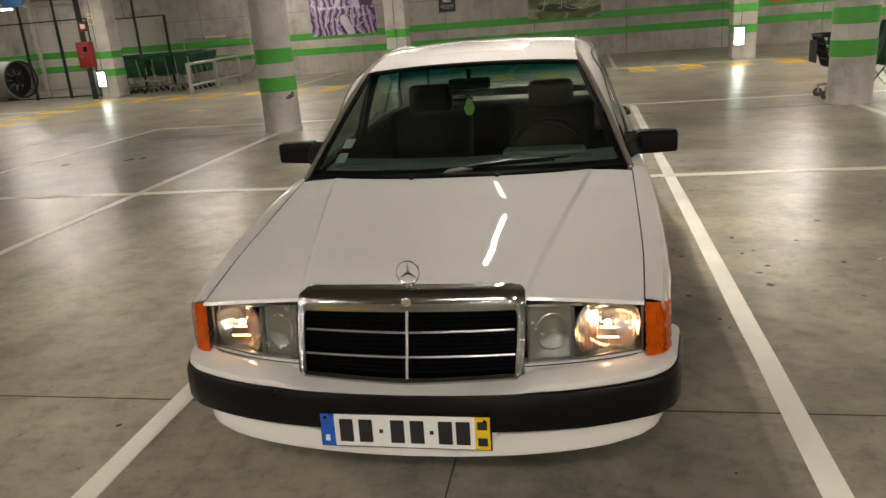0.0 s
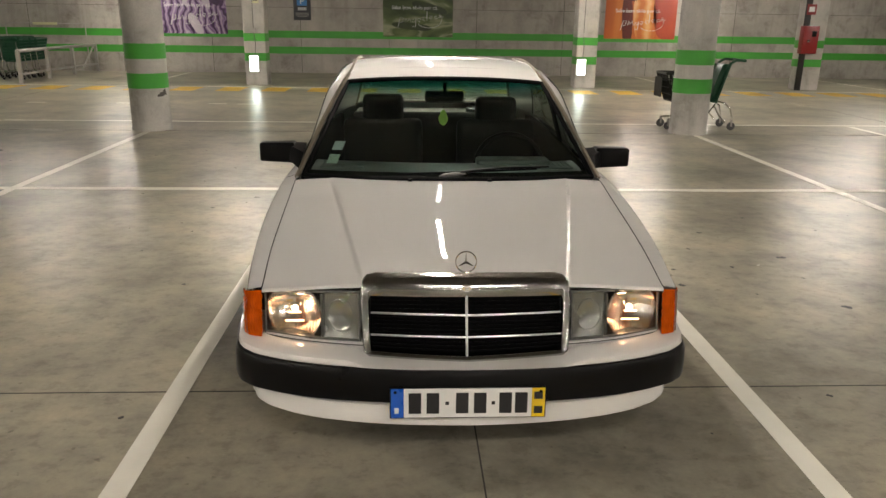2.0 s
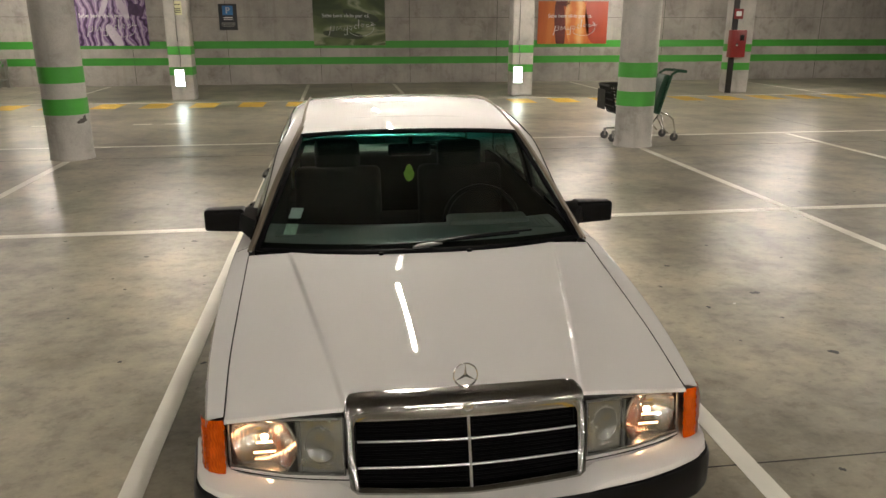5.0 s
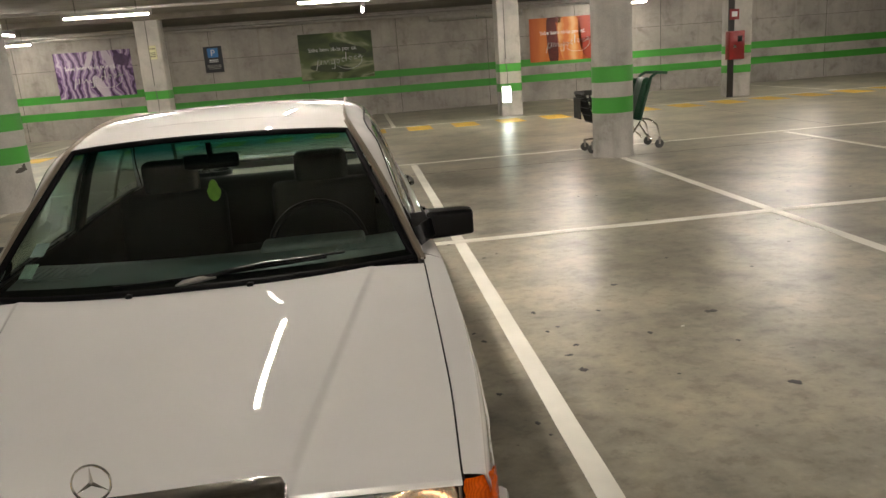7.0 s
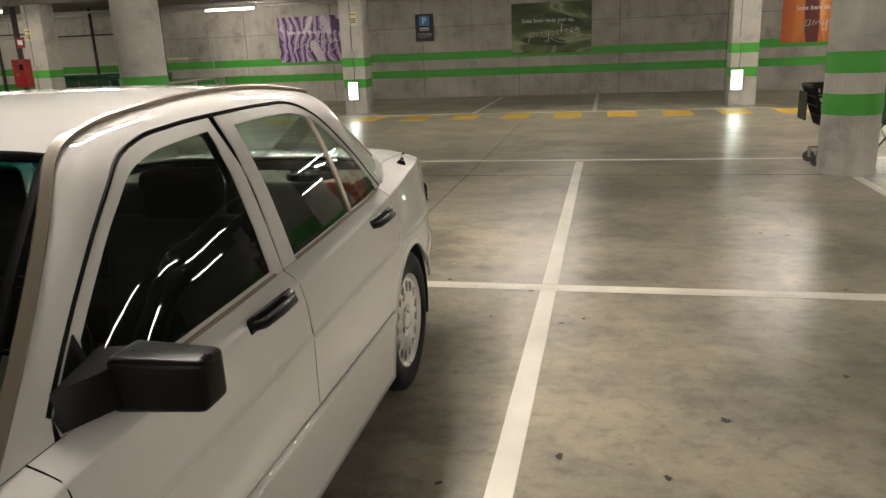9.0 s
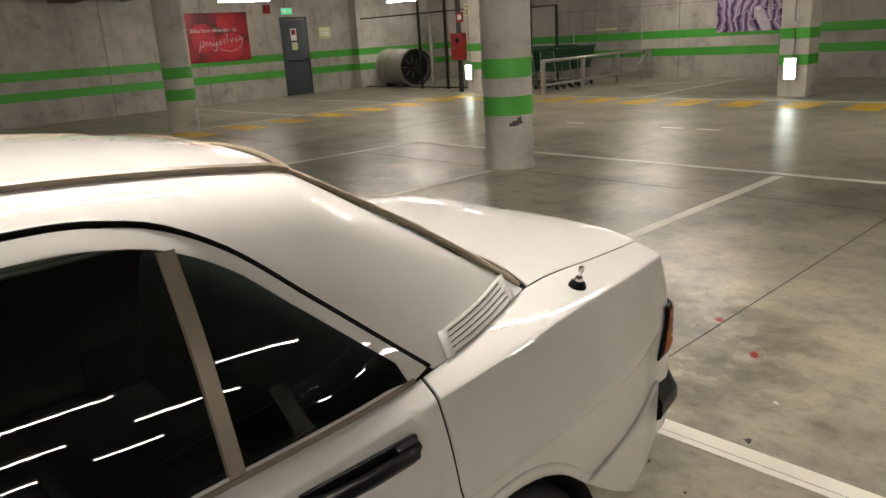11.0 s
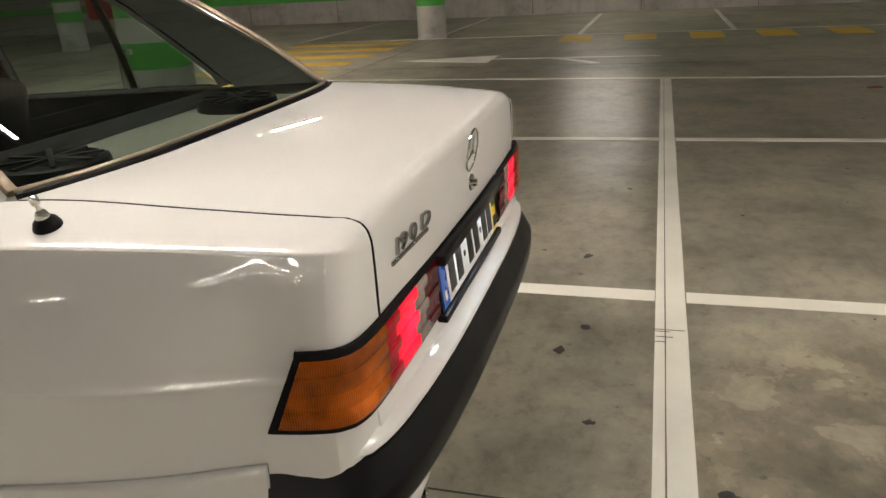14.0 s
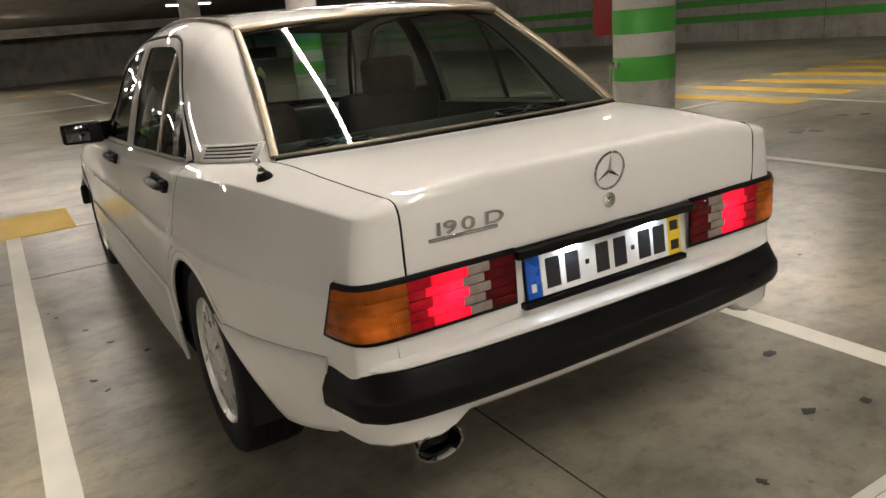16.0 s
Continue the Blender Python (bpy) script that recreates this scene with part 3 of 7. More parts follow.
def column_lamp(x, y):
    t = thing("column_lamp", "small lit emergency lamp box low on a column", "wall lamp", "column lamps", (x, y, 0))
    part("lamp_frame", box((-0.125, -0.05, 0.31), (0.125, 0.0, 0.73), 0.012), STEEL, t)
    part("diffuser", box((-0.10, -0.062, 0.335), (0.10, -0.04, 0.705), 0.008), LAMPBOX, t, "glowing white diffuser")
    part("cable", tube([(0.03, -0.012, 0.72), (0.05, -0.012, 1.0), (0.02, -0.012, 1.3), (0.03, -0.012, 2.85)], 0.008, 6), CABLE, t)
    part("junction_box", box((-0.02, -0.035, 1.26), (0.08, 0, 1.36), 0.006), STEEL, t)
    return t


lamp0 = column_lamp(-4.03, 16.868)
copy_thing(lamp0, pose(4.17, 16.868, 0))
copy_thing(lamp0, pose(-12.35, 16.868, 0))


def fire_box(x, y, z0, turn=0.0):
    t = thing("fire_cabinet", "red metal fire hose cabinet fixed on a concrete column", "fire cabinet", "fire cabinets", (x, y, z0))
    t.rotation_euler = (0, 0, radians(turn))
    part("cabinet_body", box((-0.20, -0.2, 0), (0.20, 0, 0.68), 0.012), RED_PAINT, t)
    part("cabinet_door", box((-0.185, -0.212, 0.015), (0.185, -0.196, 0.665), 0.006), RED_PAINT, t)
    part("window", box((0.01, -0.217, 0.42), (0.13, -0.208, 0.56), 0.004), SEAL, t, "small dark window")
    part("latch", box((-0.09, -0.228, 0.28), (-0.03, -0.208, 0.35), 0.005), CHROME, t)
    part("backing_post", box((-0.14, -0.02, -z0), (0.02, 0.0, 2.85 - z0), 0.004), BLACK_METAL, t, "dark riser strip behind")
    part("sign_plate", box((-0.11, -0.03, 0.95), (0.13, -0.01, 1.2), 0.003), RED_PAINT, t)
    part("pictogram", box((-0.06, -0.036, 1.02), (0.08, -0.028, 1.14), 0.002), SIGN_WHITE, t)
    return t


fb = fire_box(9.93, 16.868, 0.92)
copy_thing(fb, pose(-12.62, 16.868, 0.85))
copy_thing(fb, pose(-3.98 - 0.02, 0.68 - 0.28, 1.01, 0, 0, 20))


gt = thing("guard_tube", "bright bent steel tube fixed low on a concrete column", "pipe", "", (-3.98, 0.68, 0))
part("guard_pipe", tube([(.30, -.04, .755), (.30, -.11, .760), (.30, -.135, .735), (.30, -.135, .0)], .017, 10), CHROME, gt)
part("guard_clip", box((.262, -.05, .735), (.318, -.02, .775), .004), STEEL, gt)


# ---------------------------------------------------------------- floor markings
def stripe(name, x0, y0, x1, y1, material, label, w=0.11):
    z = 0.003 if material is not YELLOW_LINE else 0.0035
    d = Vector((x1 - x0, y1 - y0, 0)).normalized() * 1.0
    s = Vector((-d.y, d.x, 0)) * w / 2
    n = max(2, int((Vector((x1 - x0, y1 - y0)).length) / 0.35))
    rnd = random.Random(int(x0 * 100 + y0 * 37 + x1))
    bm = bmesh.new()
    rows = []
    for i in range(n + 1):
        p = Vector((x0 + (x1 - x0) * i / n, y0 + (y1 - y0) * i / n, 0))
        a = 1 + rnd.uniform(-0.035, 0.035)
        rows.append([bm.verts.new(p + s * a + Vector((0, 0, z))), bm.verts.new(p - s * (1 + rnd.uniform(-0.035, 0.035)) + Vector((0, 0, z)))])
    for a, b in zip(rows, rows[1:]):
        bm.faces.new((a[0], a[1], b[1], b[0]))
    low = bmesh.ops.extrude_face_region(bm, geom=bm.faces[:])
    bmesh.ops.translate(bm, vec=(0, 0, -z + 0.0005), verts=[v for v in low["geom"] if isinstance(v, bmesh.types.BMVert)])
    return tagged(part(name, bm, material), label, "", "", "structure")


BAY_X = (-3.96, -1.21, 1.30, 4.08, 7.08, 9.8, 12.5)
for bx in BAY_X:
    stripe("bay_line", bx, -0.57, bx, 4.793, WHITE_LINE, "white painted parking bay line", 0.095)
    if bx > -6.5:
        stripe("bay_line", bx, 4.911, bx, 9.70 if abs(bx) > 4.2 or bx in (-1.21, 1.30) else 8.60, WHITE_LINE, "white painted parking bay line", 0.095)
for y0, ww in ((4.8125, 0.033), (4.8700, 0.073)):
    stripe("row_line", -6.86, y0, 14, y0, WHITE_LINE, "white painted line between the two rows of bays", ww)
tagged(part("line_groove", box((-6.86, 4.8305, -0.01), (14, 4.8325, 0.0022)), JOINT), "dark groove along the painted row line", "", "", "structure")
stripe("row_line", -6.58, 9.80, 14, 9.86, THIN_LINE, "thin worn white line along the aisle", 0.09)
stripe("row_line", -7.22, -0.62, 14, -0.62, WHITE_LINE, "white line along the front of the bays", 0.09)
stripe("row_line", -7.28, -0.70, -6.64, 9.78, THIN_LINE, "thin worn white line along the aisle", 0.09)
stripe("edge_line", -12.3, 16.30, 16, 16.30, THIN_LINE, "thin worn white line along the walkway", 0.07)
stripe("edge_line", -12.36, -1.5, -12.36, 15.9, THIN_LINE, "thin worn white line along the walkway", 0.07)
for nx in (-6.85, -1.2, 1.35, 6.9, 12.4):
    stripe("bay_line", nx, 16.36, nx, 21.2, THIN_LINE, "worn white bay line by the wall", 0.09)
stripe("row_line", -8, -16.5, 14, -16.5, THIN_LINE, "thin worn white line along the far aisle", 0.16)
stripe("bay_line", -1.52, -26.4, -1.52, -16.6, THIN_LINE, "worn white bay line in the far part of the hall", 0.12)
for i in range(8):
    x = -6.8 + i * 1.57
    stripe("yellow_dash", x, -29.0, x + 0.8, -29.0, YELLOW_LINE, "worn yellow walkway dash", 1.2)
for wy in (-2.2, 0.6, 3.37, 6.0, 11.5, 14.2):
    stripe("bay_line", -17.7, wy, -12.42, wy, THIN_LINE, "worn white bay line by the wall", 0.09)
for i in range(27):
    x = -11.9 + i * 1.04
    stripe("yellow_dash", x, 15.62, x + 0.55, 15.62, YELLOW_LINE, "worn yellow walkway dash", 1.0)
for i in range(12):
    y = 2.95 + i * 1.05
    stripe("yellow_dash", -11.62, y + .2, -11.62, y + 0.72, YELLOW_LINE, "worn yellow walkway dash", 1.05)
for i in range(13):
    x = -5.4 + i * 1.04
    if -0.9 < x < 0.5:
        continue
    stripe("yellow_dash", x + 0.02, -1.05, x + 0.55, -1.05, YELLOW_LINE, "worn yellow walkway dash", 0.95)
for i in range(6):
    x = -6.95 - i * 0.96
    stripe("crossing_stripe", x, -2.0, x, 0.35, YELLOW_LINE, "yellow painted crossing stripe", 0.42)
for xx in (-5.63, -3.89, -3.33, -7.3):
    stripe("dash_mark", xx - 0.17, 12.4, xx + 0.17, 12.42, WHITE_LINE, "short white centre dash", 0.09)
bm = bmesh.new()
for quad in (((-9.0, 4.8), (-8.9, 4.8), (-8.95, 2.5), (-9.05, 2.5)), ((-9.0, 1.05), (-9.42, 2.5), (-8.6, 2.5)), ((-8.95, 3.3), (-8.3, 3.95), (-8.35, 4.05), (-8.98, 3.5))):
    bm.faces.new([bm.verts.new((*q, 0.004)) for q in quad])
low = bmesh.ops.extrude_face_region(bm, geom=bm.faces[:])
bmesh.ops.translate(bm, vec=(0, 0, -0.003), verts=[v for v in low["geom"] if isinstance(v, bmesh.types.BMVert)])
tagged(part("road_arrow", bm, THIN_LINE), "white painted direction arrow on the floor", "", "", "structure")

for nm, a, b in (("floor_joint", (XW, 0.751), (XE, 0.758)), ("floor_joint", (0.066, YS), (0.072, YN)), ("floor_joint", (XW, 8.75), (XE, 8.756)), ("floor_joint", (-8.2, YS), (-8.194, YN)), ("floor_joint", (8.1, YS), (8.106, YN))):
    tagged(part(nm, box((*a, -0.01), (*b, 0.0015)), JOINT), "thin dark saw-cut joint in the floor", "", "", "structure")


def blot(x, y, r, rnd, stretch=1.4, n=13, low=0.58):
    bm = bmesh.new()
    ang = rnd.uniform(0, math.pi)
    rim = []
    for k in range(n):
        a = k * 2 * math.pi / n
        rr = 0.72 * r * rnd.uniform(low, 1.25)
        p = Vector((math.cos(a) * rr * stretch, math.sin(a) * rr, 0))
        p.rotate(Euler((0, 0, ang)))
        rim.append(bm.verts.new((x + p.x, y + p.y, 0.0012)))
    top = bm.verts.new((x, y, 0.0030))
    for k in range(n):
        bm.faces.new((rim[k], rim[(k + 1) % n], top))
    return bm


rnd = random.Random(11)
SPOTS = ((1.482, 2.96, .022), (1.559, 2.69, .016), (1.483, 2.64, .016), (1.578, 2.41, .02), (1.507, 2.29, .022), (1.52, 2.10, .03), (1.086, 2.73, .016), (1.411, 4.27, .02),
         (2.1, 3.31, .025), (1.85, 2.88, .02), (2.0, 2.465, .022), (2.44, 2.67, .035), (2.37, 1.72, .03), (-0.045, 4.98, .03), (-0.712, 4.48, .03), (-0.973, 4.16, .03), (-0.9, 4.55, .025),
         (1.2, 4.79, .03), (1.5, 4.83, .028), (0.88, 2.42, .022), (1.0, 2.2, .02), (1.12, 2.6, .018), (1.08, 1.95, .02), (0.45, 4.6, .025), (0.15, 4.55, .028), (-0.3, 4.62, .02), (-1.6, 4.5, .03), (-1.9, 4.1, .028))
for x, y, r in SPOTS:
    tagged(part("floor_spot", blot(x, y, r, rnd), OIL), "small dark spot of gum or oil on the floor", "stain", "dark floor spots")
for _ in range(170):
    x, y = rnd.uniform(-7.5, 7.5), rnd.uniform(-1.0, 9.5)
    if abs(x) < 0.85 and -0.1 < y < 4.5:
        continue
    tagged(part("floor_spot", blot(x, y, rnd.uniform(0.007, 0.022), rnd, 1.25), OIL), "small dark spot of gum or oil on the floor", "stain", "dark floor spots")
for x, y in ((-0.282, 5.735), (-0.14, 5.558), (0.037, 5.985), (0.36, 5.682)):
    tagged(part("red_spot", blot(x, y, .038, rnd, 1.3, 26, 0.5), REDSPOT), "small ragged red spot of paint on the floor", "stain", "red floor spots")
for x, y0, y1 in ((-.918, 4.788, 4.897), (-.903, 4.794, 4.846), (-.863, 4.800, 4.856), (-.826, 4.797, 4.834)):
    tagged(part("scuff_mark", box((x - .0012, y0, .0035), (x + .0012, y1, .0048)), JOINT), "thin dark scuff across the white line", "stain", "scuffs on the line")
tagged(part("red_spot", blot(-6.17, 6.71, 0.09, rnd), REDSPOT), "dull red patch on the floor", "stain", "red floor spots")

# chipped dark scar on one round column, old stains and pale flecks on the floor
rnd = random.Random(5)
SCAR = surface("dark_chip", (.10, .093, .083), .9, 0, .35, 40)
scar = thing("column_scar", "dark chipped scar on a concrete column", "stain", "", (-3.98, 8.92, 0))
for a0, z0, w, h in ((-.62, .515, .20, .035), (-.40, .545, .16, .05), (-.75, .50, .1, .02)):
    bm = bmesh.new()
    rim = []
    for k in range(16):
        a = 2 * math.pi * k / 16
        rr = rnd.uniform(.6, 1.15)
        th, z = a0 + w * math.cos(a) * rr, z0 + h * math.sin(a) * rr
        rim.append(bm.verts.new((.2785 * math.cos(th), .2785 * math.sin(th), z)))
    mid = bm.verts.new((.2795 * math.cos(a0), .2795 * math.sin(a0), z0))
    for k in range(16):
        bm.faces.new((rim[k], rim[(k + 1) % 16], mid))
    part("chip", bm, SCAR, scar)
BROWN = surface("brown_floor_stain", (.085, .066, .042), .55, 0, .45, 14)
FLECK = surface("pale_floor_fleck", (.62, .60, .54), .6, 0, .2, 30)
for x, y, r in ((2.92, 1.30, .055), (3.17, 1.27, .05), (3.02, 1.42, .035), (-5.35, 6.9, .09), (-5.2, 6.95, .07), (-5.10, 1.50, .10), (-5.22, 1.60, .08), (-6.15, 1.30, .06), (-6.3, 1.45, .06)):
    tagged(part("floor_stain", blot(x, y, r, rnd, 1.7), BROWN), "brown stain soaked into the concrete floor", "stain", "brown floor stains")
for x, y in ((2.83, 1.44), (2.6, 1.38), (2.95, 1.36), (2.2, 2.5), (3.1, 2.1), (0.62, 5.3), (-0.5, 6.1)):
    tagged(part("floor_fleck", blot(x, y, .016, rnd, 1.5), FLECK), "small pale fleck on the floor", "stain", "pale floor flecks")


# ---------------------------------------------------------------- the car: shape lines (nose at y 0, left side at +x)
car = thing("car", "white old four-door saloon car with black bumpers and lit lamps", "car")
YF, YR, HUB, RARCH = 0.80, 3.465, 0.302, 0.335
RAIL_A = smooth_line([(.24, .712, .677), (.55, .732, .722), (.8, .739, .757), (1.1, .744, .799), (1.35, .748, .830), (1.8, .766, .852), (2.3, .772, .868), (2.9, .768, .890), (3.3, .750, .905), (3.55, .700, .921), (3.76, .632, .935), (4.1, .600, .922), (4.22, .583, .912), (4.29, .573, .907), (4.335, .567, .902), (4.350, .563, .893), (4.360, .550, .876)])
RAIL_B = smooth_line([(.24, .760, .668), (.55, .795, .711), (.8, .812, .744), (1.1, .819, .780), (1.35, .819, .806), (1.8, .815, .818), (2.3, .817, .834), (2.9, .808, .858), (3.3, .790, .876), (3.55, .775, .890), (3.76, .755, .900), (4.1, .706, .895), (4.2, .684, .889), (4.262, .671, .885), (4.305, .660, .882), (4.330, .647, .880), (4.346, .627, .876), (4.355, .600, .870), (4.360, .552, .862)])
RAIL_C = smooth_line([(.24, .770, .575), (.55, .815, .600), (.8, .834, .620), (1.1, .840, .645), (1.35, .838, .660), (1.8, .842, .672), (2.3, .843, .680), (2.9, .843, .690), (3.3, .840, .695), (3.55, .832, .695), (3.76, .817, .695), (4.1, .748, .695), (4.18, .720, .695), (4.222, .707, .695), (4.27, .698, .695), (4.308, .690, .695), (4.333, .677, .695), (4.348, .653, .695), (4.356, .615, .695), (4.360, .545, .695)])
RAIL_D = smooth_line([(.24, .772, .505), (.55, .820, .500), (.8, .838, .490), (1.1, .842, .485), (1.35, .841, .480), (1.8, .843, .480), (2.3, .843, .480), (2.9, .843, .485), (3.3, .842, .490), (3.55, .836, .500), (3.76, .820, .520), (4.1, .748, .560), (4.18, .720, .572), (4.222, .708, .580), (4.27, .700, .580), (4.308, .692, .580), (4.333, .679, .580), (4.348, .655, .580), (4.356, .617, .580), (4.360, .545, .580)])
RAIL_E = smooth_line([(.24, .745, .440), (.55, .795, .330), (.8, .818, .250), (1.1, .822, .210), (1.35, .824, .200), (1.8, .826, .195), (2.3, .826, .192), (2.9, .826, .195), (3.3, .824, .200), (3.55, .820, .240), (3.76, .806, .300), (4.0, .762, .325), (4.1, .738, .335), (4.18, .712, .350), (4.222, .700, .362), (4.27, .692, .375), (4.308, .684, .39), (4.333, .671, .40), (4.348, .647, .41), (4.356, .609, .42), (4.360, .540, .43)])


def profile(y, n=34):
    """The body's side at a station, from the top edge over the shoulder down to the sill."""
    p = [RAIL_A(y), RAIL_B(y), RAIL_C(y), RAIL_D(y), RAIL_E(y)]
    a, b = p[0], p[1]
    c, d, e = p[2], p[3], p[4]
    ab, bc, cd = (b - a) / np.linalg.norm(b - a), (c - b) / np.linalg.norm(c - b), (d - c) / np.linalg.norm(d - c)
    bend = min(1.0, np.linalg.norm(b - a) / 0.05)
    pts = [a, a * 0.7 + b * 0.3 + np.array([0.0, 0.0012]) * bend, a * 0.35 + b * 0.65 + np.array([0.0, 0.0014]) * bend, b - ab * 0.010 * bend + np.array([0.0, 0.0006]), b - ab * 0.002 + bc * 0.002, b + bc * 0.010, b * 0.66 + c * 0.34 + np.array([0.0045, 0]), b * 0.3 + c * 0.7 + np.array([0.003, 0]), c - bc * 0.012, c + np.array([0.0035, -0.003]), c + cd * 0.016 + np.array([0.001, 0]), c * 0.5 + d * 0.5 + np.array([0.0005, 0]), d, d * 0.5 + e * 0.5 + np.array([0.002, 0]), e]
    line = smooth_line([(i, *q) for i, q in enumerate(pts)])
    return np.array([line(s) for s in np.linspace(0, len(pts) - 1, n * 3)])


def clip_profile(y, zlow, zhigh, n=40, out=0.0):
    pr = profile(y)
    zlow = max(zlow, pr[-1, 1] + 0.001)
    zhigh = min(zhigh, pr[0, 1])
    z = pr[::-1, 1]
    keep = np.maximum.accumulate(z)
    d = np.r_[0, np.cumsum(np.hypot(*np.diff(pr, axis=0).T))]
    s0 = np.interp(zhigh, keep, d[::-1]) if zhigh < pr[0, 1] else 0.0
    s1 = np.interp(zlow, keep, d[::-1])
    run = np.linspace(s0, s1, n)
    if s0 == 0.0 and zlow < 0.645 and n > 30:
        # the folds keep their place whatever is cut away below
        sm = np.interp(0.655, keep, d[::-1])
        top = d[d <= sm]
        pick = top[np.linspace(0, len(top) - 1, n * 3 // 4).round().astype(int)]
        run = np.r_[pick, np.linspace(sm, s1, n - len(pick) + 1)[1:]]
    return [Vector((np.interp(s, d, pr[:, 0]) + out, y, np.interp(s, d, pr[:, 1]))) for s in run]


def arch(y, r=RARCH):
    z = -1.0
    for c in (YF, YR):
        if abs(y - c) < r:
            z = max(z, HUB + math.sqrt(r * r - (y - c) ** 2))
    if 3.70 < y < 4.02:
        # the rear opening runs out in a slope behind the wheel
        z = .5408 - (y - 3.70) * .78 + .28 * (y - 3.70) ** 2
    return z


def stations(a, b, step=0.035):
    """Stations along the car, set close where an arch begins or ends."""
    ys = set(np.linspace(a, b, max(3, int((b - a) / step))).round(4))
    for c in (YF, YR):
        for k in range(25):
            ys.add(round(c + RARCH * math.cos(math.pi * k / 24), 4))
        ys |= {round(c - RARCH - 0.002, 4), round(c + RARCH + 0.002, 4)}
    ys |= set(np.linspace(4.18, 4.36, 25).round(4))
    return sorted(y for y in ys if a - 1e-6 <= y <= b + 1e-6)


def flip(rows, side):
    return [[Vector((p[0] * side, p[1], p[2])) for p in row] for row in rows]


def side_panel(name, a, b, side, parent, low=None, high=None, material=PAINT, out=0.0, thick=0.004, n=48, label=""):
    rows = []
    for y in stations(a, b):
        lo = max(arch(y), low(y) if low else -1)
        rows.append(clip_profile(y, lo, high(y) if high else 9, n, out))
    return skin(name, flip(rows, side), material, parent, label, (0, (a + b) / 2, 0.5), thick)


def door_arc(y, r):
    return HUB + math.sqrt(max(0, r * r - (y - YR) ** 2)) if abs(y - YR) < r else -1


G = 0.0035
for side in (1, -1):
    side_panel("front_fender", .245, 1.435 - G, side, car)
    rear_q = side_panel("quarter_panel", YR - RARCH - 0.045, 4.359, side, car, None, lambda y: door_arc(y, RARCH + .055 - G) if y < 3.335 else 9)

# greenhouse: gutter line, belt line and the curve of the side between them
GUT = smooth_line([(1.362, .742, .830), (1.48, .700, .927), (1.61, .651, 1.041), (1.735, .597, 1.152), (1.865, .535, 1.263), (1.98, .517, 1.297), (2.2, .512, 1.326), (2.5, .510, 1.341), (2.8, .509, 1.336), (3.0, .509, 1.321), (3.15, .510, 1.304), (3.235, .512, 1.289), (3.29, .524, 1.254), (3.42, .549, 1.168), (3.55, .575, 1.081), (3.66, .598, 1.006), (3.757, .620, .938)])
FZ = np.array([0, .27, .48, .70, .81, .90, .965, 1.0])
FX = np.array([0, .145, .27, .44, .54, .67, .84, 1.0])
BEND = smooth_line(list(zip(FZ, FX)))


def side_x(y, z):
    b, g = RAIL_A(y), GUT(y)
    h = max(g[1] - b[1], 1e-4)
    k = min(1, max(h / 0.42, 0))
    f = min(max((z - b[1]) / h, 0), 1)
    bent = BEND(f)[0]
    return b[0] + (g[0] - b[0]) * (bent * k + f * (1 - k))


def on_side(y, z, out=0.0):
    return Vector((side_x(y, z) + out, y, z))


DOOR_TOP = smooth_line([(1.50, .868), (1.62, .975), (1.74, 1.080), (1.86, 1.180), (1.95, 1.238), (2.05, 1.268), (2.2, 1.284), (2.45, 1.292), (2.7, 1.292), (2.86, 1.284), (2.95, 1.262), (3.035, 1.214), (3.15, 1.110), (3.27, 1.000), (3.362, .917)])
for side in (1, -1):
    rows = []
    for y in np.r_[np.linspace(1.37, 1.95, 24), np.linspace(1.97, 3.36, 50), np.linspace(3.37, 3.752, 18)]:
        zb = RAIL_A(y)[1] + 0.001 if y < 1.50 or y > 3.362 else DOOR_TOP(y)[0]
        zg = GUT(y)[1]
        rows.append([on_side(y, z) for z in np.linspace(min(zb, zg - 0.001), zg, 12)])
    skin("side_rail", flip(rows, side), PAINT, car, "white roof side rail with the pillars", (0, 2.4, 1.0), 0.004)
    # dark seal round the doors
    seal = [on_side(y, DOOR_TOP(y)[0] - 0.001, -0.002) for y in np.linspace(1.51, 3.36, 70)]
    part("door_seal", tube([Vector((p.x * side, p.y, p.z)) for p in seal], 0.0055, 6), SEAL, car)
    gut = [on_side(y, GUT(y)[1], 0.0) + Vector((0.004, 0, 0.004)) for y in np.r_[np.linspace(1.364, 1.9, 22), np.linspace(1.92, 3.238, 40)]]
    bm = bmesh.new()
    rows = []
    for i, p in enumerate(gut):
        q = gut[min(i + 1, len(gut) - 1)] - gut[max(i - 1, 0)]
        q.normalize()
        w = 0.0065 if p.y > 1.95 else 0.015
        inn = Vector((-0.82, 0, 0.30)).normalized() if p.y > 1.9 else Vector((-0.80, -0.5, 0.25)).normalized()
        upn = q.cross(inn).normalized()
        if upn.z < 0:
            upn = -upn
        rows.append([p + inn * -w * 0.6 - upn * 0.006, p - inn * w * 0.5 + upn * 0.006, p + inn * w * 0.9 + upn * 0.007, p + inn * w * 1.15 - upn * 0.004])
    skin("roof_drip_trim", flip(rows, side), BRONZE, car, "bronze tinted drip rail trim", (0, 2.4, 1.0))


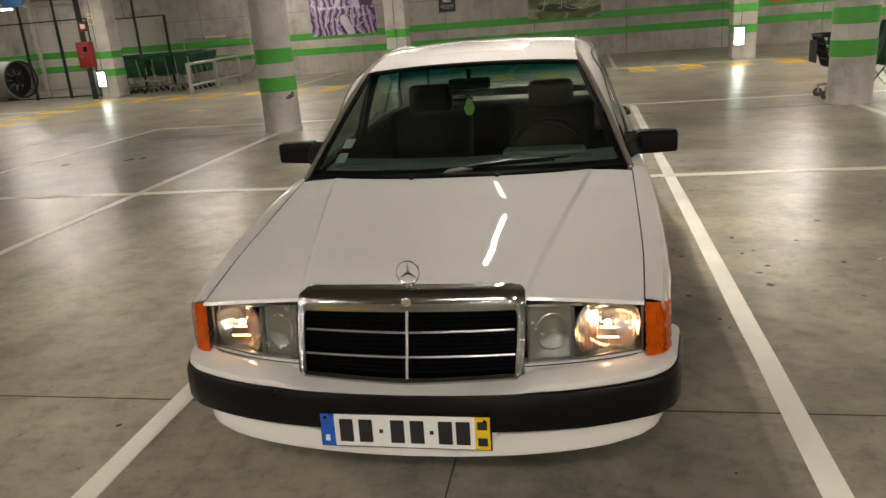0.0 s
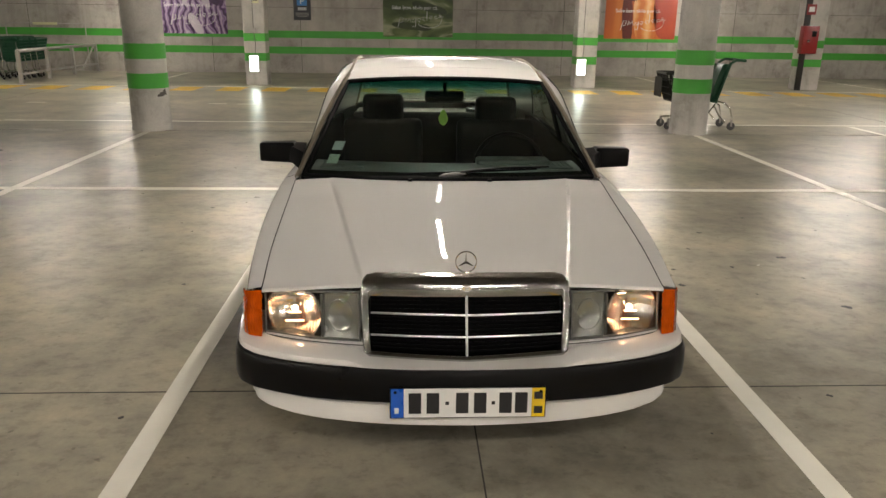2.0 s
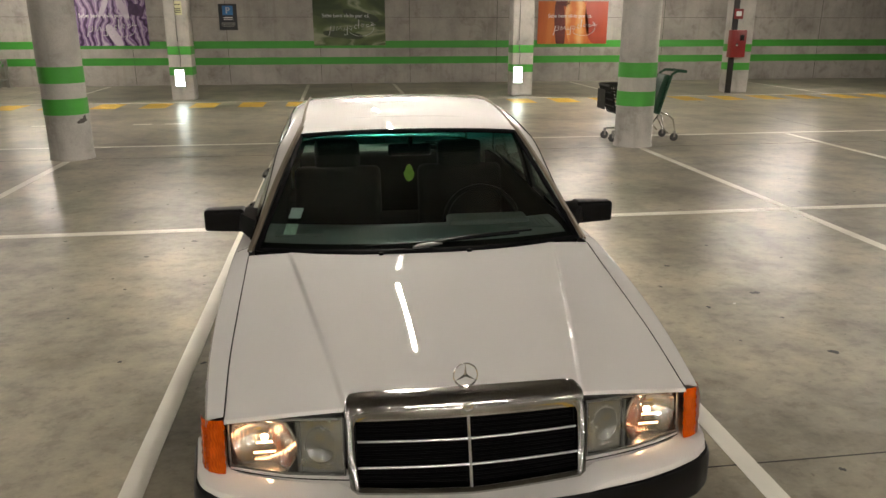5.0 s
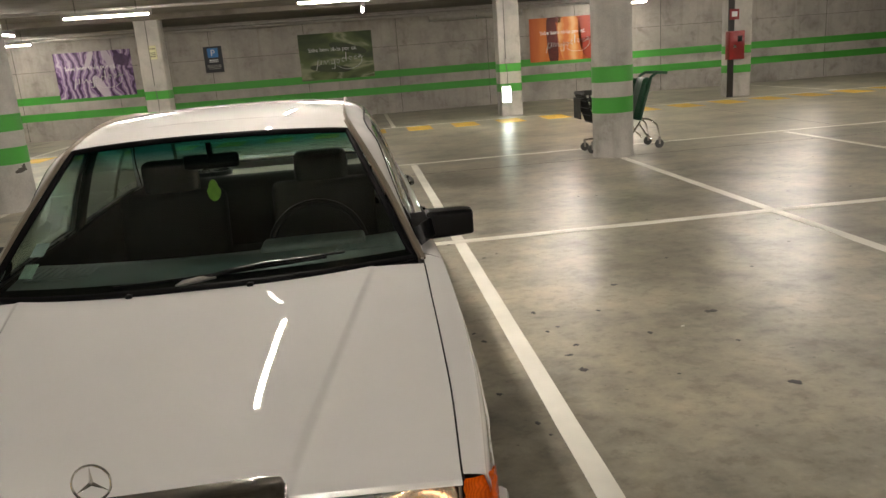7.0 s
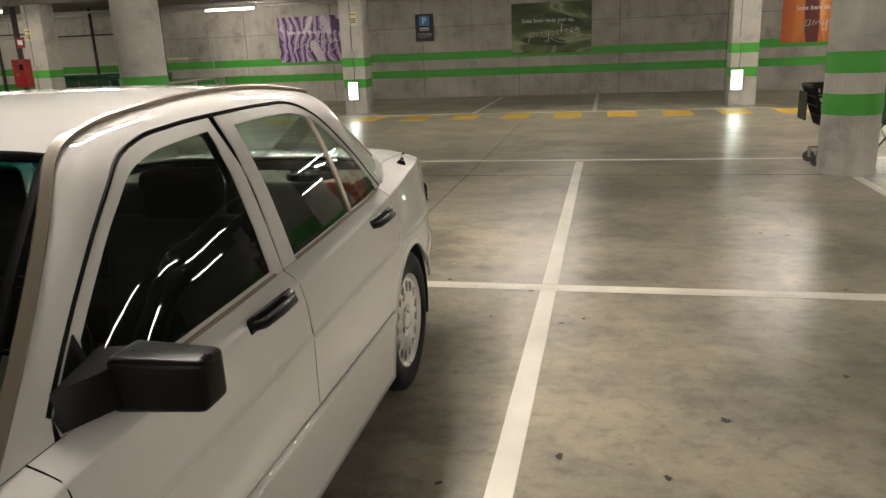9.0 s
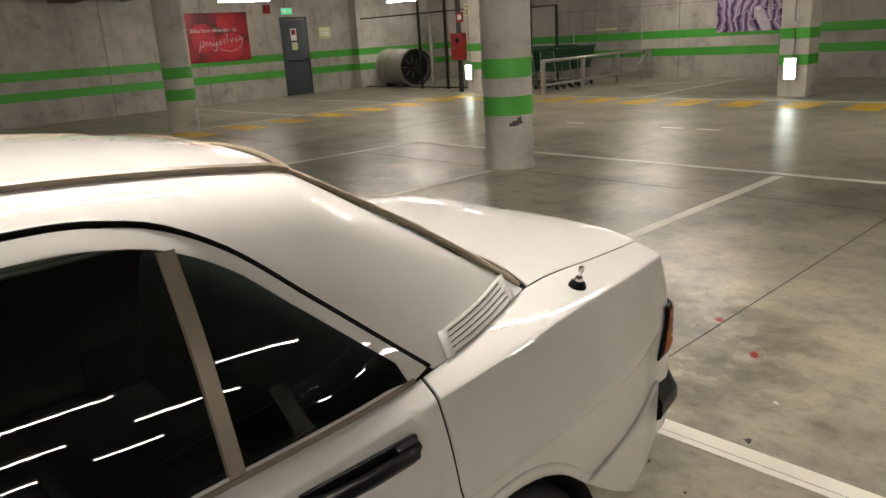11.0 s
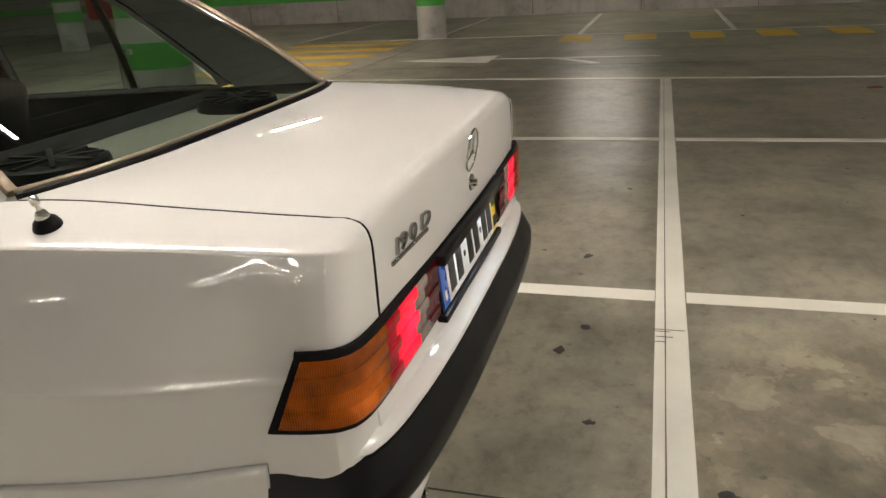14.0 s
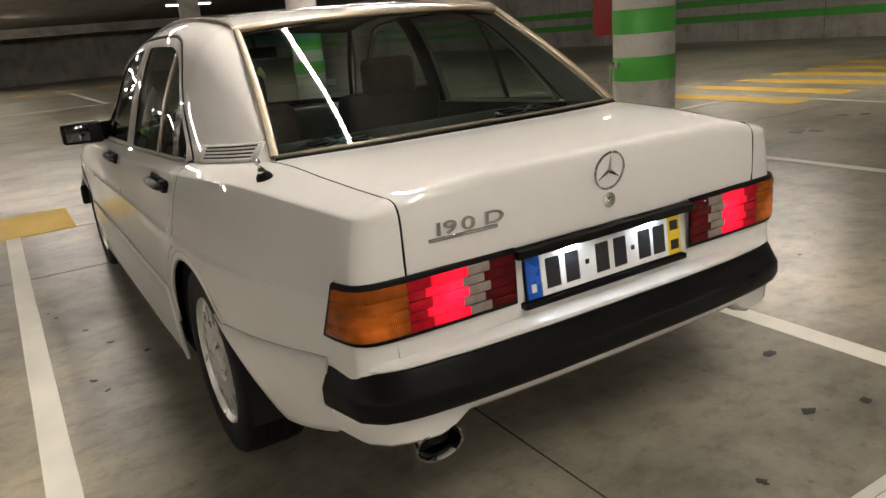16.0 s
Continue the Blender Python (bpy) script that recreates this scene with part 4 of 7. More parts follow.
def loop_patch(name, outer, inner, side, parent, material, out=0.0, thick=0.003, label="", mids=3):
    """A frame between two closed lines of (y, z) on the side of the cabin."""
    rows = []
    for k in range(mids):
        f = k / (mids - 1)
        row = [on_side(o[0] + (i[0] - o[0]) * f, o[1] + (i[1] - o[1]) * f, out) for o, i in zip(outer, inner)]
        rows.append(row + [row[0]])
    return skin(name, flip(rows, side), material, parent, label, (0, 2.4, 1.0), thick)


def resample(pts, n):
    p = np.array(pts, float)
    d = np.r_[0, np.cumsum(np.hypot(*np.diff(p, axis=0).T))]
    return [(np.interp(s, d, p[:, 0]), np.interp(s, d, p[:, 1])) for s in np.linspace(0, d[-1], n)]


def pane(name, left, right, side, parent, material, out=-0.006, label=""):
    """A pane of glass between a front edge and a rear edge, both from bottom to top."""
    rows = []
    for f in np.linspace(0, 1, 14):
        rows.append([on_side(a[0] + (b[0] - a[0]) * f, a[1] + (b[1] - a[1]) * f, out) for a, b in zip(resample(left, 12), resample(right, 12))])
    ob = skin(name, flip(rows, side), material, parent, label, (0, 2.4, 1.0))
    return ob


def belt(y):
    return RAIL_A(y)[1]


for side in (1, -1):
    fd = side_panel("front_door", 1.435, 2.358, side, car)
    rd = side_panel("rear_door", 2.365, 3.328, side, car, lambda y: door_arc(y, RARCH + .055))
    # window frames of the doors: same counts on both loops
    top = lambda a, b, off, n: [(y, DOOR_TOP(y)[0] - off) for y in np.linspace(a, b, n)]
    fo = [(1.512, belt(1.512) + .001)] + top(1.52, 2.36, .006, 30) + [(2.372, 1.15), (2.366, 1.0), (2.36, belt(2.36) + .001)] + [(y, belt(y) + .001) for y in np.linspace(2.30, 1.56, 10)]
    fi = [(1.60, belt(1.6) + .018)] + [(y, DOOR_TOP(y)[0] - .034) for y in np.linspace(1.64, 2.318, 30)] + [(2.312, 1.15), (2.303, 1.0), (2.295, belt(2.3) + .018)] + [(y, belt(y) + .018) for y in np.linspace(2.26, 1.63, 10)]
    loop_patch("door_frame", fo, fi, side, fd, PAINT, 0.0)
    pane("door_glass", [(1.59, belt(1.6) + .012), (1.66, .99), (1.80, 1.11), (1.95, 1.212), (2.02, 1.24)], [(2.30, belt(2.3) + .012), (2.305, 1.0), (2.312, 1.1), (2.32, 1.2), (2.325, 1.262)], side, fd, SIDEGLASS)
    ro = [(2.368, belt(2.368) + .001)] + [(2.372, .97), (2.378, 1.08), (2.384, 1.2)] + top(2.388, 3.345, .006, 40) + [(3.352, .918)] + [(y, belt(y) + .001) for y in np.linspace(3.30, 2.42, 14)]
    ri = [(2.448, belt(2.448) + .014)] + [(2.448, .98), (2.448, 1.08), (2.448, 1.2)] + [(y, min(DOOR_TOP(y)[0] - .034, DOOR_TOP(y + .03)[0] - .008) if y > 2.85 else DOOR_TOP(y)[0] - .034) for y in np.linspace(2.452, 3.285, 40)] + [(3.300, .912)] + [(y, belt(y) + .014) for y in np.linspace(3.25, 2.48, 14)]
    loop_patch("door_frame", ro, ri, side, rd, PAINT, 0.0)
    pane("door_glass", [(2.44, belt(2.44) + .010), (2.44, 1.27)], [(2.945, belt(2.945) + .010), (2.945, 1.245)], side, rd, SIDEGLASS)
    pane("quarter_glass", [(2.945, belt(2.945) + .010), (2.945, 1.05), (2.945, 1.245)], [(3.31, belt(3.31) + .006), (3.16, 1.06), (2.99, 1.222)], side, rd, SIDEGLASS)
    bar = [[on_side(y, z, o) for y, o in ((2.930, -.004), (2.932, .003), (2.958, .003), (2.960, -.004))] for z in np.linspace(belt(2.94) + .006, DOOR_TOP(2.945)[0] - .034, 10)]
    skin("window_divider", flip(bar, side), BRONZE, rd, "bronze tinted window divider", (0, 2.4, 1.0))
    for (ya, yb, owner) in ((1.60, 2.31, fd), (2.44, 3.31, rd)):
        strip = [[Vector((RAIL_A(y)[0] + o, y, belt(y) + h)) for o, h in ((-.004, .009), (.003, .010), (.005, .005), (.004, .001))] for y in np.linspace(ya, yb, 24)]
        skin("belt_trim", flip(strip, side), BRONZE, owner, "bronze tinted belt trim", (0, 2.4, .7))
    # handles: a grip in a shallow dark tray
    for owner, y0 in ((fd, 2.055), (rd, 3.015)):
        zc = 0.822 if owner is fd else 0.830
        x0 = clip_profile(y0 + .12, zc, zc + .001, 2)[0].x
        bm = box((x0 - .006, y0, zc - .021), (x0 + .004, y0 + .240, zc + .021), 0.004)
        hd = part("handle_tray", bm, SEAL, owner, "black recessed handle tray")
        bm2 = bmesh.new()
        add_tube(bm2, [(x0, y0 + .012, zc), (x0 + .020, y0 + .035, zc), (x0 + .024, y0 + .12, zc), (x0 + .020, y0 + .205, zc), (x0, y0 + .232, zc)], 0.016, 10, squash=0.75)
        add_box(bm2, (x0 - .004, y0 + .185, zc - .019), (x0 + .018, y0 + .234, zc + .019), .006)
        hg = part("handle", bm2, RUBBER, owner, "black door handle")
        for ob in (hd, hg):
            if side < 0:
                ob.data.transform(Matrix.Diagonal((-1, 1, 1, 1)))
                ob.data.flip_normals()
    # dark sail corner, mirror housing on a foot, mirror glass
    sail = [[on_side(1.515 + (1.63 - 1.515) * f, belt(1.56) + .004 + h * (DOOR_TOP(1.515 + .115 * f)[0] - .012 - belt(1.56)), .006) for h in (0, .33, .66, 1)] for f in np.linspace(0, 1, 6)]
    skin("mirror_sail", flip(sail, side), RUBBER, fd, "black mirror corner plate", (0, 2.4, 1.0), .006)
    bm = bmesh.new()
    up = .009 if side > 0 else .028
    add_box(bm, (.785, 1.590, .832 + up), (.966, 1.690, .938 + up), .016, 3)
    for v in bm.verts:
        f = (v.co.x - .785) / .181
        v.co.y += 0.03 * (1 - f) * 0.2 + (0.02 * f if v.co.y < 1.64 else 0)
        v.co.z += (.006 if v.co.z < .885 + up else -.004) * f
    add_tube(bm, [(.742, 1.60, .872 + up), (.775, 1.62, .876 + up), (.82, 1.635, .880 + up)], [.038, .028, .024], 10)
    wedge = [bm.verts.new(q) for q in ((.752, 1.515, .846), (.752, 1.66, .846), (.815, 1.60, .850 + up), (.815, 1.685, .850 + up), (.728, 1.53, .90 + up), (.728, 1.66, .93 + up), (.812, 1.61, .925 + up), (.812, 1.685, .930 + up))]
    bmesh.ops.convex_hull(bm, input=wedge)
    if side < 0:
        bmesh.ops.transform(bm, matrix=Matrix.Diagonal((-1, 1, 1, 1)), verts=bm.verts)
    mh = part("door_mirror", bm, RUBBER, car, "black door mirror housing")
    gl = box((.802, 1.689, .848 + up), (.950, 1.694, .924 + up), .002)
    if side < 0:
        bmesh.ops.transform(gl, matrix=Matrix.Diagonal((-1, 1, 1, 1)), verts=gl.verts)
    part("mirror_glass", gl, MIRROR, mh, "mirror glass")
    # lower cladding between the wheels and behind them
    clad = lambda y: 0.470 + 0.0 * y
    side_panel("side_cladding", YF + RARCH + .004, YR - RARCH - .004, side, car, None, clad, PAINT, .009, .009, 12, "white plastic side cladding")
    side_panel("side_cladding", 3.705, 4.215, side, car, lambda y: .30, lambda y: max(arch(y) + .003, .520 + .030 * (y - 3.70) / .5), PAINT, .010, .010, 12, "white plastic cladding behind the rear wheel")
    rows = [clip_profile(y, arch(y) - .001, arch(y) + .028, 4, .003) for c in (YF, YR) for y in [c + (RARCH - .0005) * math.cos(math.pi * (1 - k / 30)) for k in range(1, 30)]]
    for lipset in (rows[:29], rows[29:]):
        skin("arch_lip", flip(lipset, side), PAINT, car, "white wheel arch lip", (0, lipset[14][0].y, HUB), .012)
    # vent slats at the foot of the rear pillar
    ventz = lambda y, f: belt(y) + .008 + f * .040
    bmv = bmesh.new()
    add_sheet(bmv, flip([[on_side(y, ventz(y, f), .0015) for f in (0, .5, 1)] for y in np.linspace(3.43, 3.685, 12)], side))
    part("vent_backing", bmv, SEAL, car)
    for k in range(5):
        f0 = -0.05 + k * 0.235
        rows = [[on_side(y, ventz(y, f0), .003), on_side(y, ventz(y, f0 + .03), .0075), on_side(y, ventz(y, f0 + .12), .0075), on_side(y, ventz(y, f0 + .15), .003)] for y in np.linspace(3.425, 3.69, 12)]
        skin("vent_slat", flip(rows, side), PAINT, car, "", (0, 2.4, .5))
    for yv in (3.42, 3.69):
        rows = [[on_side(y, ventz(yv, f), .0075) for f in (-.12, .4, 1.1)] for y in (yv - .012, yv, yv + .012)]
        skin("vent_slat", flip(rows, side), PAINT, car, "", (0, 2.4, .5), .006)

# ---------------------------------------------------------------- roof, bonnet, boot lid, screens
ROOF_Z = smooth_line([(1.795, 1.287), (1.9, 1.313), (2.05, 1.339), (2.3, 1.359), (2.6, 1.364), (2.85, 1.354), (3.05, 1.339), (3.2, 1.322), (3.30, 1.306)])
rows = []
for f in np.linspace(0, 1, 46):
    row = []
    for u in np.linspace(-1, 1, 41):
        yc, ye = 1.795 + (3.292 - 1.795) * f, 1.868 + (3.240 - 1.868) * f
        y = yc + (ye - yc) * abs(u) ** 2.2
        g = GUT(ye)
        zc = ROOF_Z(yc)[0]
        row.append(Vector((g[0] * u, y, g[1] + (zc - g[1]) * (1 - abs(u) ** 2.6))))
    rows.append(row)
skin("roof", rows, PAINT, car, "white roof panel", (0, 2.4, .8), .004)
# sliding roof outline, dark rods standing for the shade in its gap
for a, b in (((-.37, 1.98), (.37, 1.98)), ((-.37, 2.62), (.37, 2.62)), ((-.37, 1.98), (-.37, 2.62)), ((.37, 1.98), (.37, 2.62))):
    pts = []
    for f in np.linspace(0, 1, 12):
        x, y = a[0] + (b[0] - a[0]) * f, a[1] + (b[1] - a[1]) * f
        u = abs(x) / .5
        g = GUT(y)[1]
        pts.append(Vector((x, y, g + (ROOF_Z(y)[0] - g) * (1 - u**2.6) - .0006)))
    part("sunroof_gap_shade", tube([p - Vector((0, 0, .0008)) for p in pts], .0018, 5), SEAL, car)


def screen(bottom_c, bottom_e, top_c, top_e, material, name, label, bulge, bow=(2.3, 2.3)):
    rows = []
    for f in np.linspace(0, 1, 16):
        row = []
        for u in np.linspace(-1, 1, 33):
            w = abs(u) ** bow[0]
            b = Vector(bottom_c) * (1 - w) + Vector((0, bottom_e[1], bottom_e[2])) * w
            w = abs(u) ** bow[1]
            t = Vector(top_c) * (1 - w) + Vector((0, top_e[1], top_e[2])) * w
            p = b + (t - b) * f
            p.x = u * (bottom_e[0] + (top_e[0] - bottom_e[0]) * f)
            p.y += bulge * math.sin(math.pi * f)
            row.append(p)
        rows.append(row)
    ob = skin(name, rows, material, car, label, (0, 2.4, 1.0))
    return ob, rows


ws_rows = screen((0, 1.190, .862), (.712, 1.372, .842), (0, 1.785, 1.280), (.522, 1.862, 1.255), SCREEN_GLASS, "windscreen", "green tinted windscreen", -.018)[1]
rw, rw_rows = screen((0, 3.846, .951), (.612, 3.752, .940), (0, 3.298, 1.300), (.507, 3.246, 1.280), GLASS, "rear_window", "green tinted rear window with heating wires", .026, (4.5, 3.0))
band = [[p + Vector((0, -.003, .002)) for p in row] for row in ws_rows[12:]]
skin("shade_band", band, SHADE_BAND, car, "teal sun band at the top of the windscreen", (0, 2.4, 1.0))


def rim_trim(rows, material, name, w, label, lift, edges="all"):
    loop = [r[0] for r in rows] + rows[-1][1:-1] + [r[-1] for r in rows[::-1]] + rows[0][-2:0:-1]
    if edges == "nobase":
        loop = [r[0] for r in rows] + rows[-1][1:-1] + [r[-1] for r in rows[::-1]]
    pts = [p + Vector(lift) for p in loop]
    part(name, tube(pts, w, 8, edges == "all", 0.7), material, car, label)


rim_trim(rw_rows, CHAMP, "rear_window_trim", .0125, "champagne coloured rear window trim", (0, .004, .003), "nobase")
part("rear_window_trim", tube([p + Vector((0, .004, .006)) for p in rw_rows[0]], .0045, 6), CHAMP, car, "thin champagne line at the foot of the rear window")
part("rear_window_seal", tube([p + Vector((0, .010, -.003)) for p in rw_rows[0]], .010, 8, False, 0.7), SEAL, car, "black seal at the foot of the rear window")
rim_trim(ws_rows, SEAL, "windscreen_seal", .013, "black windscreen seal", (0, -.003, .002))
skin("windscreen_border", [[p + Vector((0, .004, -.003)) for p in row] for row in ws_rows[:2]], SEAL, car, "black printed border at the foot of the windscreen", (0, 2.4, 1.0))
for k in range(2, 14):
    row = rw_rows[k]
    part("heating_wire", tube([p + Vector((0, -.003, -.003)) for p in row[3:-3]], .0003, 4), SEAL, rw)

HOOD_C = smooth_line([(.205, .722), (.3, .749), (.5, .784), (.8, .824), (1.1, .852), (1.232, .862)])


def hood_point(u, f):
    yc, ye = .205 + (1.222 - .205) * f, .226 + (1.325 - .226) * f
    a = abs(u)
    y = yc + (ye - yc) * a**2
    e = RAIL_A(max(ye, .24))
    xe, ze = e[0] - .005, e[1] - .003
    k = hood_crease(f)
    zc = HOOD_C(yc)[0]
    zk = ze + (zc - ze) * .74
    if a < k:
        z = zk + (zc - zk) * (1 - (a / k) ** 2)
    else:
        g = (a - k) / (1 - k)
        step = min(1, (a - k) / .030)
        z = zk - .013 * step * step * (3 - 2 * step) * (1 - .5 * g) * (1 - .75 * max(0, f - .8) / .2) + (ze + .007 - zk) * g**1.25
    return Vector((xe * u, y, z))


def hood_crease(f):
    """Where the two raised lines run, as a share of the half width."""
    return (.348 + (.560 - .348) * f) / (RAIL_A(max(.226 + 1.1 * f, .24))[0] - .005)


rows = []
for f in np.linspace(0, 1, 48):
    k = hood_crease(f)
    half = [*np.linspace(0, k, 13), *(k + np.array([.004, .009, .015, .021, .027, .034, .047])), *np.linspace(k + .065, 1, 9)]
    rows.append([hood_point(u, f) for u in [-h for h in half[:0:-1]] + half])
front = [[p + Vector((0, -.003 - .001 * k, -.0055 * k)) for p in rows[0]] for k in (2, 1)]
skin("bonnet", front + rows, PAINT, car, "white bonnet with two raised lines", (0, .8, .3), .004)
cowl = [[Vector((x, 1.225 + .148 * abs(x / .72) ** 2 + d, .838 - .020 * abs(x / .72) ** 2 + h)) for d, h in ((0, -.03), (.02, .0), (.05, .01), (.075, -.02))] for x in np.linspace(-.715, .715, 30)]
skin("wiper_cowl", cowl, RUBBER, car, "black cowl below the windscreen", (0, 1.4, .3))

LID_C = smooth_line([(3.885, .944), (4.0, .948), (4.15, .946), (4.27, .939), (4.352, .929)])
rows = []
for f in np.linspace(0, 1, 24):
    row = []
    for u in [*np.linspace(-1, -.8, 13), *np.linspace(-.76, .76, 25), *np.linspace(.8, 1, 13)]:
        a = abs(u)
        yc, ye = 3.864 + (4.350 - 3.864) * f, 3.776 + (4.337 - 3.776) * f
        y = yc + (ye - yc) * a ** (4.5 - 2.0 * f)
        e = RAIL_A(ye)
        row.append(Vector(((e[0] - .004) * u, y, e[1] + .001 + (LID_C(yc)[0] - e[1]) * (1 - a**7))))
    rows.append(row)
last = rows[-1]
for g, dy in ((.012, .006), (.04, .012), (.085, .0175), (.16, .0203), (.35, .0225), (.6, .024), (.85, .024), (1, .021)):
    rows.append([Vector((p.x, p.y + dy, p.z + (.744 - p.z) * g)) for p in last])
lid = skin("boot_lid", rows, PAINT, car, "white boot lid", (0, 4.0, .5), .004, 50)
for side in (1, -1):
    # dark rods for the shade in the lid and bonnet gaps
    gap = [Vector((side * (RAIL_A(y)[0] - .0015), y, RAIL_A(y)[1] - .0014)) for y in np.linspace(3.78, 4.325, 20)]
    gap += [Vector((side * x, y, z)) for x, y, z in ((.5655, 4.335, .9003), (.5652, 4.3415, .8978), (.5648, 4.3468, .894), (.5645, 4.3535, .885), (.5643, 4.3578, .87), (.5640, 4.3588, .85), (.5638, 4.3594, .80), (.5636, 4.3592, .745))]
    part("lid_gap_shade", tube(gap, .0027, 6), SEAL, car)
    hg = [hood_point(side, f) + Vector((side * .003, 0, -.0035)) for f in np.linspace(0, 1, 30)]
    part("bonnet_gap_shade", tube(hg, .0024, 6), SEAL, car)
    # shut lines of the doors, their shade laid in as dark rods
    for yy in (1.435, 2.3615):
        part("door_gap_shade", tube([Vector((side * (p.x - .0028), p.y, p.z - .001)) for p in clip_profile(yy, .205, 9, 24)], .0027, 5), SEAL, car)
    pts = clip_profile(3.331, HUB + RARCH + .06, 9, 14)
    arcp = []
    for y in np.linspace(3.33, YR - RARCH - .05, 14):
        z = HUB + math.sqrt(max(0, (RARCH + .055) ** 2 - (y - YR) ** 2))
        arcp.append(clip_profile(y, z, z + .001, 2)[0])
    part("door_gap_shade", tube([Vector((side * (p.x - .0028), p.y, p.z - .001)) for p in pts + arcp], .0025, 5), SEAL, car)

# ---------------------------------------------------------------- plan curves of nose and tail
FRONT = smooth_line([(0, .000), (.2, .007), (.4, .028), (.55, .060), (.68, .108), (.76, .155), (.81, .220), (.819, .245)])
REAR = smooth_line([(0, 4.437), (.3, 4.434), (.5, 4.422), (.60, 4.408), (.67, 4.382), (.705, 4.345)])


def front_path(inset=0.0, scale=1.0, n=21, tail=.455):
    pts = []
    for x in [*np.linspace(0, .7, n - 8), *np.linspace(.722, .819, 8)]:
        pts.append((x * scale, FRONT(x)[0] + inset))
    x1 = .819 * scale
    for y in np.linspace(.27, tail, 7):
        pts.append((x1 + (y - .245) * .16, y + inset * .3))
    return [(-x, y) for x, y in pts[:0:-1]] + pts


def rear_path(inset=0.0, scale=1.0, n=19, nose=4.215):
    pts = []
    for x in np.linspace(0, .705, n):
        pts.append((x * scale, REAR(x)[0] - inset))
    for y in np.linspace(4.31, nose, 5):
        pts.append((.705 * scale + (4.345 - y) * .22 * scale, y - inset * .3))
    return [(-x, y) for x, y in pts[:0:-1]] + pts


def sweep(name, path, section, material, parent, label="", inside=(0, 2.2, .4), closed=True, out=0, sharp=38):
    """A section of (outwards, height) carried along a plan curve."""
    rows = []
    for i, (x, y) in enumerate(path):
        a, b = path[max(0, i - 1)], path[min(len(path) - 1, i + 1)]
        d = Vector((b[0] - a[0], b[1] - a[1], 0)).normalized()
        n = Vector((d.y, -d.x, 0))
        if n.dot(Vector((x, y, 0)) - Vector((inside[0], inside[1], 0))) < 0:
            n = -n
        rows.append([Vector((x, y, z)) + n * o for o, z in section + ([section[0]] if closed else [])])
    bm = add_sheet(bmesh.new(), rows)
    if closed:
        bmesh.ops.remove_doubles(bm, verts=bm.verts, dist=1e-5)
        bmesh.ops.holes_fill(bm, edges=[e for e in bm.edges if e.is_boundary], sides=0)
    return part(name, bm, material, parent, label, sharp)


sweep("front_bumper", front_path(), [(-.05, .342), (-.012, .340), (-.003, .346), (0, .358), (0, .40), (-.002, .446), (-.010, .461), (-.05, .464)], RUBBER, car, "matt black rubber bumper strip")
rows = []
cap_path = front_path(.012, .985)
for i, (x, y) in enumerate(cap_path):
    a, b = cap_path[max(0, i - 1)], cap_path[min(len(cap_path) - 1, i + 1)]
    d = Vector((b[0] - a[0], b[1] - a[1], 0)).normalized()
    n = Vector((d.y, -d.x, 0))
    if n.y > .2 or n.x * x < 0:
        n = -n
    k = min(1, max(0, (abs(x) - .335) / .04))
    k = .05 + .95 * k * k * (3 - 2 * k)
    rows.append([Vector((x, y, .464 + h * k)) + n * o for o, h in ((-.09, 0), (-.004, .0005), (.0, .006), (-.004, .022), (-.018, .031), (-.09, .034))])
skin("bumper_cap", rows, PAINT, car, "white upper edge of the front bumper", (0, .6, .40))


def spoiler(name, keep, section, label="", material=PAINT):
    """Carried along the nose, its lower edge rising towards the ends."""
    rows = []
    path = [p for p in front_path(.035, .93, tail=.36) if keep(p[0])]
    for x, y in path:
        lift = .006 * min(1.0, abs(x) / .62) ** 1.4
        tuck = 0.0 if abs(x) < .6 else (abs(x) - .6) * .1
        n = Vector((x * .45, -1, 0)).normalized()
        rows.append([Vector((x, y + tuck, z + lift * min(1, max(0, (.322 - z) / .06)))) + n * o for o, z in section])
    bm = add_sheet(bmesh.new(), rows)
    bmesh.ops.remove_doubles(bm, verts=bm.verts, dist=1e-5)
    bmesh.ops.holes_fill(bm, edges=[e for e in bm.edges if e.is_boundary], sides=0)
    return part(name, bm, material, car, label)


spoiler("front_spoiler", lambda x: True, [(-.10, .344), (.002, .343), (.004, .318), (.008, .290), (.018, .264), (.016, .253), (.0, .246), (-.10, .248), (-.10, .344)], "white front spoiler below the bumper")
for zz in (.333, .322):
    for sgn in (1, -1):
        spoiler("spoiler_rib", lambda x: .27 < x * sgn < .60, [(.002, zz - .003), (.013, zz - .002), (.013, zz + .002), (.002, zz + .003), (.002, zz - .003)])
        # grey strip under each rib, its shade put in as colour
        spoiler("rib_shade", lambda x: .27 < x * sgn < .60, [(.002, zz - .006), (.0066, zz - .0055), (.0066, zz - .003), (.002, zz - .003), (.002, zz - .006)], "grey strip for the shade under a spoiler rib", CABLE)
sweep("rear_bumper", rear_path(), [(-.06, .430), (-.016, .428), (-.004, .436), (0, .448), (0, .480), (-.002, .487), (-.006, .493), (-.024, .531), (-.030, .540), (-.06, .545)], RUBBER, car, "matt black rubber bumper strip")
sweep("bumper_cap", rear_path(), [(-.075, .540), (-.034, .542), (-.029, .548), (-.031, .556), (-.040, .563), (-.075, .568)], PAINT, car, "white upper edge of the rear bumper")
rows = []
path = rear_path(.024, .97, nose=4.20)
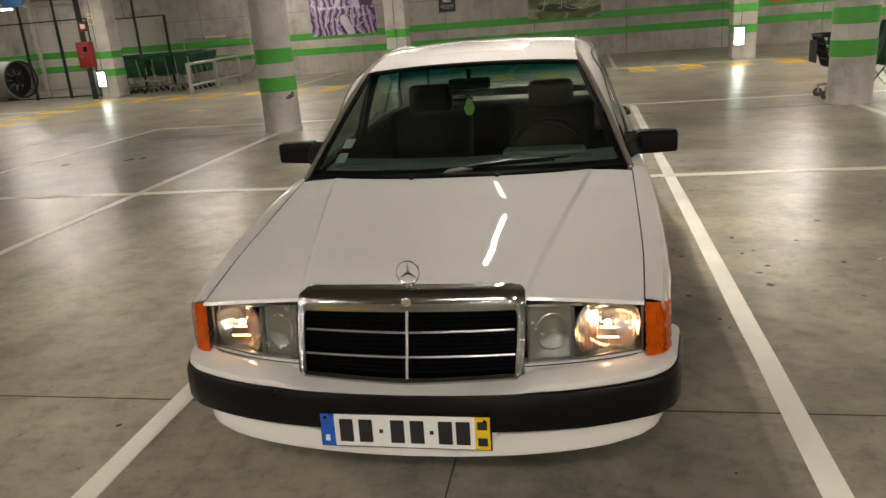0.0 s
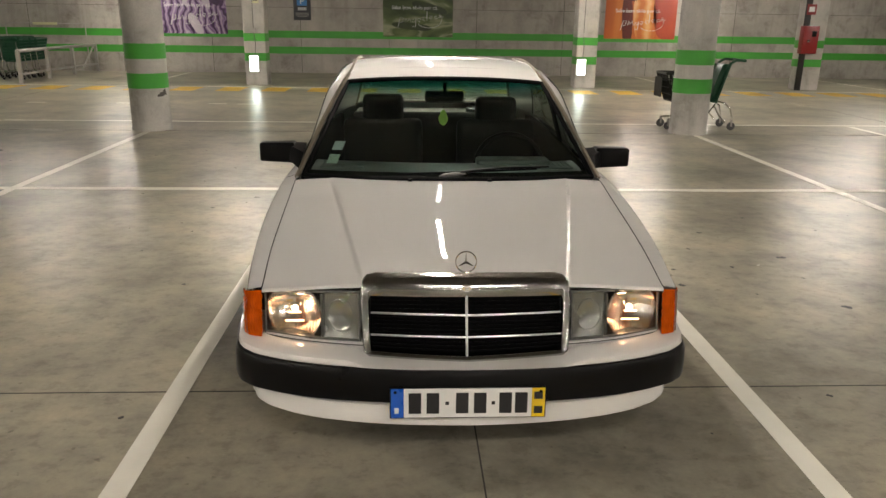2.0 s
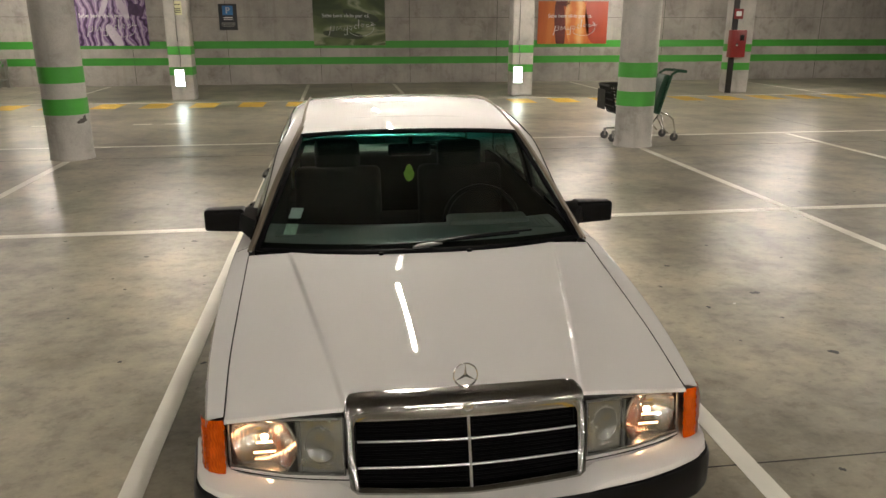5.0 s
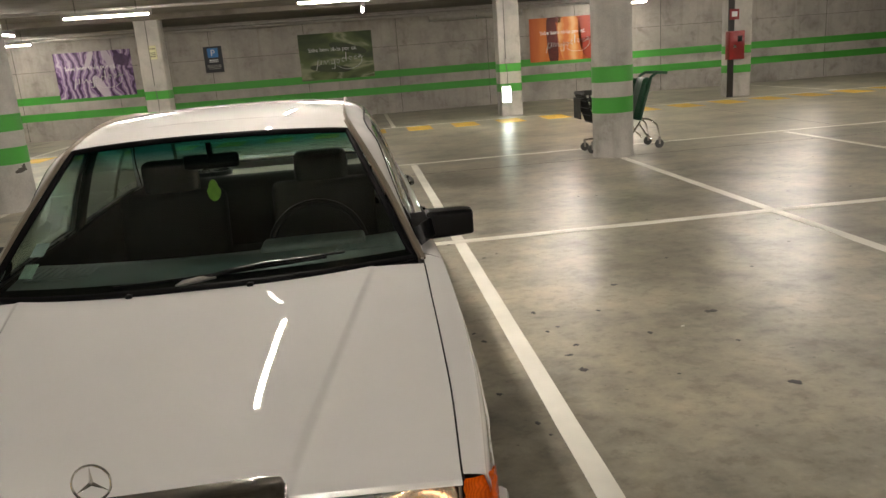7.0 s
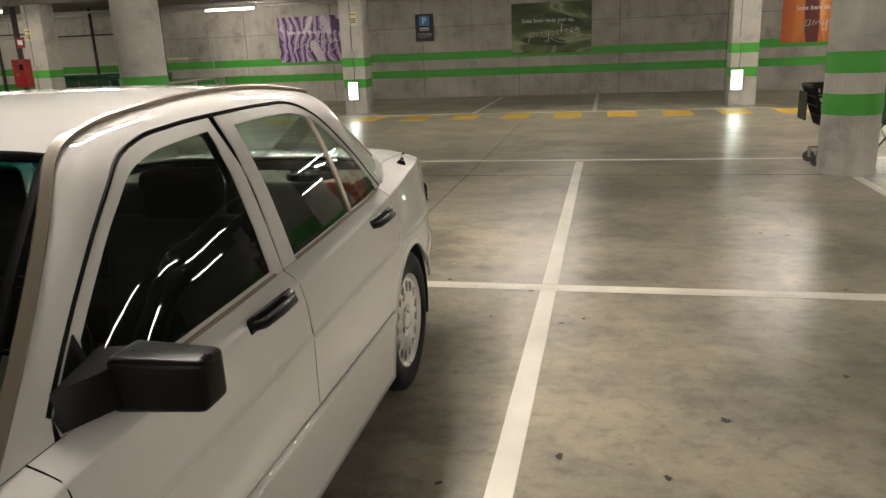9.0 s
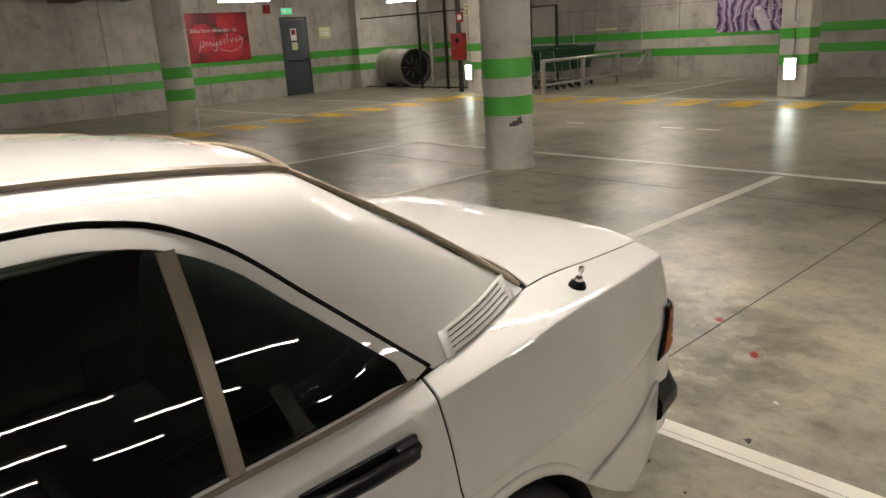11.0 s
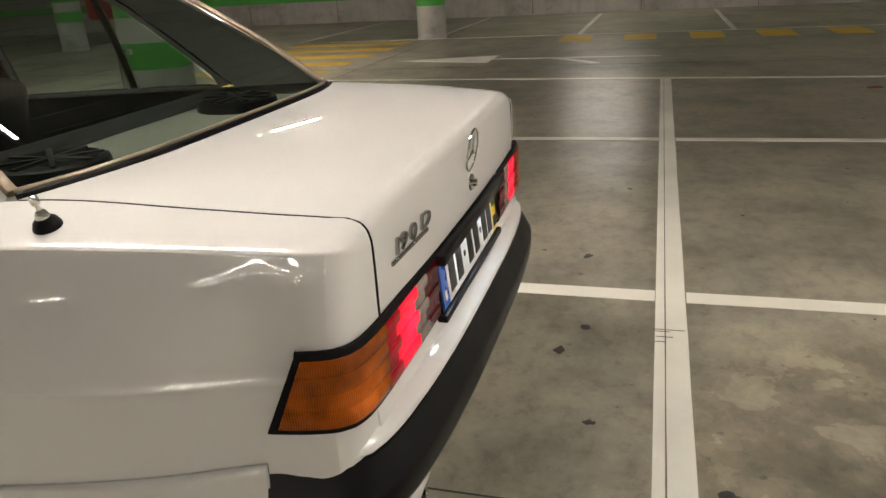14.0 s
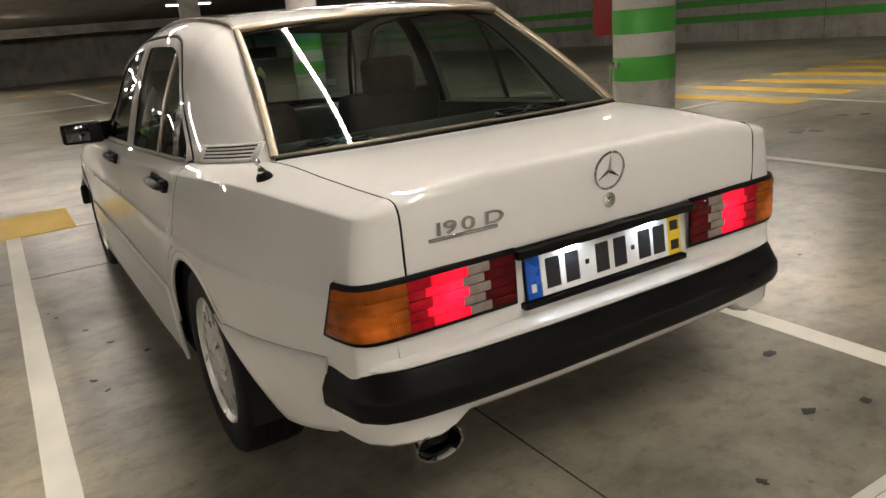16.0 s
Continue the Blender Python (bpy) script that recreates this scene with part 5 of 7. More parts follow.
for i, (x, y) in enumerate(path):
    a, b = path[max(0, i - 1)], path[min(len(path) - 1, i + 1)]
    n = Vector((b[1] - a[1], a[0] - b[0], 0)).normalized()
    if n.dot(Vector((x, y - 2.2, 0))) < 0:
        n = -n
    k = min(1, max(0, (abs(x) - .478) / .026))
    low = .396 - .042 * k * k * (3 - 2 * k)
    rows.append([Vector((x, y, z)) + n * o for o, z in ((-.12, .434), (.0, .432), (.002, .418), (-.002, low + .014), (-.012, low + .004), (-.03, low), (-.12, low + .004))])
skin("rear_valance", rows, PAINT, car, "white valance below the rear bumper", (0, 3.9, .40))

# nose panel under the lamps, rear panel between the lamps
for sgn in (1, -1):
    line = [(sgn * x, FRONT(x)[0] + .115 + .02 * x) for x in np.linspace(.352, .705, 16)]
    sweep("nose_panel", line, [(-.04, .470), (0, .470), (.001, .486), (0, .5045), (-.04, .5055)], PAINT, car, "white panel below the headlamp")
    sweep("panel_seam", line, [(-.02, .4955), (.003, .496), (.003, .4985), (-.02, .499)], SEAL, car)
TAIL = smooth_line([(0, 4.365), (.2, 4.365), (.36, 4.364), (.5, 4.362), (.58, 4.360), (.62, 4.357), (.650, 4.351), (.672, 4.339), (.686, 4.318), (.695, 4.288), (.702, 4.255), (.707, 4.222), (.713, 4.192)])
sweep("rear_panel", [(x, TAIL(abs(x))[0] - .004) for x in np.linspace(-.60, .60, 49)], [(-.05, .550), (.006, .550), (.006, .575), (0.002, .594), (0, .742), (-.05, .742)], PAINT, car, "white panel between the tail lamps")

# ---------------------------------------------------------------- lamps of the car
for side in (1, -1):
    hl = thing("headlamp", "", "")
    hl.parent = car
    for key in ("label", "category"):
        if key in hl:
            del hl[key]
    F = lambda x, z: Vector((side * x, FRONT(x)[0] + .112 + .030 * x + (z - .50) * .17, z))
    zl, zh = .507, .664
    xi, xo = .366, .706
    zt = lambda x: zh + .014 * (xo - x) / (xo - xi)
    frame_pts = [(xi, zl + .006), (xo, zl), (xo, zh - .003), (xi, zh + .004)]
    # housing well
    rows = []
    for k, (dep, ins) in enumerate(((0, 0), (.05, .004), (.075, .012))):
        c = [(xi + ins, zl + .006 + ins), ((xi + xo) / 2, zl + .003 + ins), (xo - ins, zl + ins), (xo - ins, (zl + zh) / 2), (xo - ins, zh - ins), ((xi + xo) / 2, zt((xi + xo) / 2) - ins), (xi + ins, zt(xi) - ins), (xi + ins, (zl + zh) / 2)]
        rows.append([F(x, z) + Vector((0, dep, 0)) for x, z in c + c[:1]])
    bm = add_sheet(bmesh.new(), rows)
    bmesh.ops.holes_fill(bm, edges=[e for e in bm.edges if e.is_boundary and all(v.co.y > .2 for v in e.verts)], sides=0)
    part("lamp_housing", bm, FOGGY, hl)
    # main reflector: round parabolic bowl, cut off level above and below, in a flat surround
    cx, cz, rb = .602, .586, .098
    rows = []
    for r in (1.02, 1.0, .93, .84, .72, .58, .42, .26, .12, .02):
        row = []
        for k in range(49):
            a = k * 2 * math.pi / 48
            x, z = cx + rb * r * math.cos(a), cz + min(max(rb * r * math.sin(a), zl + .008 - cz), zt(cx) - .008 - cz)
            x = min(x, xo - .004)
            d2 = ((x - cx) ** 2 + (z - cz) ** 2) / rb**2
            row.append(F(x, z) + Vector((0, .012 + .070 * (1 - min(1, d2)), 0)))
        rows.append(row)
    part("reflector", add_sheet(bmesh.new(), rows), REFLECTOR, hl, "bright headlamp reflector")
    rim_pts = [F(min(cx + rb * .97 * math.cos(a), xo - .006), cz + min(rb * .97 * math.sin(a), zt(cx) - .012 - cz)) + Vector((0, .014, 0)) for a in np.linspace(.15 * math.pi, .95 * math.pi, 15)]
    part("reflector_rim", tube(rim_pts, .0055, 6), REFLECTOR, hl, "bright curved rim of the reflector")
    # fog section: grey ribbed field with a round bowl pressed into it
    rows = []
    for r, dep, e in ((1.14, .012, .12), (.95, .014, .35), (.84, .015, .8), (.80, .0165, 1), (.74, .015, 1), (.55, .020, 1), (.25, .024, 1), (.02, .025, 1)):
        rows.append([F(.434 + .058 * r * math.copysign(abs(math.cos(a)) ** e, math.cos(a)), .591 + .071 * r * math.copysign(abs(math.sin(a)) ** e, math.sin(a))) + Vector((0, dep, 0)) for a in np.linspace(0, 2 * math.pi, 41)])
    part("fog_reflector", add_sheet(bmesh.new(), rows), FOGGY, hl, "grey ribbed fog lamp section")
    bm = bmesh.new()
    bmesh.ops.create_uvsphere(bm, u_segments=14, v_segments=8, radius=.011, matrix=Matrix.Translation(F(.602, .586) + Vector((0, .046, 0))))
    part("bulb", bm, BULB, hl, "lit warm bulb")
    bm = box(F(.602, .603) + Vector((-.020, .036, -.004)), F(.602, .603) + Vector((.020, .050, .004)), .002)
    part("bulb_shield", bm, REFLECTOR, hl)
    # glowing bars stand in for the bulb's image in the reflector
    for zb, wb in ((.578, .017), (.548, .024)):
        part("bulb_glow", box(F(.602, zb) + Vector((-1.35 * wb, .030, -.0035)), F(.602, zb) + Vector((1.35 * wb, .033, .0035)), .0015), FILAMENT, hl, "glowing bar for the bulb's image in the reflector")
    rows = [[F(xi + (xo - xi) * f, zl + .004 + (zt(xi + (xo - xi) * f) - zl - .006) * g) + Vector((0, -.004 * math.sin(math.pi * f) * math.sin(math.pi * g), 0)) for g in np.linspace(0, 1, 8)] for f in np.linspace(0, 1, 18)]
    lg = skin("lamp_glass", rows, CLEAR, hl, "clear headlamp glass", (0, 2, .5))
    lg.visible_shadow = False
    loop = [F(xi, zl + .006), F((xi + xo) / 2, zl + .002), F(xo, zl), F(xo, zh - .002), F((xi + xo) / 2, zt((xi + xo) / 2)), F(xi, zt(xi) + .002)]
    part("lamp_rim", tube([p + Vector((0, -.001, 0)) for p in loop], .005, 6, True), GREYLENS, hl)
    # divider between main and fog lamp
    part("lamp_divider", tube([F(.497, zl + .006) + Vector((0, .008, 0)), F(.499, zh - .004) + Vector((0, .008, 0))], .006, 6), GREYLENS, hl)
    # corner indicator
    rows = []
    for z in linspace(.486, .664, 16):
        rib = .0042 * abs(math.sin((z - .486) * math.pi / .031))
        base = [(.713, .224), (.736, .229), (.761, .243), (.781, .268), (.793, .301), (.797, .338)]
        rows.append([Vector((side * (x + rib - .004 * (z - .486) / .186), y - rib * .6 + (z - .486) * .10, z - .030 * (z - .486) / .178 * (k / 5) ** 1.5)) for k, (x, y) in enumerate(base)])
    skin("indicator", rows, ORANGE_FRONT, car, "orange corner indicator lens", (0, 1.5, .55), .004)

    # tail lamp: ribbed lens in coloured fields round the corner
    tl = thing("tail_lamp", "", "")
    tl.parent = car
    for key in ("label", "category"):
        if key in tl:
            del tl[key]
    arc_x = [.288 + (.7068 - .288) * k / 200 for k in range(201)]
    pts = np.array([(x, TAIL(x)[0]) for x in arc_x])
    dist = np.r_[0, np.cumsum(np.hypot(*np.diff(pts, axis=0).T))]
    total = dist[-1]
    LZ0, LZ1 = .613, .738

    slant = .056 / total

    def lens_row(s, zs, lift):
        """Points across the lens at a run s; the outer end leans forward towards its foot."""
        row = []
        for z, l in zip(zs, lift):
            f = min(max((z - LZ0) / (LZ1 - LZ0), 0), 1)
            q = s * (1 - slant * f * min(1, max(0, (s / total - .55) / .45)))
            x, y = np.interp(q, dist, pts[:, 0]), np.interp(q, dist, pts[:, 1])
            d = Vector((np.interp(min(q + .012, total), dist, pts[:, 0]) - np.interp(max(q - .012, 0), dist, pts[:, 0]), np.interp(min(q + .012, total), dist, pts[:, 1]) - np.interp(max(q - .012, 0), dist, pts[:, 1]), 0)).normalized()
            row.append(Vector((side * (x - d.y * l), y + d.x * l, z)))
        return row

    zs = [LZ0 - .007, LZ0 - .006, LZ0 - .002, LZ1 + .001, LZ1 + .006, LZ1 + .007]
    rows = [lens_row(s, zs, (.0, .006, .009, .009, .006, .0)) for s in np.linspace(0, total, 44)]
    rows.append([p + Vector((-.006 * side, 0, 0)) for p in rows[-1]])
    skin("lamp_surround", rows, SEAL, tl, "black lamp surround", (0, 3.5, .67))
    # coloured fields with stepped edges: (start, end) for odd and even bands, material, proudness
    bands = 5
    fields = ((.012, .16, -.015, RED, "dark red field"), (.16, .272, .012, WHITE_LENS, "clear reversing lamp field"), (.272, .455, .016, RED_LIT, "lit red lamp field"), (.455, .555, .022, RED_MID, "red field beside the lit one"), (.555, .72, .0, ORANGE_LIT, "orange field lit from behind"), (.72, .968, .0, ORANGE, "orange indicator field"))
    edge = {}
    for k, (a, b, step, material, label) in enumerate(fields):
        bands = 4 if k >= 4 else 5
        for r in range(bands):
            za, zb = LZ0 + .004 + (LZ1 - LZ0 - .009) * r / bands, LZ0 + .004 + (LZ1 - LZ0 - .009) * (r + 1) / bands
            odd = .014 if r % 2 else -.014
            s0 = a + (odd if 0 < k < 4 else 0)
            s1 = b + (odd if k < 3 else 0)
            top = .013 if r % 2 == 0 else .0105
            if k == 5:
                top = .0118
            zz = [za, za + .0022, za * .6 + zb * .4, za * .3 + zb * .7, zb - .0022, zb]
            ll = [top - .003, top, top + .0008, top + .0008, top, top - .003]
            if k >= 4:
                top = .0118
                ll = [top - .0022, top, top + .0014, top + .0014, top, top - .0022]
            rows = [lens_row(q * total, zz, ll) for q in np.linspace(s0, s1, 18 if k == 5 else 9)]
            skin("lens", rows, material, tl, label, (0, 3.5, .67))

# ---------------------------------------------------------------- grille with its chrome shell
gr = thing("grille", "", "")
gr.parent = car
for key in ("label", "category"):
    if key in gr:
        del gr[key]
GY = lambda x, z: .183 + .018 * (abs(x) / .35) ** 2 - (.73 - z) * .40
def gbot(x):
    return .472 + .013 * min(1, (abs(x) / .33)) ** 1.15


outer = [(x, gbot(x) - .008) for x in np.linspace(-.334, .334, 15)] + [(.352, .492), (.360, .57), (.364, .68), (.358, .712), (.342, .722)] + [(x, .726 + .005 * (1 - (x / .33) ** 2)) for x in np.linspace(.31, -.31, 13)] + [(-.342, .722), (-.358, .712), (-.364, .68), (-.360, .57), (-.352, .492)]
inner = [(x, gbot(x) + .010) for x in np.linspace(-.316, .316, 15)] + [(.325, .492), (.331, .57), (.334, .650), (.328, .666), (.315, .672)] + [(x, .674) for x in np.linspace(.29, -.29, 13)] + [(-.315, .672), (-.328, .666), (-.334, .650), (-.331, .57), (-.325, .492)]
rows = []
for f, dy in ((0, .05), (0, .004), (.12, -.006), (.5, -.010), (.88, -.006), (1, .002), (1, .03)):
    row = [Vector((o[0] + (i[0] - o[0]) * f, GY(o[0], o[1] + (i[1] - o[1]) * f) + dy, o[1] + (i[1] - o[1]) * f)) for o, i in zip(outer, inner)]
    rows.append(row + row[:1])
part("grille_shell", add_sheet(bmesh.new(), rows), GRILLE_CHROME, gr, "chrome grille shell", 50)
cap = [[Vector((x, GY(x, .70) + dy + .02 * max(0, (abs(x) - .31) / .035) ** 2 * (z - .668) / .06, z - .022 * max(0, (abs(x) - .31) / .035) ** 2 * (z - .668) / .06)) for dy, z in ((-.012, .668), (-.0145, .688), (-.009, .708), (.004, .722), (.022, .730), (.05, .732))] for x in np.linspace(-.345, .345, 25)]
skin("grille_cap", cap, GRILLE_CHROME, gr, "chrome cap of the grille", (0, .6, .6))
back = [[Vector((x, GY(x, z) + .028, z)) for z in np.linspace(gbot(x), .673, 6)] for x in np.linspace(-.33, .33, 15)]
skin("grille_backing", back, GRILLE, gr, "black grille backing", (0, .8, .55))
for k in range(14):
    z = .490 + k * .0131
    part("grille_slat", tube([(x, GY(x, z) + .020, z + (gbot(x) - .472) * max(0, 1 - k / 8)) for x in np.linspace(-.325, .325, 9)], .0028, 5), GRILLE, gr)
for z in (.539, .608):
    part("grille_bar", tube([(x, GY(x, z) + .004, z + .006 * (abs(x) / .33)) for x in np.linspace(-.327, .327, 11)], .0036, 6), DULL, gr, "bright horizontal grille bar")
part("grille_bar", tube([(0, GY(0, z) + .003, z) for z in np.linspace(.474, .673, 6)], .0045, 6), DULL, gr, "bright upright grille bar")


def star(name, centre, r, wire, parent, tilt=0.0, facing=-1):
    """A ring with three tapering arms."""
    bm = bmesh.new()
    add_tube(bm, [(r * math.cos(k * 2 * math.pi / 36), 0, r * math.sin(k * 2 * math.pi / 36)) for k in range(36)], wire, 8, True)
    for k in range(3):
        a = math.pi / 2 + k * 2 * math.pi / 3
        c = Vector((math.cos(a), 0, math.sin(a)))
        s = Vector((-math.sin(a), 0, math.cos(a)))
        ring = [bm.verts.new(s * w * r + Vector((0, d * r, 0))) for w, d in ((.13, 0), (0, .11), (-.13, 0), (0, -.11))]
        tip = bm.verts.new(c * r * .98)
        for i in range(4):
            bm.faces.new((ring[i], ring[(i + 1) % 4], tip))
    bmesh.ops.transform(bm, matrix=Matrix.Translation(centre) @ Matrix.Rotation(tilt, 4, "X"), verts=bm.verts)
    return part(name, bm, CHROME, parent, "chrome ring ornament with three arms", 25)


orn = star("bonnet_ornament", (0, .216, .775), .036, .0024, car, -.12)
part("ornament_foot", lathe([(.018, .722), (.017, .727), (.008, .733), (.006, .740), (.0001, .741)], 16, "z", (0, .214, 0)), CHROME, orn)
part("grille_badge", lathe([(.0001, -.004), (.012, -.003), (.016, 0), (.016, .004)], 20, "y", (0, .158, .700)), CHROME, gr, "small round chrome badge")
star("boot_emblem", (-.002, 4.380, .873), .046, .0032, car, -.16)
lock = part("boot_lock", lathe([(.0001, .018), (.008, .018), (.009, .010), (.019, .008), (.020, 0)], 20, "y", (-.002, 4.370, .800)), CHROME, car, "chrome boot lock")
BADGE_Y = lambda x: 4.3735 - .013 * (x / .5625) ** 2.5
for k, ch in enumerate("190D"):
    xx = .498 - (0, .028, .074, .131)[k]
    text_part("model_badge", ch, .060, GRILLE_CHROME, car, Matrix.Translation((xx, BADGE_Y(xx - .015) + .0018, .815)) @ Matrix.Rotation(math.pi - .04, 4, "Z") @ Matrix.Rotation(math.pi / 2 + .06, 4, "X") @ Matrix.Diagonal((1.25, .70, 1, 1)), .0022, "chrome figure of the model badge", bold=.0005)
part("badge_bar", box((-.0875, -.003, -.004), (.0875, .0035, .004), .001, 1, Matrix.Translation((.4175, BADGE_Y(.4175) + .001, .807)) @ Matrix.Rotation(-.04, 4, "Z")), GRILLE_CHROME, car, "chrome bar below the model badge")


# ---------------------------------------------------------------- number plates: characters stand as plain bars
def plate(name, x, y, z, face, tilt):
    """face: -1 looks to the front of the car, +1 to the rear."""
    m = Matrix.Translation((x, y, z)) @ Matrix.Rotation(math.pi if face > 0 else 0, 4, "Z") @ Matrix.Rotation(tilt, 4, "X")
    p = part(name, box((-.262, 0, -.056), (.262, .006, .056), .003, 2, m), RUBBER, car, "white number plate with blue and yellow ends")
    part("plate_face", box((-.215, -.003, -.052), (.213, .002, .052), .001, 1, m), PLATE_WHITE, p)
    part("plate_band", box((-.258, -.003, -.052), (-.2155, .002, .052), .001, 1, m), PLATE_BLUE, p, "blue end of the plate")
    part("plate_band", box((.2135, -.003, -.052), (.258, .002, .052), .001, 1, m), PLATE_YELLOW, p, "yellow end of the plate")
    for cx in (-.178, -.118, -.020, .040, .125, .178):
        part("plate_bar", box((cx - .021, -.0045, -.037), (cx + .021, -.002, .037), .0005, 1, m), PLATE_INK, p)
    for cx in (-.070, .084):
        part("plate_bar", box((cx - .006, -.0045, -.006), (cx + .006, -.002, .006), .0005, 1, m), PLATE_INK, p)
    part("plate_bar", box((-.246, -.0045, -.036), (-.232, -.002, -.016), .0005, 1, m), PLATE_WHITE, p)
    for zz in (.026, -.026):
        part("plate_bar", box((.221, -.0045, zz - .013), (.250, -.002, zz + .013), .0005, 1, m), PLATE_INK, p)
    for cx in (-.243, .243):
        part("plate_screw", lathe([(.0001, -.006), (.004, -.0055), (.006, -.003)], 10, "y", tuple(m @ Vector((cx, 0, .040)))), SEAL, p)
    return p


plate("front_plate", 0, -.004, .353, -1, -.06)
rp = plate("rear_plate", 0, 4.368, .658, 1, -.10)
part("plate_housing", box((-.292, 4.352, .716), (.292, 4.392, .738), .005), RUBBER, car, "black plate lamp housing")
part("plate_holder", box((-.272, 4.356, .586), (.272, 4.384, .602), .004), RUBBER, car, "black lower plate holder")
for s in (-1, 1):
    part("plate_lamp", box((s * .13 - .02, 4.376, .7125), (s * .13 + .02, 4.388, .7165), .001), PLATE_LAMP, car, "small lit plate lamp")


# ---------------------------------------------------------------- wheels
def wheel(x, y, side):
    w = new("wheel")
    w.parent = car
    w.location = (x, y, HUB)
    t = .0
    ty = lathe([(.205, -.185), (.215, -.195), (.26, -.198), (.288, -.192), (.300, -.178), (.302, -.150), (.303, -.095), (.302, -.040), (.300, -.012), (.288, .002), (.262, .008), (.220, .006), (.207, -.004), (.204, -.02)], 56, "x")
    part("tyre", ty, TYRE, w, "black tyre")
    # darker raised rings stand for the shade in the tread grooves
    bm = bmesh.new()
    for k in range(3):
        xx = -.055 - k * .042
        a0 = lathe([(.2995, xx - .004), (.3042, xx - .004), (.3042, xx + .004), (.2995, xx + .004)], 56, "x")
        tmp = bpy.data.meshes.new("t")
        a0.to_mesh(tmp)
        a0.free()
        bm.from_mesh(tmp)
        bpy.data.meshes.remove(tmp)
    part("tread_groove_shade", bm, SEAL, w)
    rim = lathe([(.150, -.16), (.198, -.17), (.204, -.012), (.203, -.001), (.197, .001), (.192, -.005), (.186, -.014), (.182, -.016)], 56, "x")
    part("rim", rim, ALLOY, w, "silver alloy rim")
    # face with fifteen windows near the rim: built as a ring of webs
    bm = bmesh.new()
    N, sub = 15, 8
    radii = [(.070, -.012), (.112, -.010), (.128, -.010), (.140, -.0105), (.166, -.012), (.174, -.013), (.184, -.015)]
    grid = []
    for k in range(N * sub):
        a = 2 * math.pi * k / (N * sub)
        grid.append([bm.verts.new((h, r * math.cos(a), r * math.sin(a))) for r, h in radii])
    for k in range(N * sub):
        a, b = grid[k], grid[(k + 1) % (N * sub)]
        slot = k % sub
        for i in range(len(radii) - 1):
            if (1 <= slot <= 5 and i == 3) or (2 <= slot <= 4 and i in (2, 4)):
                continue
            bm.faces.new((a[i], b[i], b[i + 1], a[i + 1]))
    ex = bmesh.ops.extrude_face_region(bm, geom=bm.faces[:])
    bmesh.ops.translate(bm, vec=(-.016, 0, 0), verts=[v for v in ex["geom"] if isinstance(v, bmesh.types.BMVert)])
    part("rim_face", bm, ALLOY, w, "flat silver wheel face with fifteen windows")
    part("hub_dish", lathe([(.071, -.012), (.062, -.020), (.036, -.022), (.033, -.010), (.026, -.006), (.0001, -.005)], 32, "x"), ALLOY, w)
    for k in range(5):
        a = k * 2 * math.pi / 5 + .3
        part("wheel_bolt", lathe([(.0001, -.013), (.008, -.013), (.010, -.020)], 8, "x", (0, .050 * math.cos(a), .050 * math.sin(a))), DULL, w)
        # black disc stands for the shade in the bolt's recess
        part("bolt_recess_shade", lathe([(.0001, -.0195), (.013, -.0195), (.014, -.024)], 12, "x", (.0002, .050 * math.cos(a), .050 * math.sin(a))), SEAL, w)
    part("brake_disc", lathe([(.0001, -.06), (.15, -.06), (.15, -.075)], 32, "x"), DARK, w)
    if side < 0:
        w.rotation_euler = (0, 0, math.pi)
    return w


for side in (1, -1):
    for yy in (YF, YR):
        wheel(side * .806, yy, side)
        liner = lathe([(.345, -.24), (.345, .0)], 28, "x", (side * .806 if side > 0 else side * .806 + .24, yy, HUB), (-.25, math.pi + .25))
        part("arch_liner", liner, DARK, car, "dark wheel arch liner")
        part("arch_liner", box((side * .54 - .01, yy - .36, .16), (side * .54 + .01, yy + .36, .68)), DARK, car, "dark wheel arch liner")

# ---------------------------------------------------------------- floor pan, sills, cabin
part("floor_pan", box((-.62, .30, .20), (.62, .44, .43), .02), DARK, car, "dark underside")
part("floor_pan", box((-.52, .40, .18), (.52, 3.95, .34), .02), DARK, car, "dark underside")
part("floor_pan", box((-.80, YF + .36, .19), (.80, YR - .36, .30), .02), DARK, car, "dark underside")
part("boot_floor", box((-.60, 3.84, .40), (.60, 4.28, .56), .02), DARK, car, "dark underside")
part("engine_bay", box((-.60, .32, .34), (.60, 1.15, .60), .02), DARK, car, "dark engine bay")
part("bulkhead", box((-.70, 1.16, .3), (.70, 1.24, .80), .01), DARK, car, "dark bulkhead")
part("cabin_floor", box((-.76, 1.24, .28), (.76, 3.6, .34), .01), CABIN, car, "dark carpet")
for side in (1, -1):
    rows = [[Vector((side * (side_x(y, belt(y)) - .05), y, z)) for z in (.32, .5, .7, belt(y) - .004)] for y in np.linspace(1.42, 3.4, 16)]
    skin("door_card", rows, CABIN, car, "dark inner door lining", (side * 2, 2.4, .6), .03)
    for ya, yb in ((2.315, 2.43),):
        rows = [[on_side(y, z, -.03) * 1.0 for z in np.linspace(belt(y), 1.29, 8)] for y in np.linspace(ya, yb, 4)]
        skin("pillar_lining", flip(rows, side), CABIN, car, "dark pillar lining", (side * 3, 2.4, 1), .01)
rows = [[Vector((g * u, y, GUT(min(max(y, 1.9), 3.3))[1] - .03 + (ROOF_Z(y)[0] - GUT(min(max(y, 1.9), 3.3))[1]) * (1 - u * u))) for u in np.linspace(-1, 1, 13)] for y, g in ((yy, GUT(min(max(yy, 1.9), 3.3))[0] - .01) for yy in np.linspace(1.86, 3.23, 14))]
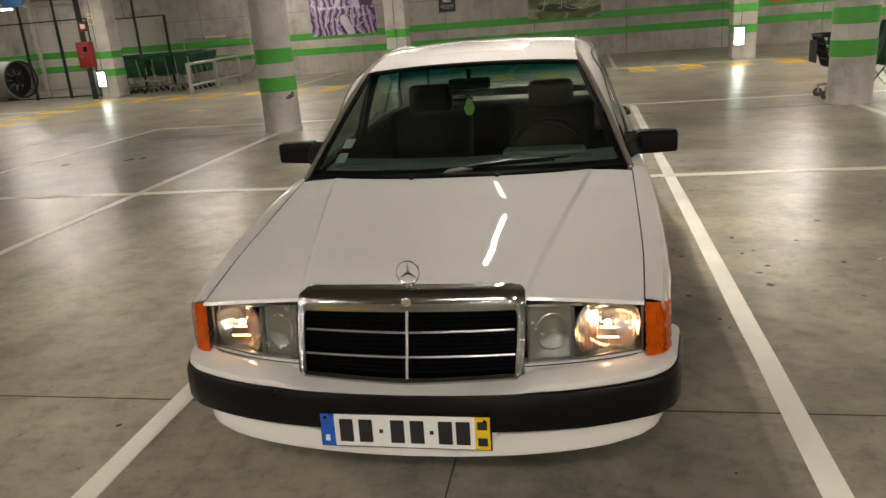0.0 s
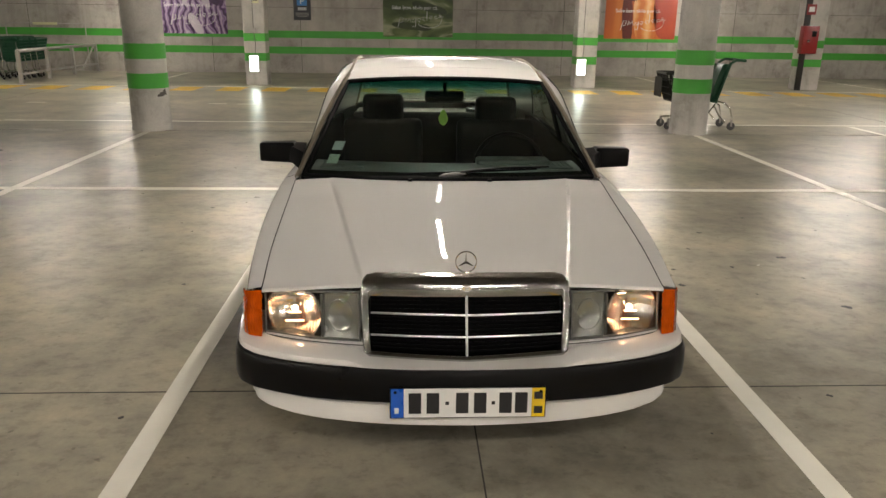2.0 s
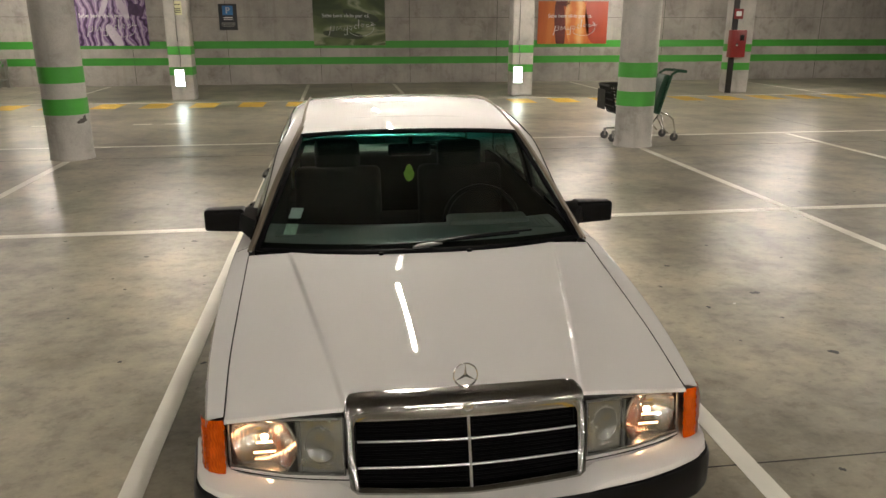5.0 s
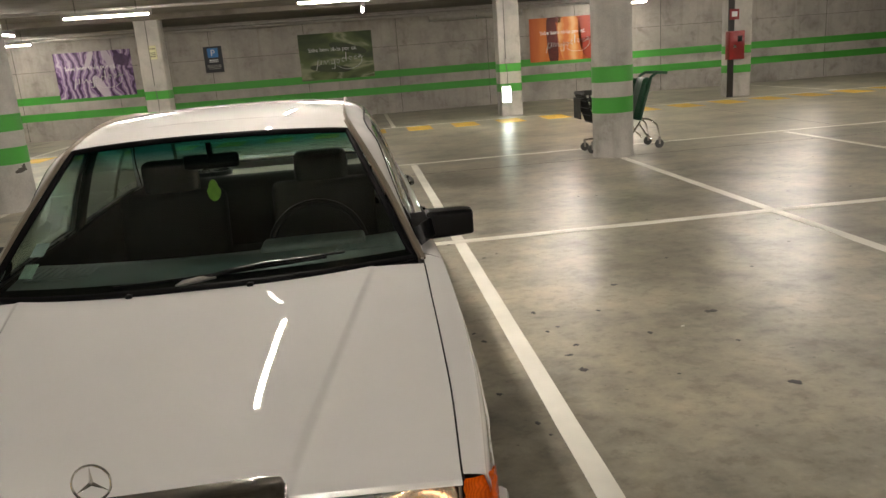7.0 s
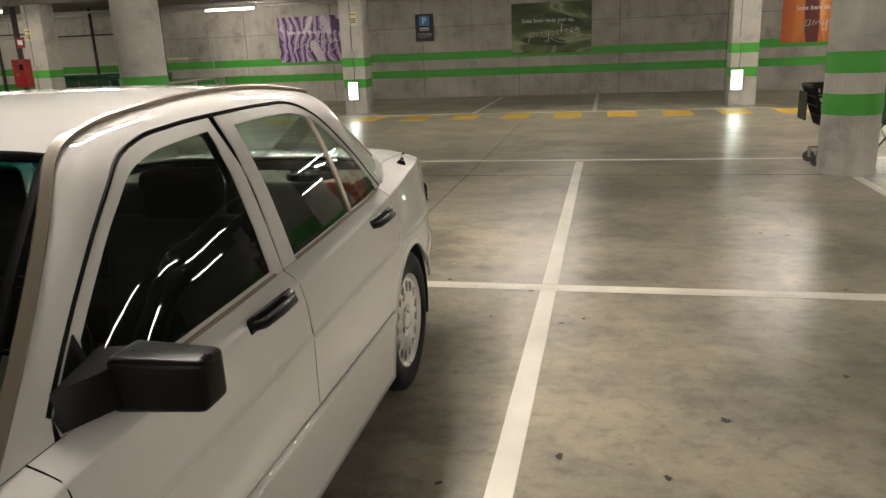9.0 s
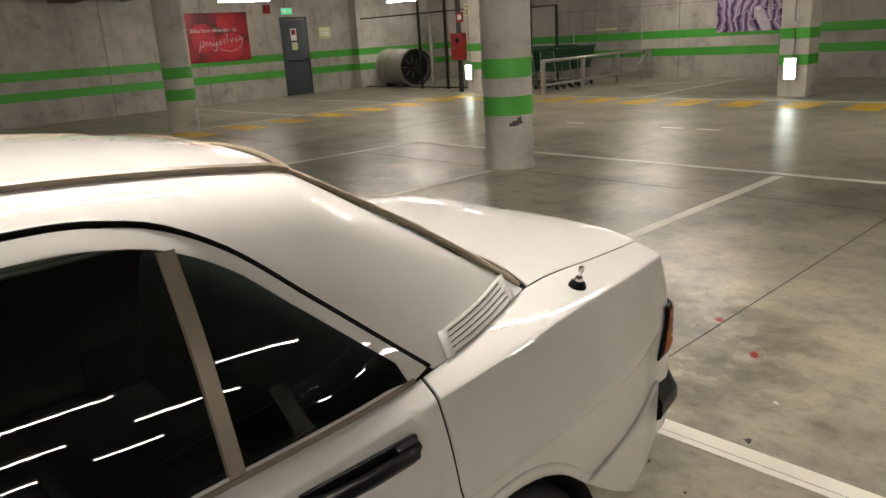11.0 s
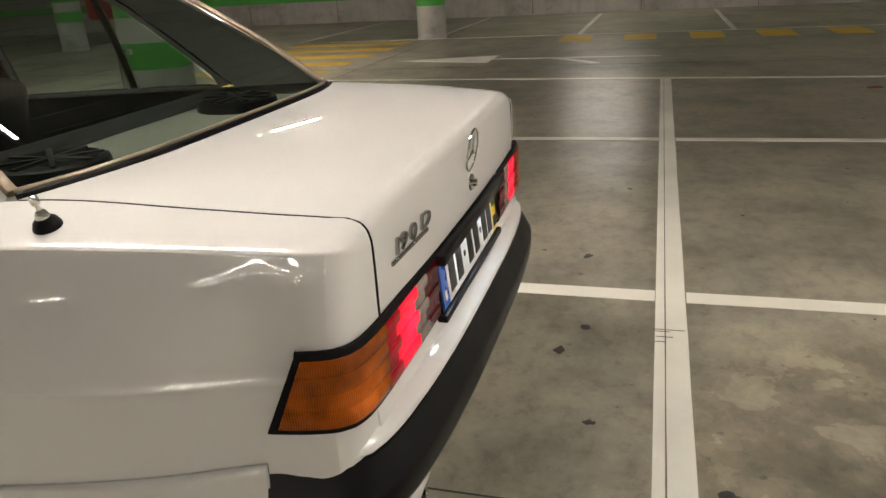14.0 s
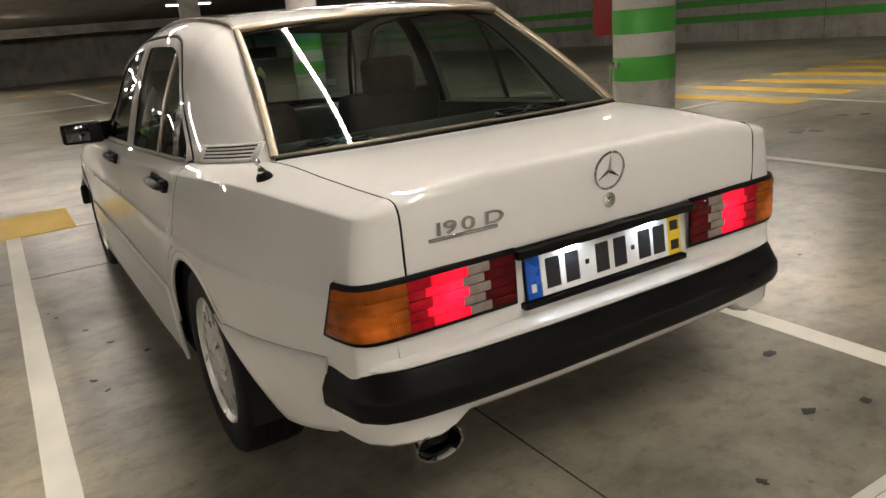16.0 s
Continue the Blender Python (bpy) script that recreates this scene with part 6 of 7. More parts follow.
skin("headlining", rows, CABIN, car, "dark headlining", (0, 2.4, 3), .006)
dash = [[Vector((x, 1.30 + a + .10 * (x / .70) ** 2, z)) for a, z in ((.0, .80), (.05, .838), (.16, .852), (.30, .856), (.38, .850), (.42, .820), (.44, .70), (.40, .52), (.30, .40))] for x in np.linspace(-.69, .69, 25)]
skin("dashboard", dash, DASH, car, "dark dashboard", (0, 1.4, .5), .01)
part("instrument_hood", box((.16, 1.60, .830), (.55, 1.74, .880), .022, 4), DASH, car, "instrument binnacle")
for x0, x1 in ((-.65, -.43), (.43, .65)):
    vent = part("dash_vent", box((x0, 1.52, .852), (x1, 1.68, .8585), .002), DASH, car, "dash top vent")
    for k in range(9):
        xs = x0 + .012 + k * (x1 - x0 - .024) / 8
        part("vent_rib", box((xs - .003, 1.525, .856), (xs + .003, 1.675, .862), .001), DASH, vent)
sw = part("steering_wheel", tube([(.36 + .19 * math.cos(a), 1.83 + .19 * math.sin(a) * .38, .80 + .19 * math.sin(a) * .92) for a in np.linspace(0, 2 * math.pi, 33)[:-1]], .014, 8, True), RUBBER, car, "dark steering wheel")
part("wheel_hub", box((.29, 1.80, .755), (.43, 1.84, .845), .02, 3), RUBBER, sw)
part("wheel_spoke", tube([(.18, 1.83, .80), (.54, 1.83, .80)], .013, 6), RUBBER, sw)


def seat(x):
    s = new("front_seat")
    s.parent = car
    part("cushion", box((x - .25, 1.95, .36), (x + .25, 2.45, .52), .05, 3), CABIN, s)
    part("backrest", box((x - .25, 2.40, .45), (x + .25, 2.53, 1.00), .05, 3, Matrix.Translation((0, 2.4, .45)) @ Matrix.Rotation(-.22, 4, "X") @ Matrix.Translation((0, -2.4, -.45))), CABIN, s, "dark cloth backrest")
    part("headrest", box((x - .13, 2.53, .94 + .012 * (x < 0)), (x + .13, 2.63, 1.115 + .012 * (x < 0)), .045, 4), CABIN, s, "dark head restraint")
    for d in (-.06, .06):
        part("headrest_post", tube([(x + d, 2.585, .96), (x + d, 2.60, 1.06)], .007, 6), CHROME, s)


seat(-.36)
seat(.36)
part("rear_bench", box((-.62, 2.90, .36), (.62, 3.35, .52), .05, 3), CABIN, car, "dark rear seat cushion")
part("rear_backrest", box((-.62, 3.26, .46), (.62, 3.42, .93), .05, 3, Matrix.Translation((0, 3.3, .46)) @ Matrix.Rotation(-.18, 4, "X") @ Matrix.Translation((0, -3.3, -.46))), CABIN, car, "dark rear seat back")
shelf = part("parcel_shelf", box((-.60, 3.36, .885), (.60, 3.80, .905), .006), surface("beige_parcel_shelf", (.20, .185, .155), .9, 0, .12, 10, 150, .3), car, "beige parcel shelf")
for s in (-1, 1):
    bm = lathe([(.0001, .012), (.03, .020), (.055, .018), (.085, .012), (.100, .030), (.112, .026), (.115, 0)], 28, "z", (s * .36, 3.60, .905))
    sp = part("speaker", bm, RUBBER, car, "round black loudspeaker on the parcel shelf")
    for k in range(4):
        a = k * math.pi / 4
        part("speaker_bar", box((-.1, -.006, .028), (.1, .006, .034), .001, 1, Matrix.Translation((s * .36, 3.60, .905)) @ Matrix.Rotation(a, 4, "Z")), RUBBER, sp)
im = part("inner_mirror", box((-.112, 1.80, 1.158), (.098, 1.835, 1.216), .022, 4), RUBBER, car, "dark inner mirror")
part("mirror_stem", tube([(-.005, 1.80, 1.20), (-.005, 1.79, 1.262)], .012, 8), RUBBER, im)
# air freshener on a thread, stickers at the screen's corner
bm = bmesh.new()
rim = [bm.verts.new((.026 * math.sin(a) * (1.0 if math.cos(a) < .3 else .75), 0, .042 * math.cos(a))) for a in np.linspace(0, 2 * math.pi, 21)[:-1]]
bm.faces.new(rim)
ex = bmesh.ops.extrude_face_region(bm, geom=bm.faces[:])
bmesh.ops.translate(bm, vec=(0, .006, 0), verts=[v for v in ex["geom"] if isinstance(v, bmesh.types.BMVert)])
bmesh.ops.translate(bm, vec=(-.012, 1.80, 1.075), verts=bm.verts)
af = part("air_freshener", bm, surface("leaf_green_card", (.22, .42, .05), .6, 0, .3, 60, 200), car, "green leaf-shaped air freshener")
part("thread", tube([(-.012, 1.803, 1.117), (-.008, 1.803, 1.155)], .001, 4), SEAL, af)
for f, du, cc in ((.30, .0, (.55, .66, .66)), (.19, .012, (.45, .60, .50))):
    i = int(f * 15)
    c = ws_rows[i][2] * (1 - du) + ws_rows[i][3] * du
    d = (ws_rows[i + 1][2] - ws_rows[i][2]).normalized()
    e = (ws_rows[i][4] - ws_rows[i][2]).normalized()
    bm = bmesh.new()
    nrm = Vector((0, .004, -.002))
    bm.faces.new([bm.verts.new(c + nrm + e * a + d * b) for a, b in ((.0, 0), (.058, 0), (.058, .058), (.0, .058))])
    part("screen_sticker", bm, surface("pale_sticker", cc, .5, 0, .2, 60, 220), car, "small pale windscreen sticker")

# wiper, jets, antenna, exhaust
wp = part("wiper", tube([(.03, 1.222, .886), (.10, 1.228, .897), (.22, 1.247, .906), (.48, 1.312, .902)], [.012, .013, .011, .007], 8, False, .6), RUBBER, car, "single black windscreen wiper arm")
part("wiper_blade", tube([(-.25, 1.226, .881), (.05, 1.220, .892), (.42, 1.290, .896)], .005, 6), RUBBER, wp)
part("wiper_hub", tube([(-.055, 1.214, .870), (-.03, 1.215, .878), (.02, 1.217, .884), (.07, 1.222, .886)], [.006, .013, .014, .008], 10, False, .7), STEEL, wp, "grey wiper gear cover")
for x in (-.185, .175):
    hp = hood_point(x / .72, .955)
    j = part("washer_jet", box(hp + Vector((-.010, -.012, -.002)), hp + Vector((.010, .014, .010)), .003), SEAL, car, "small black washer jet")
    part("jet_nozzle", lathe([(.0001, .013), (.004, .012), (.005, .008)], 8, "z", tuple(hp)), CHROME, j)
ap = clip_profile(3.895, .5, 9, 40)
ac = min(ap, key=lambda p: abs(p.x - .69))
lean = Matrix.Translation((ac.x, ac.y - .008, ac.z)) @ Matrix.Rotation(radians(16), 4, "Y") @ Matrix.Diagonal((.95, .95, .86, 1))
foot = lathe([(.0235, -.006), (.023, .004), (.019, .014), (.012, .021), (.0001, .022)], 18, "z")
bmesh.ops.transform(foot, matrix=lean, verts=foot.verts)
an = part("antenna_base", foot, SEAL, car, "black antenna base")
mast = lathe([(.011, .016), (.0115, .024), (.0085, .032), (.0045, .036), (.004, .046), (.0075, .048), (.0075, .060), (.005, .064), (.0001, .065)], 14, "z")
bmesh.ops.transform(mast, matrix=lean, verts=mast.verts)
part("antenna_mast", mast, CHROME, an, "stubby chrome antenna mast")
bm = bmesh.new()
n = 26
prof = [(.0, .048), (.10, .053), (.118, .056), (.121, .053), (.117, .049), (.05, .043)]
rings = [[bm.verts.new((.505 + h * .25 + r * 1.15 * math.cos(a), 4.266 + h, .337 + r * .72 * math.sin(a))) for a in np.linspace(0, 2 * math.pi, n + 1)[:-1]] for h, r in prof]
for a, b in zip(rings, rings[1:]):
    for k in range(n):
        bm.faces.new((a[k], a[(k + 1) % n], b[(k + 1) % n], b[k]))
et = part("exhaust_tip", bm, CHROME, car, "chrome oval exhaust tip")
# black block stands for the shade inside the open pipe
part("exhaust_bore_shade", box((.490, 4.30, .313), (.574, 4.352, .361), .016, 3), SEAL, et)
part("exhaust_pipe", tube([(.48, 3.9, .27), (.505, 4.2, .315), (.515, 4.29, .322)], .028, 12), DULL, et)


# ---------------------------------------------------------------- posters and signs
def poster_print(name, stops, scale, kind, stretch=(1, 1, 1), distortion=3.0):
    m, nt, p = nodes_of(name)
    vec = coords(nt, stretch)
    if kind == "wave":
        base = noise_tex(nt, vec, scale * 0.35, 3, 0.5, 1.2)
        w = nt.nodes.new("ShaderNodeTexWave")
        w.inputs["Scale"].default_value = scale
        w.inputs["Distortion"].default_value = distortion
        w.inputs["Detail"].default_value = 2
        w.inputs["Detail Scale"].default_value = 1.2
        nt.links.new(vec, w.inputs["Vector"])
        src = mix(nt, w.outputs[0], base, 0.25)
    elif kind == "cell":
        v = nt.nodes.new("ShaderNodeTexVoronoi")
        v.inputs["Scale"].default_value = scale
        nt.links.new(vec, v.inputs["Vector"])
        src = mix(nt, v.outputs["Distance"], noise_tex(nt, vec, scale * 4, 4), 0.25)
    else:
        src = noise_tex(nt, vec, scale, 4, 0.5, distortion)
    nt.links.new(ramp(nt, src, stops), p.inputs["Base Color"])
    p.inputs["Roughness"].default_value = 0.5
    return m


PURPLE = poster_print("purple_leaf_print", [(0.18, (.045, .016, .07)), (0.36, (.17, .08, .24)), (0.50, (.42, .33, .48)), (0.62, (.13, .055, .19)), (0.78, (.34, .24, .40)), (0.92, (.60, .54, .62))], 1.5, "wave", (1, 1, 1.1), 9.0)
LEAF = poster_print("green_field_print", [(0.25, (.014, .024, .010)), (0.42, (.040, .065, .018)), (0.52, (.10, .14, .045)), (0.56, (.33, .36, .22)), (0.60, (.08, .12, .035)), (0.75, (.20, .24, .10))], 0.75, "noise", (0.55, 1, 1.9), 1.0)
CARROT = poster_print("orange_root_print", [(0.25, (.16, .02, .008)), (0.42, (.48, .09, .018)), (0.6, (.64, .20, .04)), (0.85, (.74, .36, .12))], 0.9, "noise", (1.6, 1, 0.3), 0.4)
BERRY = poster_print("red_berry_print", [(0.05, (.42, .02, .03)), (0.35, (.33, .012, .022)), (0.6, (.14, .006, .012)), (0.9, (.05, .004, .006))], 1.5, "cell", (1, 1, 1))
HERB = poster_print("dark_leaf_print", [(0.25, (.008, .03, .008)), (0.5, (.03, .10, .03)), (0.75, (.10, .22, .08))], 4.5, "noise", (1, 1, 1), 2)


def poster(label, m, w, h, print_, words=True, blobs=()):
    """Built flat in its own plane: x across, z up, facing -y, then set by m."""
    t = thing("poster", label, "poster", "advertising posters on the walls")
    board = part("board", box((-w / 2, -.008, -h / 2), (w / 2, .006, h / 2), .002), print_, t)
    for (cx, cz, rx, rz, lean, material) in blobs:
        bm = bmesh.new()
        rim = []
        for k in range(28):
            a = 2 * math.pi * k / 28
            q = Vector((rx * math.copysign(abs(math.cos(a)) ** .8, math.cos(a)), 0, rz * math.copysign(abs(math.sin(a)) ** .8, math.sin(a))))
            q.rotate(Euler((0, lean, 0)))
            rim.append(bm.verts.new((min(max(cx + q.x, -w / 2), w / 2), -.0095, min(max(cz + q.z, -h / 2), h / 2))))
        bm.faces.new(rim)
        part("print_shape", bm, material, t)
    if words:
        run = -.80
        for word in ("Sabe", "bem", "tê-lo", "por", "cá."):
            ob = text_part("slogan_word", word, .155, SIGN_WHITE, t, Matrix.Rotation(math.pi / 2, 4, "X"), .001, "white printed word")
            xs = [v.co.x for v in ob.data.vertices]
            ob.data.transform(Matrix.Translation((run - min(xs), -.0115, .15)))
            run += max(xs) - min(xs) + .055
        for pts in ([(-.62, -.26), (-.55, .02), (-.45, .03), (-.47, -.10), (-.55, -.12)], [(-.40, -.10), (-.37, .02), (-.33, -.09), (-.26, .01), (-.22, -.10)], [(-.14, -.02), (-.18, -.10), (-.08, -.08), (-.06, .02), (-.08, -.24), (-.18, -.22)], [(-.02, -.04), (.04, -.10), (.08, .0), (.0, .01)],
                    [(.20, -.06), (.14, -.02), (.18, .06), (.26, .02), (.28, .22), (.27, -.04)], [(.34, .04), (.40, -.02), (.44, .07), (.36, .08)], [(.58, .08), (.50, .06), (.52, -.01), (.60, .02)], [(.62, .04), (.72, .10), (.66, .14), (.64, .03), (.78, .06)]):
            part("brush_mark", tube([(x, -.0135, z - .12) for x, z in pts], .027, 6, False, .35), SIGN_WHITE, t, "white brush mark")
        part("brush_mark", tube([(.05 + .40 * math.cos(a) + .28, -.010, -.13 + .26 * math.sin(a)) for a in np.linspace(-2.6, .5, 14)], .018, 5, False, .3), SIGN_WHITE, t, "white curved brush mark")
    t.matrix_basis = m
    return t


north = lambda x, z: pose(x, YN - .012, z)
west = lambda y, z: pose(XW + .012, y, z, 0, 0, 90)
STALK = poster_print("pale_stalk_print", [(0.3, (.44, .38, .47)), (0.7, (.66, .61, .66))], 1.5, "noise", (1, 1, .4), .6)
PLUM = poster_print("plum_shadow_print", [(0.3, (.03, .012, .045)), (0.7, (.09, .04, .12))], 2, "noise")
poster("purple printed poster of cut red cabbage on the concrete wall", north(-6.77, 1.77), 2.12, 1.27, PURPLE, True, ((.12, -.36, .13, .36, -.5, STALK), (.42, .40, .10, .34, -.35, STALK), (-.10, .42, .07, .26, .5, STALK), (.78, .36, .22, .16, .3, PLUM)))
DKLEAF = poster_print("deep_leaf_print", [(0.3, (.012, .02, .008)), (0.7, (.045, .07, .02))], 1.5, "noise", (.4, 1, 1.5), 1)
poster("green printed poster of leafy crops on the concrete wall", north(.09, 1.78), 2.14, 1.32, LEAF, True, ((.35, .2, .55, .12, .25, DKLEAF), (-.2, -.35, .6, .1, .1, DKLEAF)))
REDROOT = poster_print("red_root_print", [(0.2, (.24, .02, .012)), (0.8, (.42, .07, .02))], 1.4, "noise", (1, 1, .4), .5)
LIGHTCARROT = poster_print("bright_root_print", [(0.2, (.58, .16, .03)), (0.6, (.70, .30, .08)), (0.9, (.76, .45, .2))], 1.2, "wave", (.6, 1, 2.5), 1.5)
DARKGAP = poster_print("dark_gap_print", [(0.2, (.06, .008, .006)), (0.8, (.16, .022, .012))], 2, "noise")
poster("orange printed poster of carrots on the concrete wall", north(7.01, 1.78), 2.24, 1.27, CARROT, True, ((-.42, -.05, .17, .80, -.06, DARKGAP), (.86, .1, .46, .80, -.1, REDROOT), (.13, -.02, .36, .84, -.12, LIGHTCARROT), (-.28, .60, .16, .12, .2, DARKGAP)))
REDBERRY = poster_print("bright_berry_print", [(0.1, (.55, .03, .045)), (0.6, (.42, .018, .03)), (0.9, (.2, .008, .015))], 3, "cell")
poster("red printed poster of berries on the concrete wall", west(12.82, 1.82), 1.92, 1.32, BERRY, True, ((-.45, .0, .34, .38, 0, REDBERRY), (.38, -.25, .40, .36, 0, REDBERRY), (.3, .42, .3, .2, 0, REDBERRY)))
poster("dark green printed poster of herbs on the concrete wall", west(5.45, 1.78), 2.1, 1.3, HERB)
poster("dark green printed poster of herbs on the concrete wall", north(19.1, 1.87), 2.1, 1.32, HERB)

ps = thing("parking_sign", "dark wall sign with a blue letter panel", "sign", "", (-3.43, YN - .012, 1.57))
part("sign_board", box((-.26, -.012, 0), (.26, .004, .73), .006), SIGN_DARK, ps)
part("letter_panel", box((-.15, -.018, .42), (.15, -.010, .68), .004), SIGN_BLUE, ps, "blue panel")
text_part("letter", "P", .26, SIGN_WHITE, ps, Matrix.Translation((0, -.021, .46)) @ Matrix.Rotation(math.pi / 2, 4, "X"), .002, "white letter", 0, "CENTER")
for zz, ww, hh in ((.335, .13, .028), (.29, .13, .02), (.20, .2, .012), (.17, .2, .012), (.14, .2, .012), (.10, .16, .012)):
    part("print_bar", box((-ww, -.015, zz), (ww, -.010, zz + hh), .001), SIGN_WHITE if hh > .015 else STEEL, ps)

for cx, cy in ((-3.93, 16.862), (-12.35, 16.862)):
    n_ = thing("notice_plate", "small cream notice plate on a column", "notice", "notices", (cx, cy, 1.95))
    part("notice_board", box((-.085, -.008, 0), (.085, .002, .30), .003), CREAM, n_)
    for zz in (.05, .09, .13, .22):
        part("print_bar", box((-.06, -.011, zz), (.06, -.006, zz + .018), .001), SIGN_DARK, n_)

# ---------------------------------------------------------------- service door and its signs
d1 = tagged(new("door_1"), "slate blue steel service door, shut", "door", "", "structure")
d1.matrix_basis = west(15.33, 0)
part("door_leaf", box((-.40, -.035, .01), (.40, .0, 2.22), .006), DOORPAINT, d1)
part("door_frame", box((-.47, -.02, 0), (-.405, .01, 2.30), .005), DOORPAINT, d1)
part("door_frame", box((.405, -.02, 0), (.47, .01, 2.30), .005), DOORPAINT, d1)
part("door_frame", box((-.404, -.02, 2.23), (.404, .01, 2.30), .005), DOORPAINT, d1)
part("push_bar", tube([(-.33, -.085, 1.03), (.33, -.085, 1.03)], .02, 8), BLACK_METAL, d1)
for s in (-.3, .3):
    part("bar_bracket", box((s - .03, -.09, .99), (s + .03, -.03, 1.08), .006), BLACK_METAL, d1)
part("door_sign", box((-.16, -.040, 1.62), (.04, -.034, 1.96), .002), SIGN_WHITE, d1)
part("door_sign", box((-.15, -.042, 1.34), (.05, -.034, 1.56), .002), CREAM, d1)
part("print_bar", box((-.13, -.044, 1.78), (.01, -.039, 1.93), .001), RED_PAINT, d1)
ex = thing("exit_sign", "green lit emergency exit sign above the door", "sign", "", (0, 0, 0))
ex.matrix_basis = west(15.1, 2.36)
part("sign_box", box((-.2, -.06, 0), (.2, 0, .2), .008), STEEL, ex)
part("sign_face", box((-.185, -.064, .015), (.185, -.055, .185), .004), SIGN_GREEN, ex)
part("pictogram", box((-.12, -.067, .06), (-.02, -.062, .14), .002), SIGN_WHITE, ex)
part("pictogram", box((.03, -.067, .08), (.13, -.062, .11), .002), SIGN_WHITE, ex)
al = thing("alarm_sounder", "small red alarm box high on the wall", "alarm")
al.matrix_basis = west(14.45, 2.42)
part("alarm_body", box((-.11, -.07, 0), (.11, 0, .24), .02, 3), RED_PAINT, al)
part("alarm_cable", tube([(0, -.01, .23), (0, -.01, .5)], .012, 6), CABLE, al)
no = thing("notice_board", "small cream notice on the concrete wall", "notice", "notices")
no.matrix_basis = west(16.43, 1.64)
part("notice_sheet", box((-.22, -.008, 0), (.22, .003, .33), .003), CREAM, no)
for zz in (.08, .15, .24):
    part("print_bar", box((-.16, -.011, zz), (.16, -.006, zz + .03), .001), SIGN_WHITE, no)

# ---------------------------------------------------------------- big axial fan left on the floor
fan = thing("axial_fan", "big grey steel axial fan casing lying on the floor", "fan", "", (-16.55, 18.35, 0))
fan.rotation_euler = (0, 0, radians(-14))
R = .56
part("casing", lathe([(R, -1.25), (R + .03, -1.25), (R + .03, -1.18), (R, -1.17), (R, -.62), (R + .012, -.60), (R + .012, -.5), (R, -.48), (R, .0), (R - .02, .02), (R - .02, .52), (R, .54), (R + .03, .55), (R + .03, .62), (R - .01, .62), (R - .01, -1.25)], 48, "x", (0, 0, R + .04)), STEEL, fan, "dull steel drum")
part("guard_ring", tube([(.60, (R - .03) * math.cos(a), R + .04 + (R - .03) * math.sin(a)) for a in np.linspace(0, 2 * math.pi, 41)[:-1]], .03, 8, True), BLACK_METAL, fan)
part("fan_back", lathe([(.0001, .30), (R - .02, .30)], 40, "x", (0, 0, R + .04)), BLACK_METAL, fan)
part("hub", lathe([(.0001, .56), (.12, .56), (.15, .52), (.15, .3)], 24, "x", (0, 0, R + .04)), BLACK_METAL, fan)
for k in range(8):
    a = k * math.pi / 4
    m = Matrix.Translation((.45, 0, R + .04)) @ Matrix.Rotation(a, 4, "X") @ Matrix.Rotation(.6, 4, "Z")
    part("blade", box((-.07, .14, -.006), (.07, .50, .006), .004, 1, m), STEEL, fan)
for k in range(6):
    a = k * math.pi / 3 + .2
    part("stay", tube([(.58, .1 * math.cos(a), R + .04 + .1 * math.sin(a)), (.58, .54 * math.cos(a), R + .04 + .54 * math.sin(a))], .014, 6), BLACK_METAL, fan)
for xx in (-.9, .3):
    part("cradle", box((xx - .05, -.35, 0), (xx + .05, .35, .10), .01), BLACK_METAL, fan)

# ---------------------------------------------------------------- open steel cage frame by the fan
cg = thing("cage_frame", "thin black steel frame of an open store cage", "frame")
for x, y, h in ((-15.07, 17.6, 2.18), (-13.96, 17.6, 2.18), (-12.9, 17.5, 2.12), (-12.35, 20.6, 2.16), (-13.5, 20.8, CEILING)):
    part("cage_post", box((x - .03, y - .03, 0), (x + .03, y + .03, h)), BLACK_METAL, cg)
for x in (-15.07, -13.96):
    part("cage_post", box((x - .025, 17.575, 2.18), (x + .025, 17.625, CEILING)), BLACK_METAL, cg)
part("cage_bar", tube([(-17.8, 17.6, 2.15), (-12.9, 17.6, 2.15)], .02, 6), BLACK_METAL, cg)
part("cage_bar", tube([(-12.35, 20.6, 2.15), (-15.4, 20.6, 2.15)], .022, 6), BLACK_METAL, cg)
part("cage_bar", tube([(-12.6, 20.75, .80), (-15.4, 20.75, .80)], .03, 6), BLACK_METAL, cg)
part("cage_bar", tube([(-17.8, 17.6, .05), (-12.9, 17.6, .05)], .02, 6), BLACK_METAL, cg)
part("cage_pipe", tube([(-14.9, 17.9, 0), (-14.9, 17.9, CEILING)], .055, 10), STEEL, cg, "bright upright pipe")
bs = thing("hanging_sign", "small blue hanging sign under the ceiling", "sign", "", (-14.3, 16.5, 2.55))
part("sign_board", box((-.3, -.015, 0), (.3, .015, .28), .005), SIGN_BLUE, bs)
for s in (-.2, .2):
    part("sign_rod", tube([(s, 0, .27), (s, 0, .4)], .006, 5), BLACK_METAL, bs)

# ---------------------------------------------------------------- trolley park with its rails
rl = thing("trolley_rail", "grey galvanised steel rail of the trolley park", "rail", "trolley park rails")
pts = [(-9.55, 16.45), (-9.68, 18.2), (-9.72, 19.8), (-9.66, 21.3)]
for x, y in pts:
    part("rail_post", box((x - .04, y - .04, 0), (x + .04, y + .04, .80)), STEEL, rl)
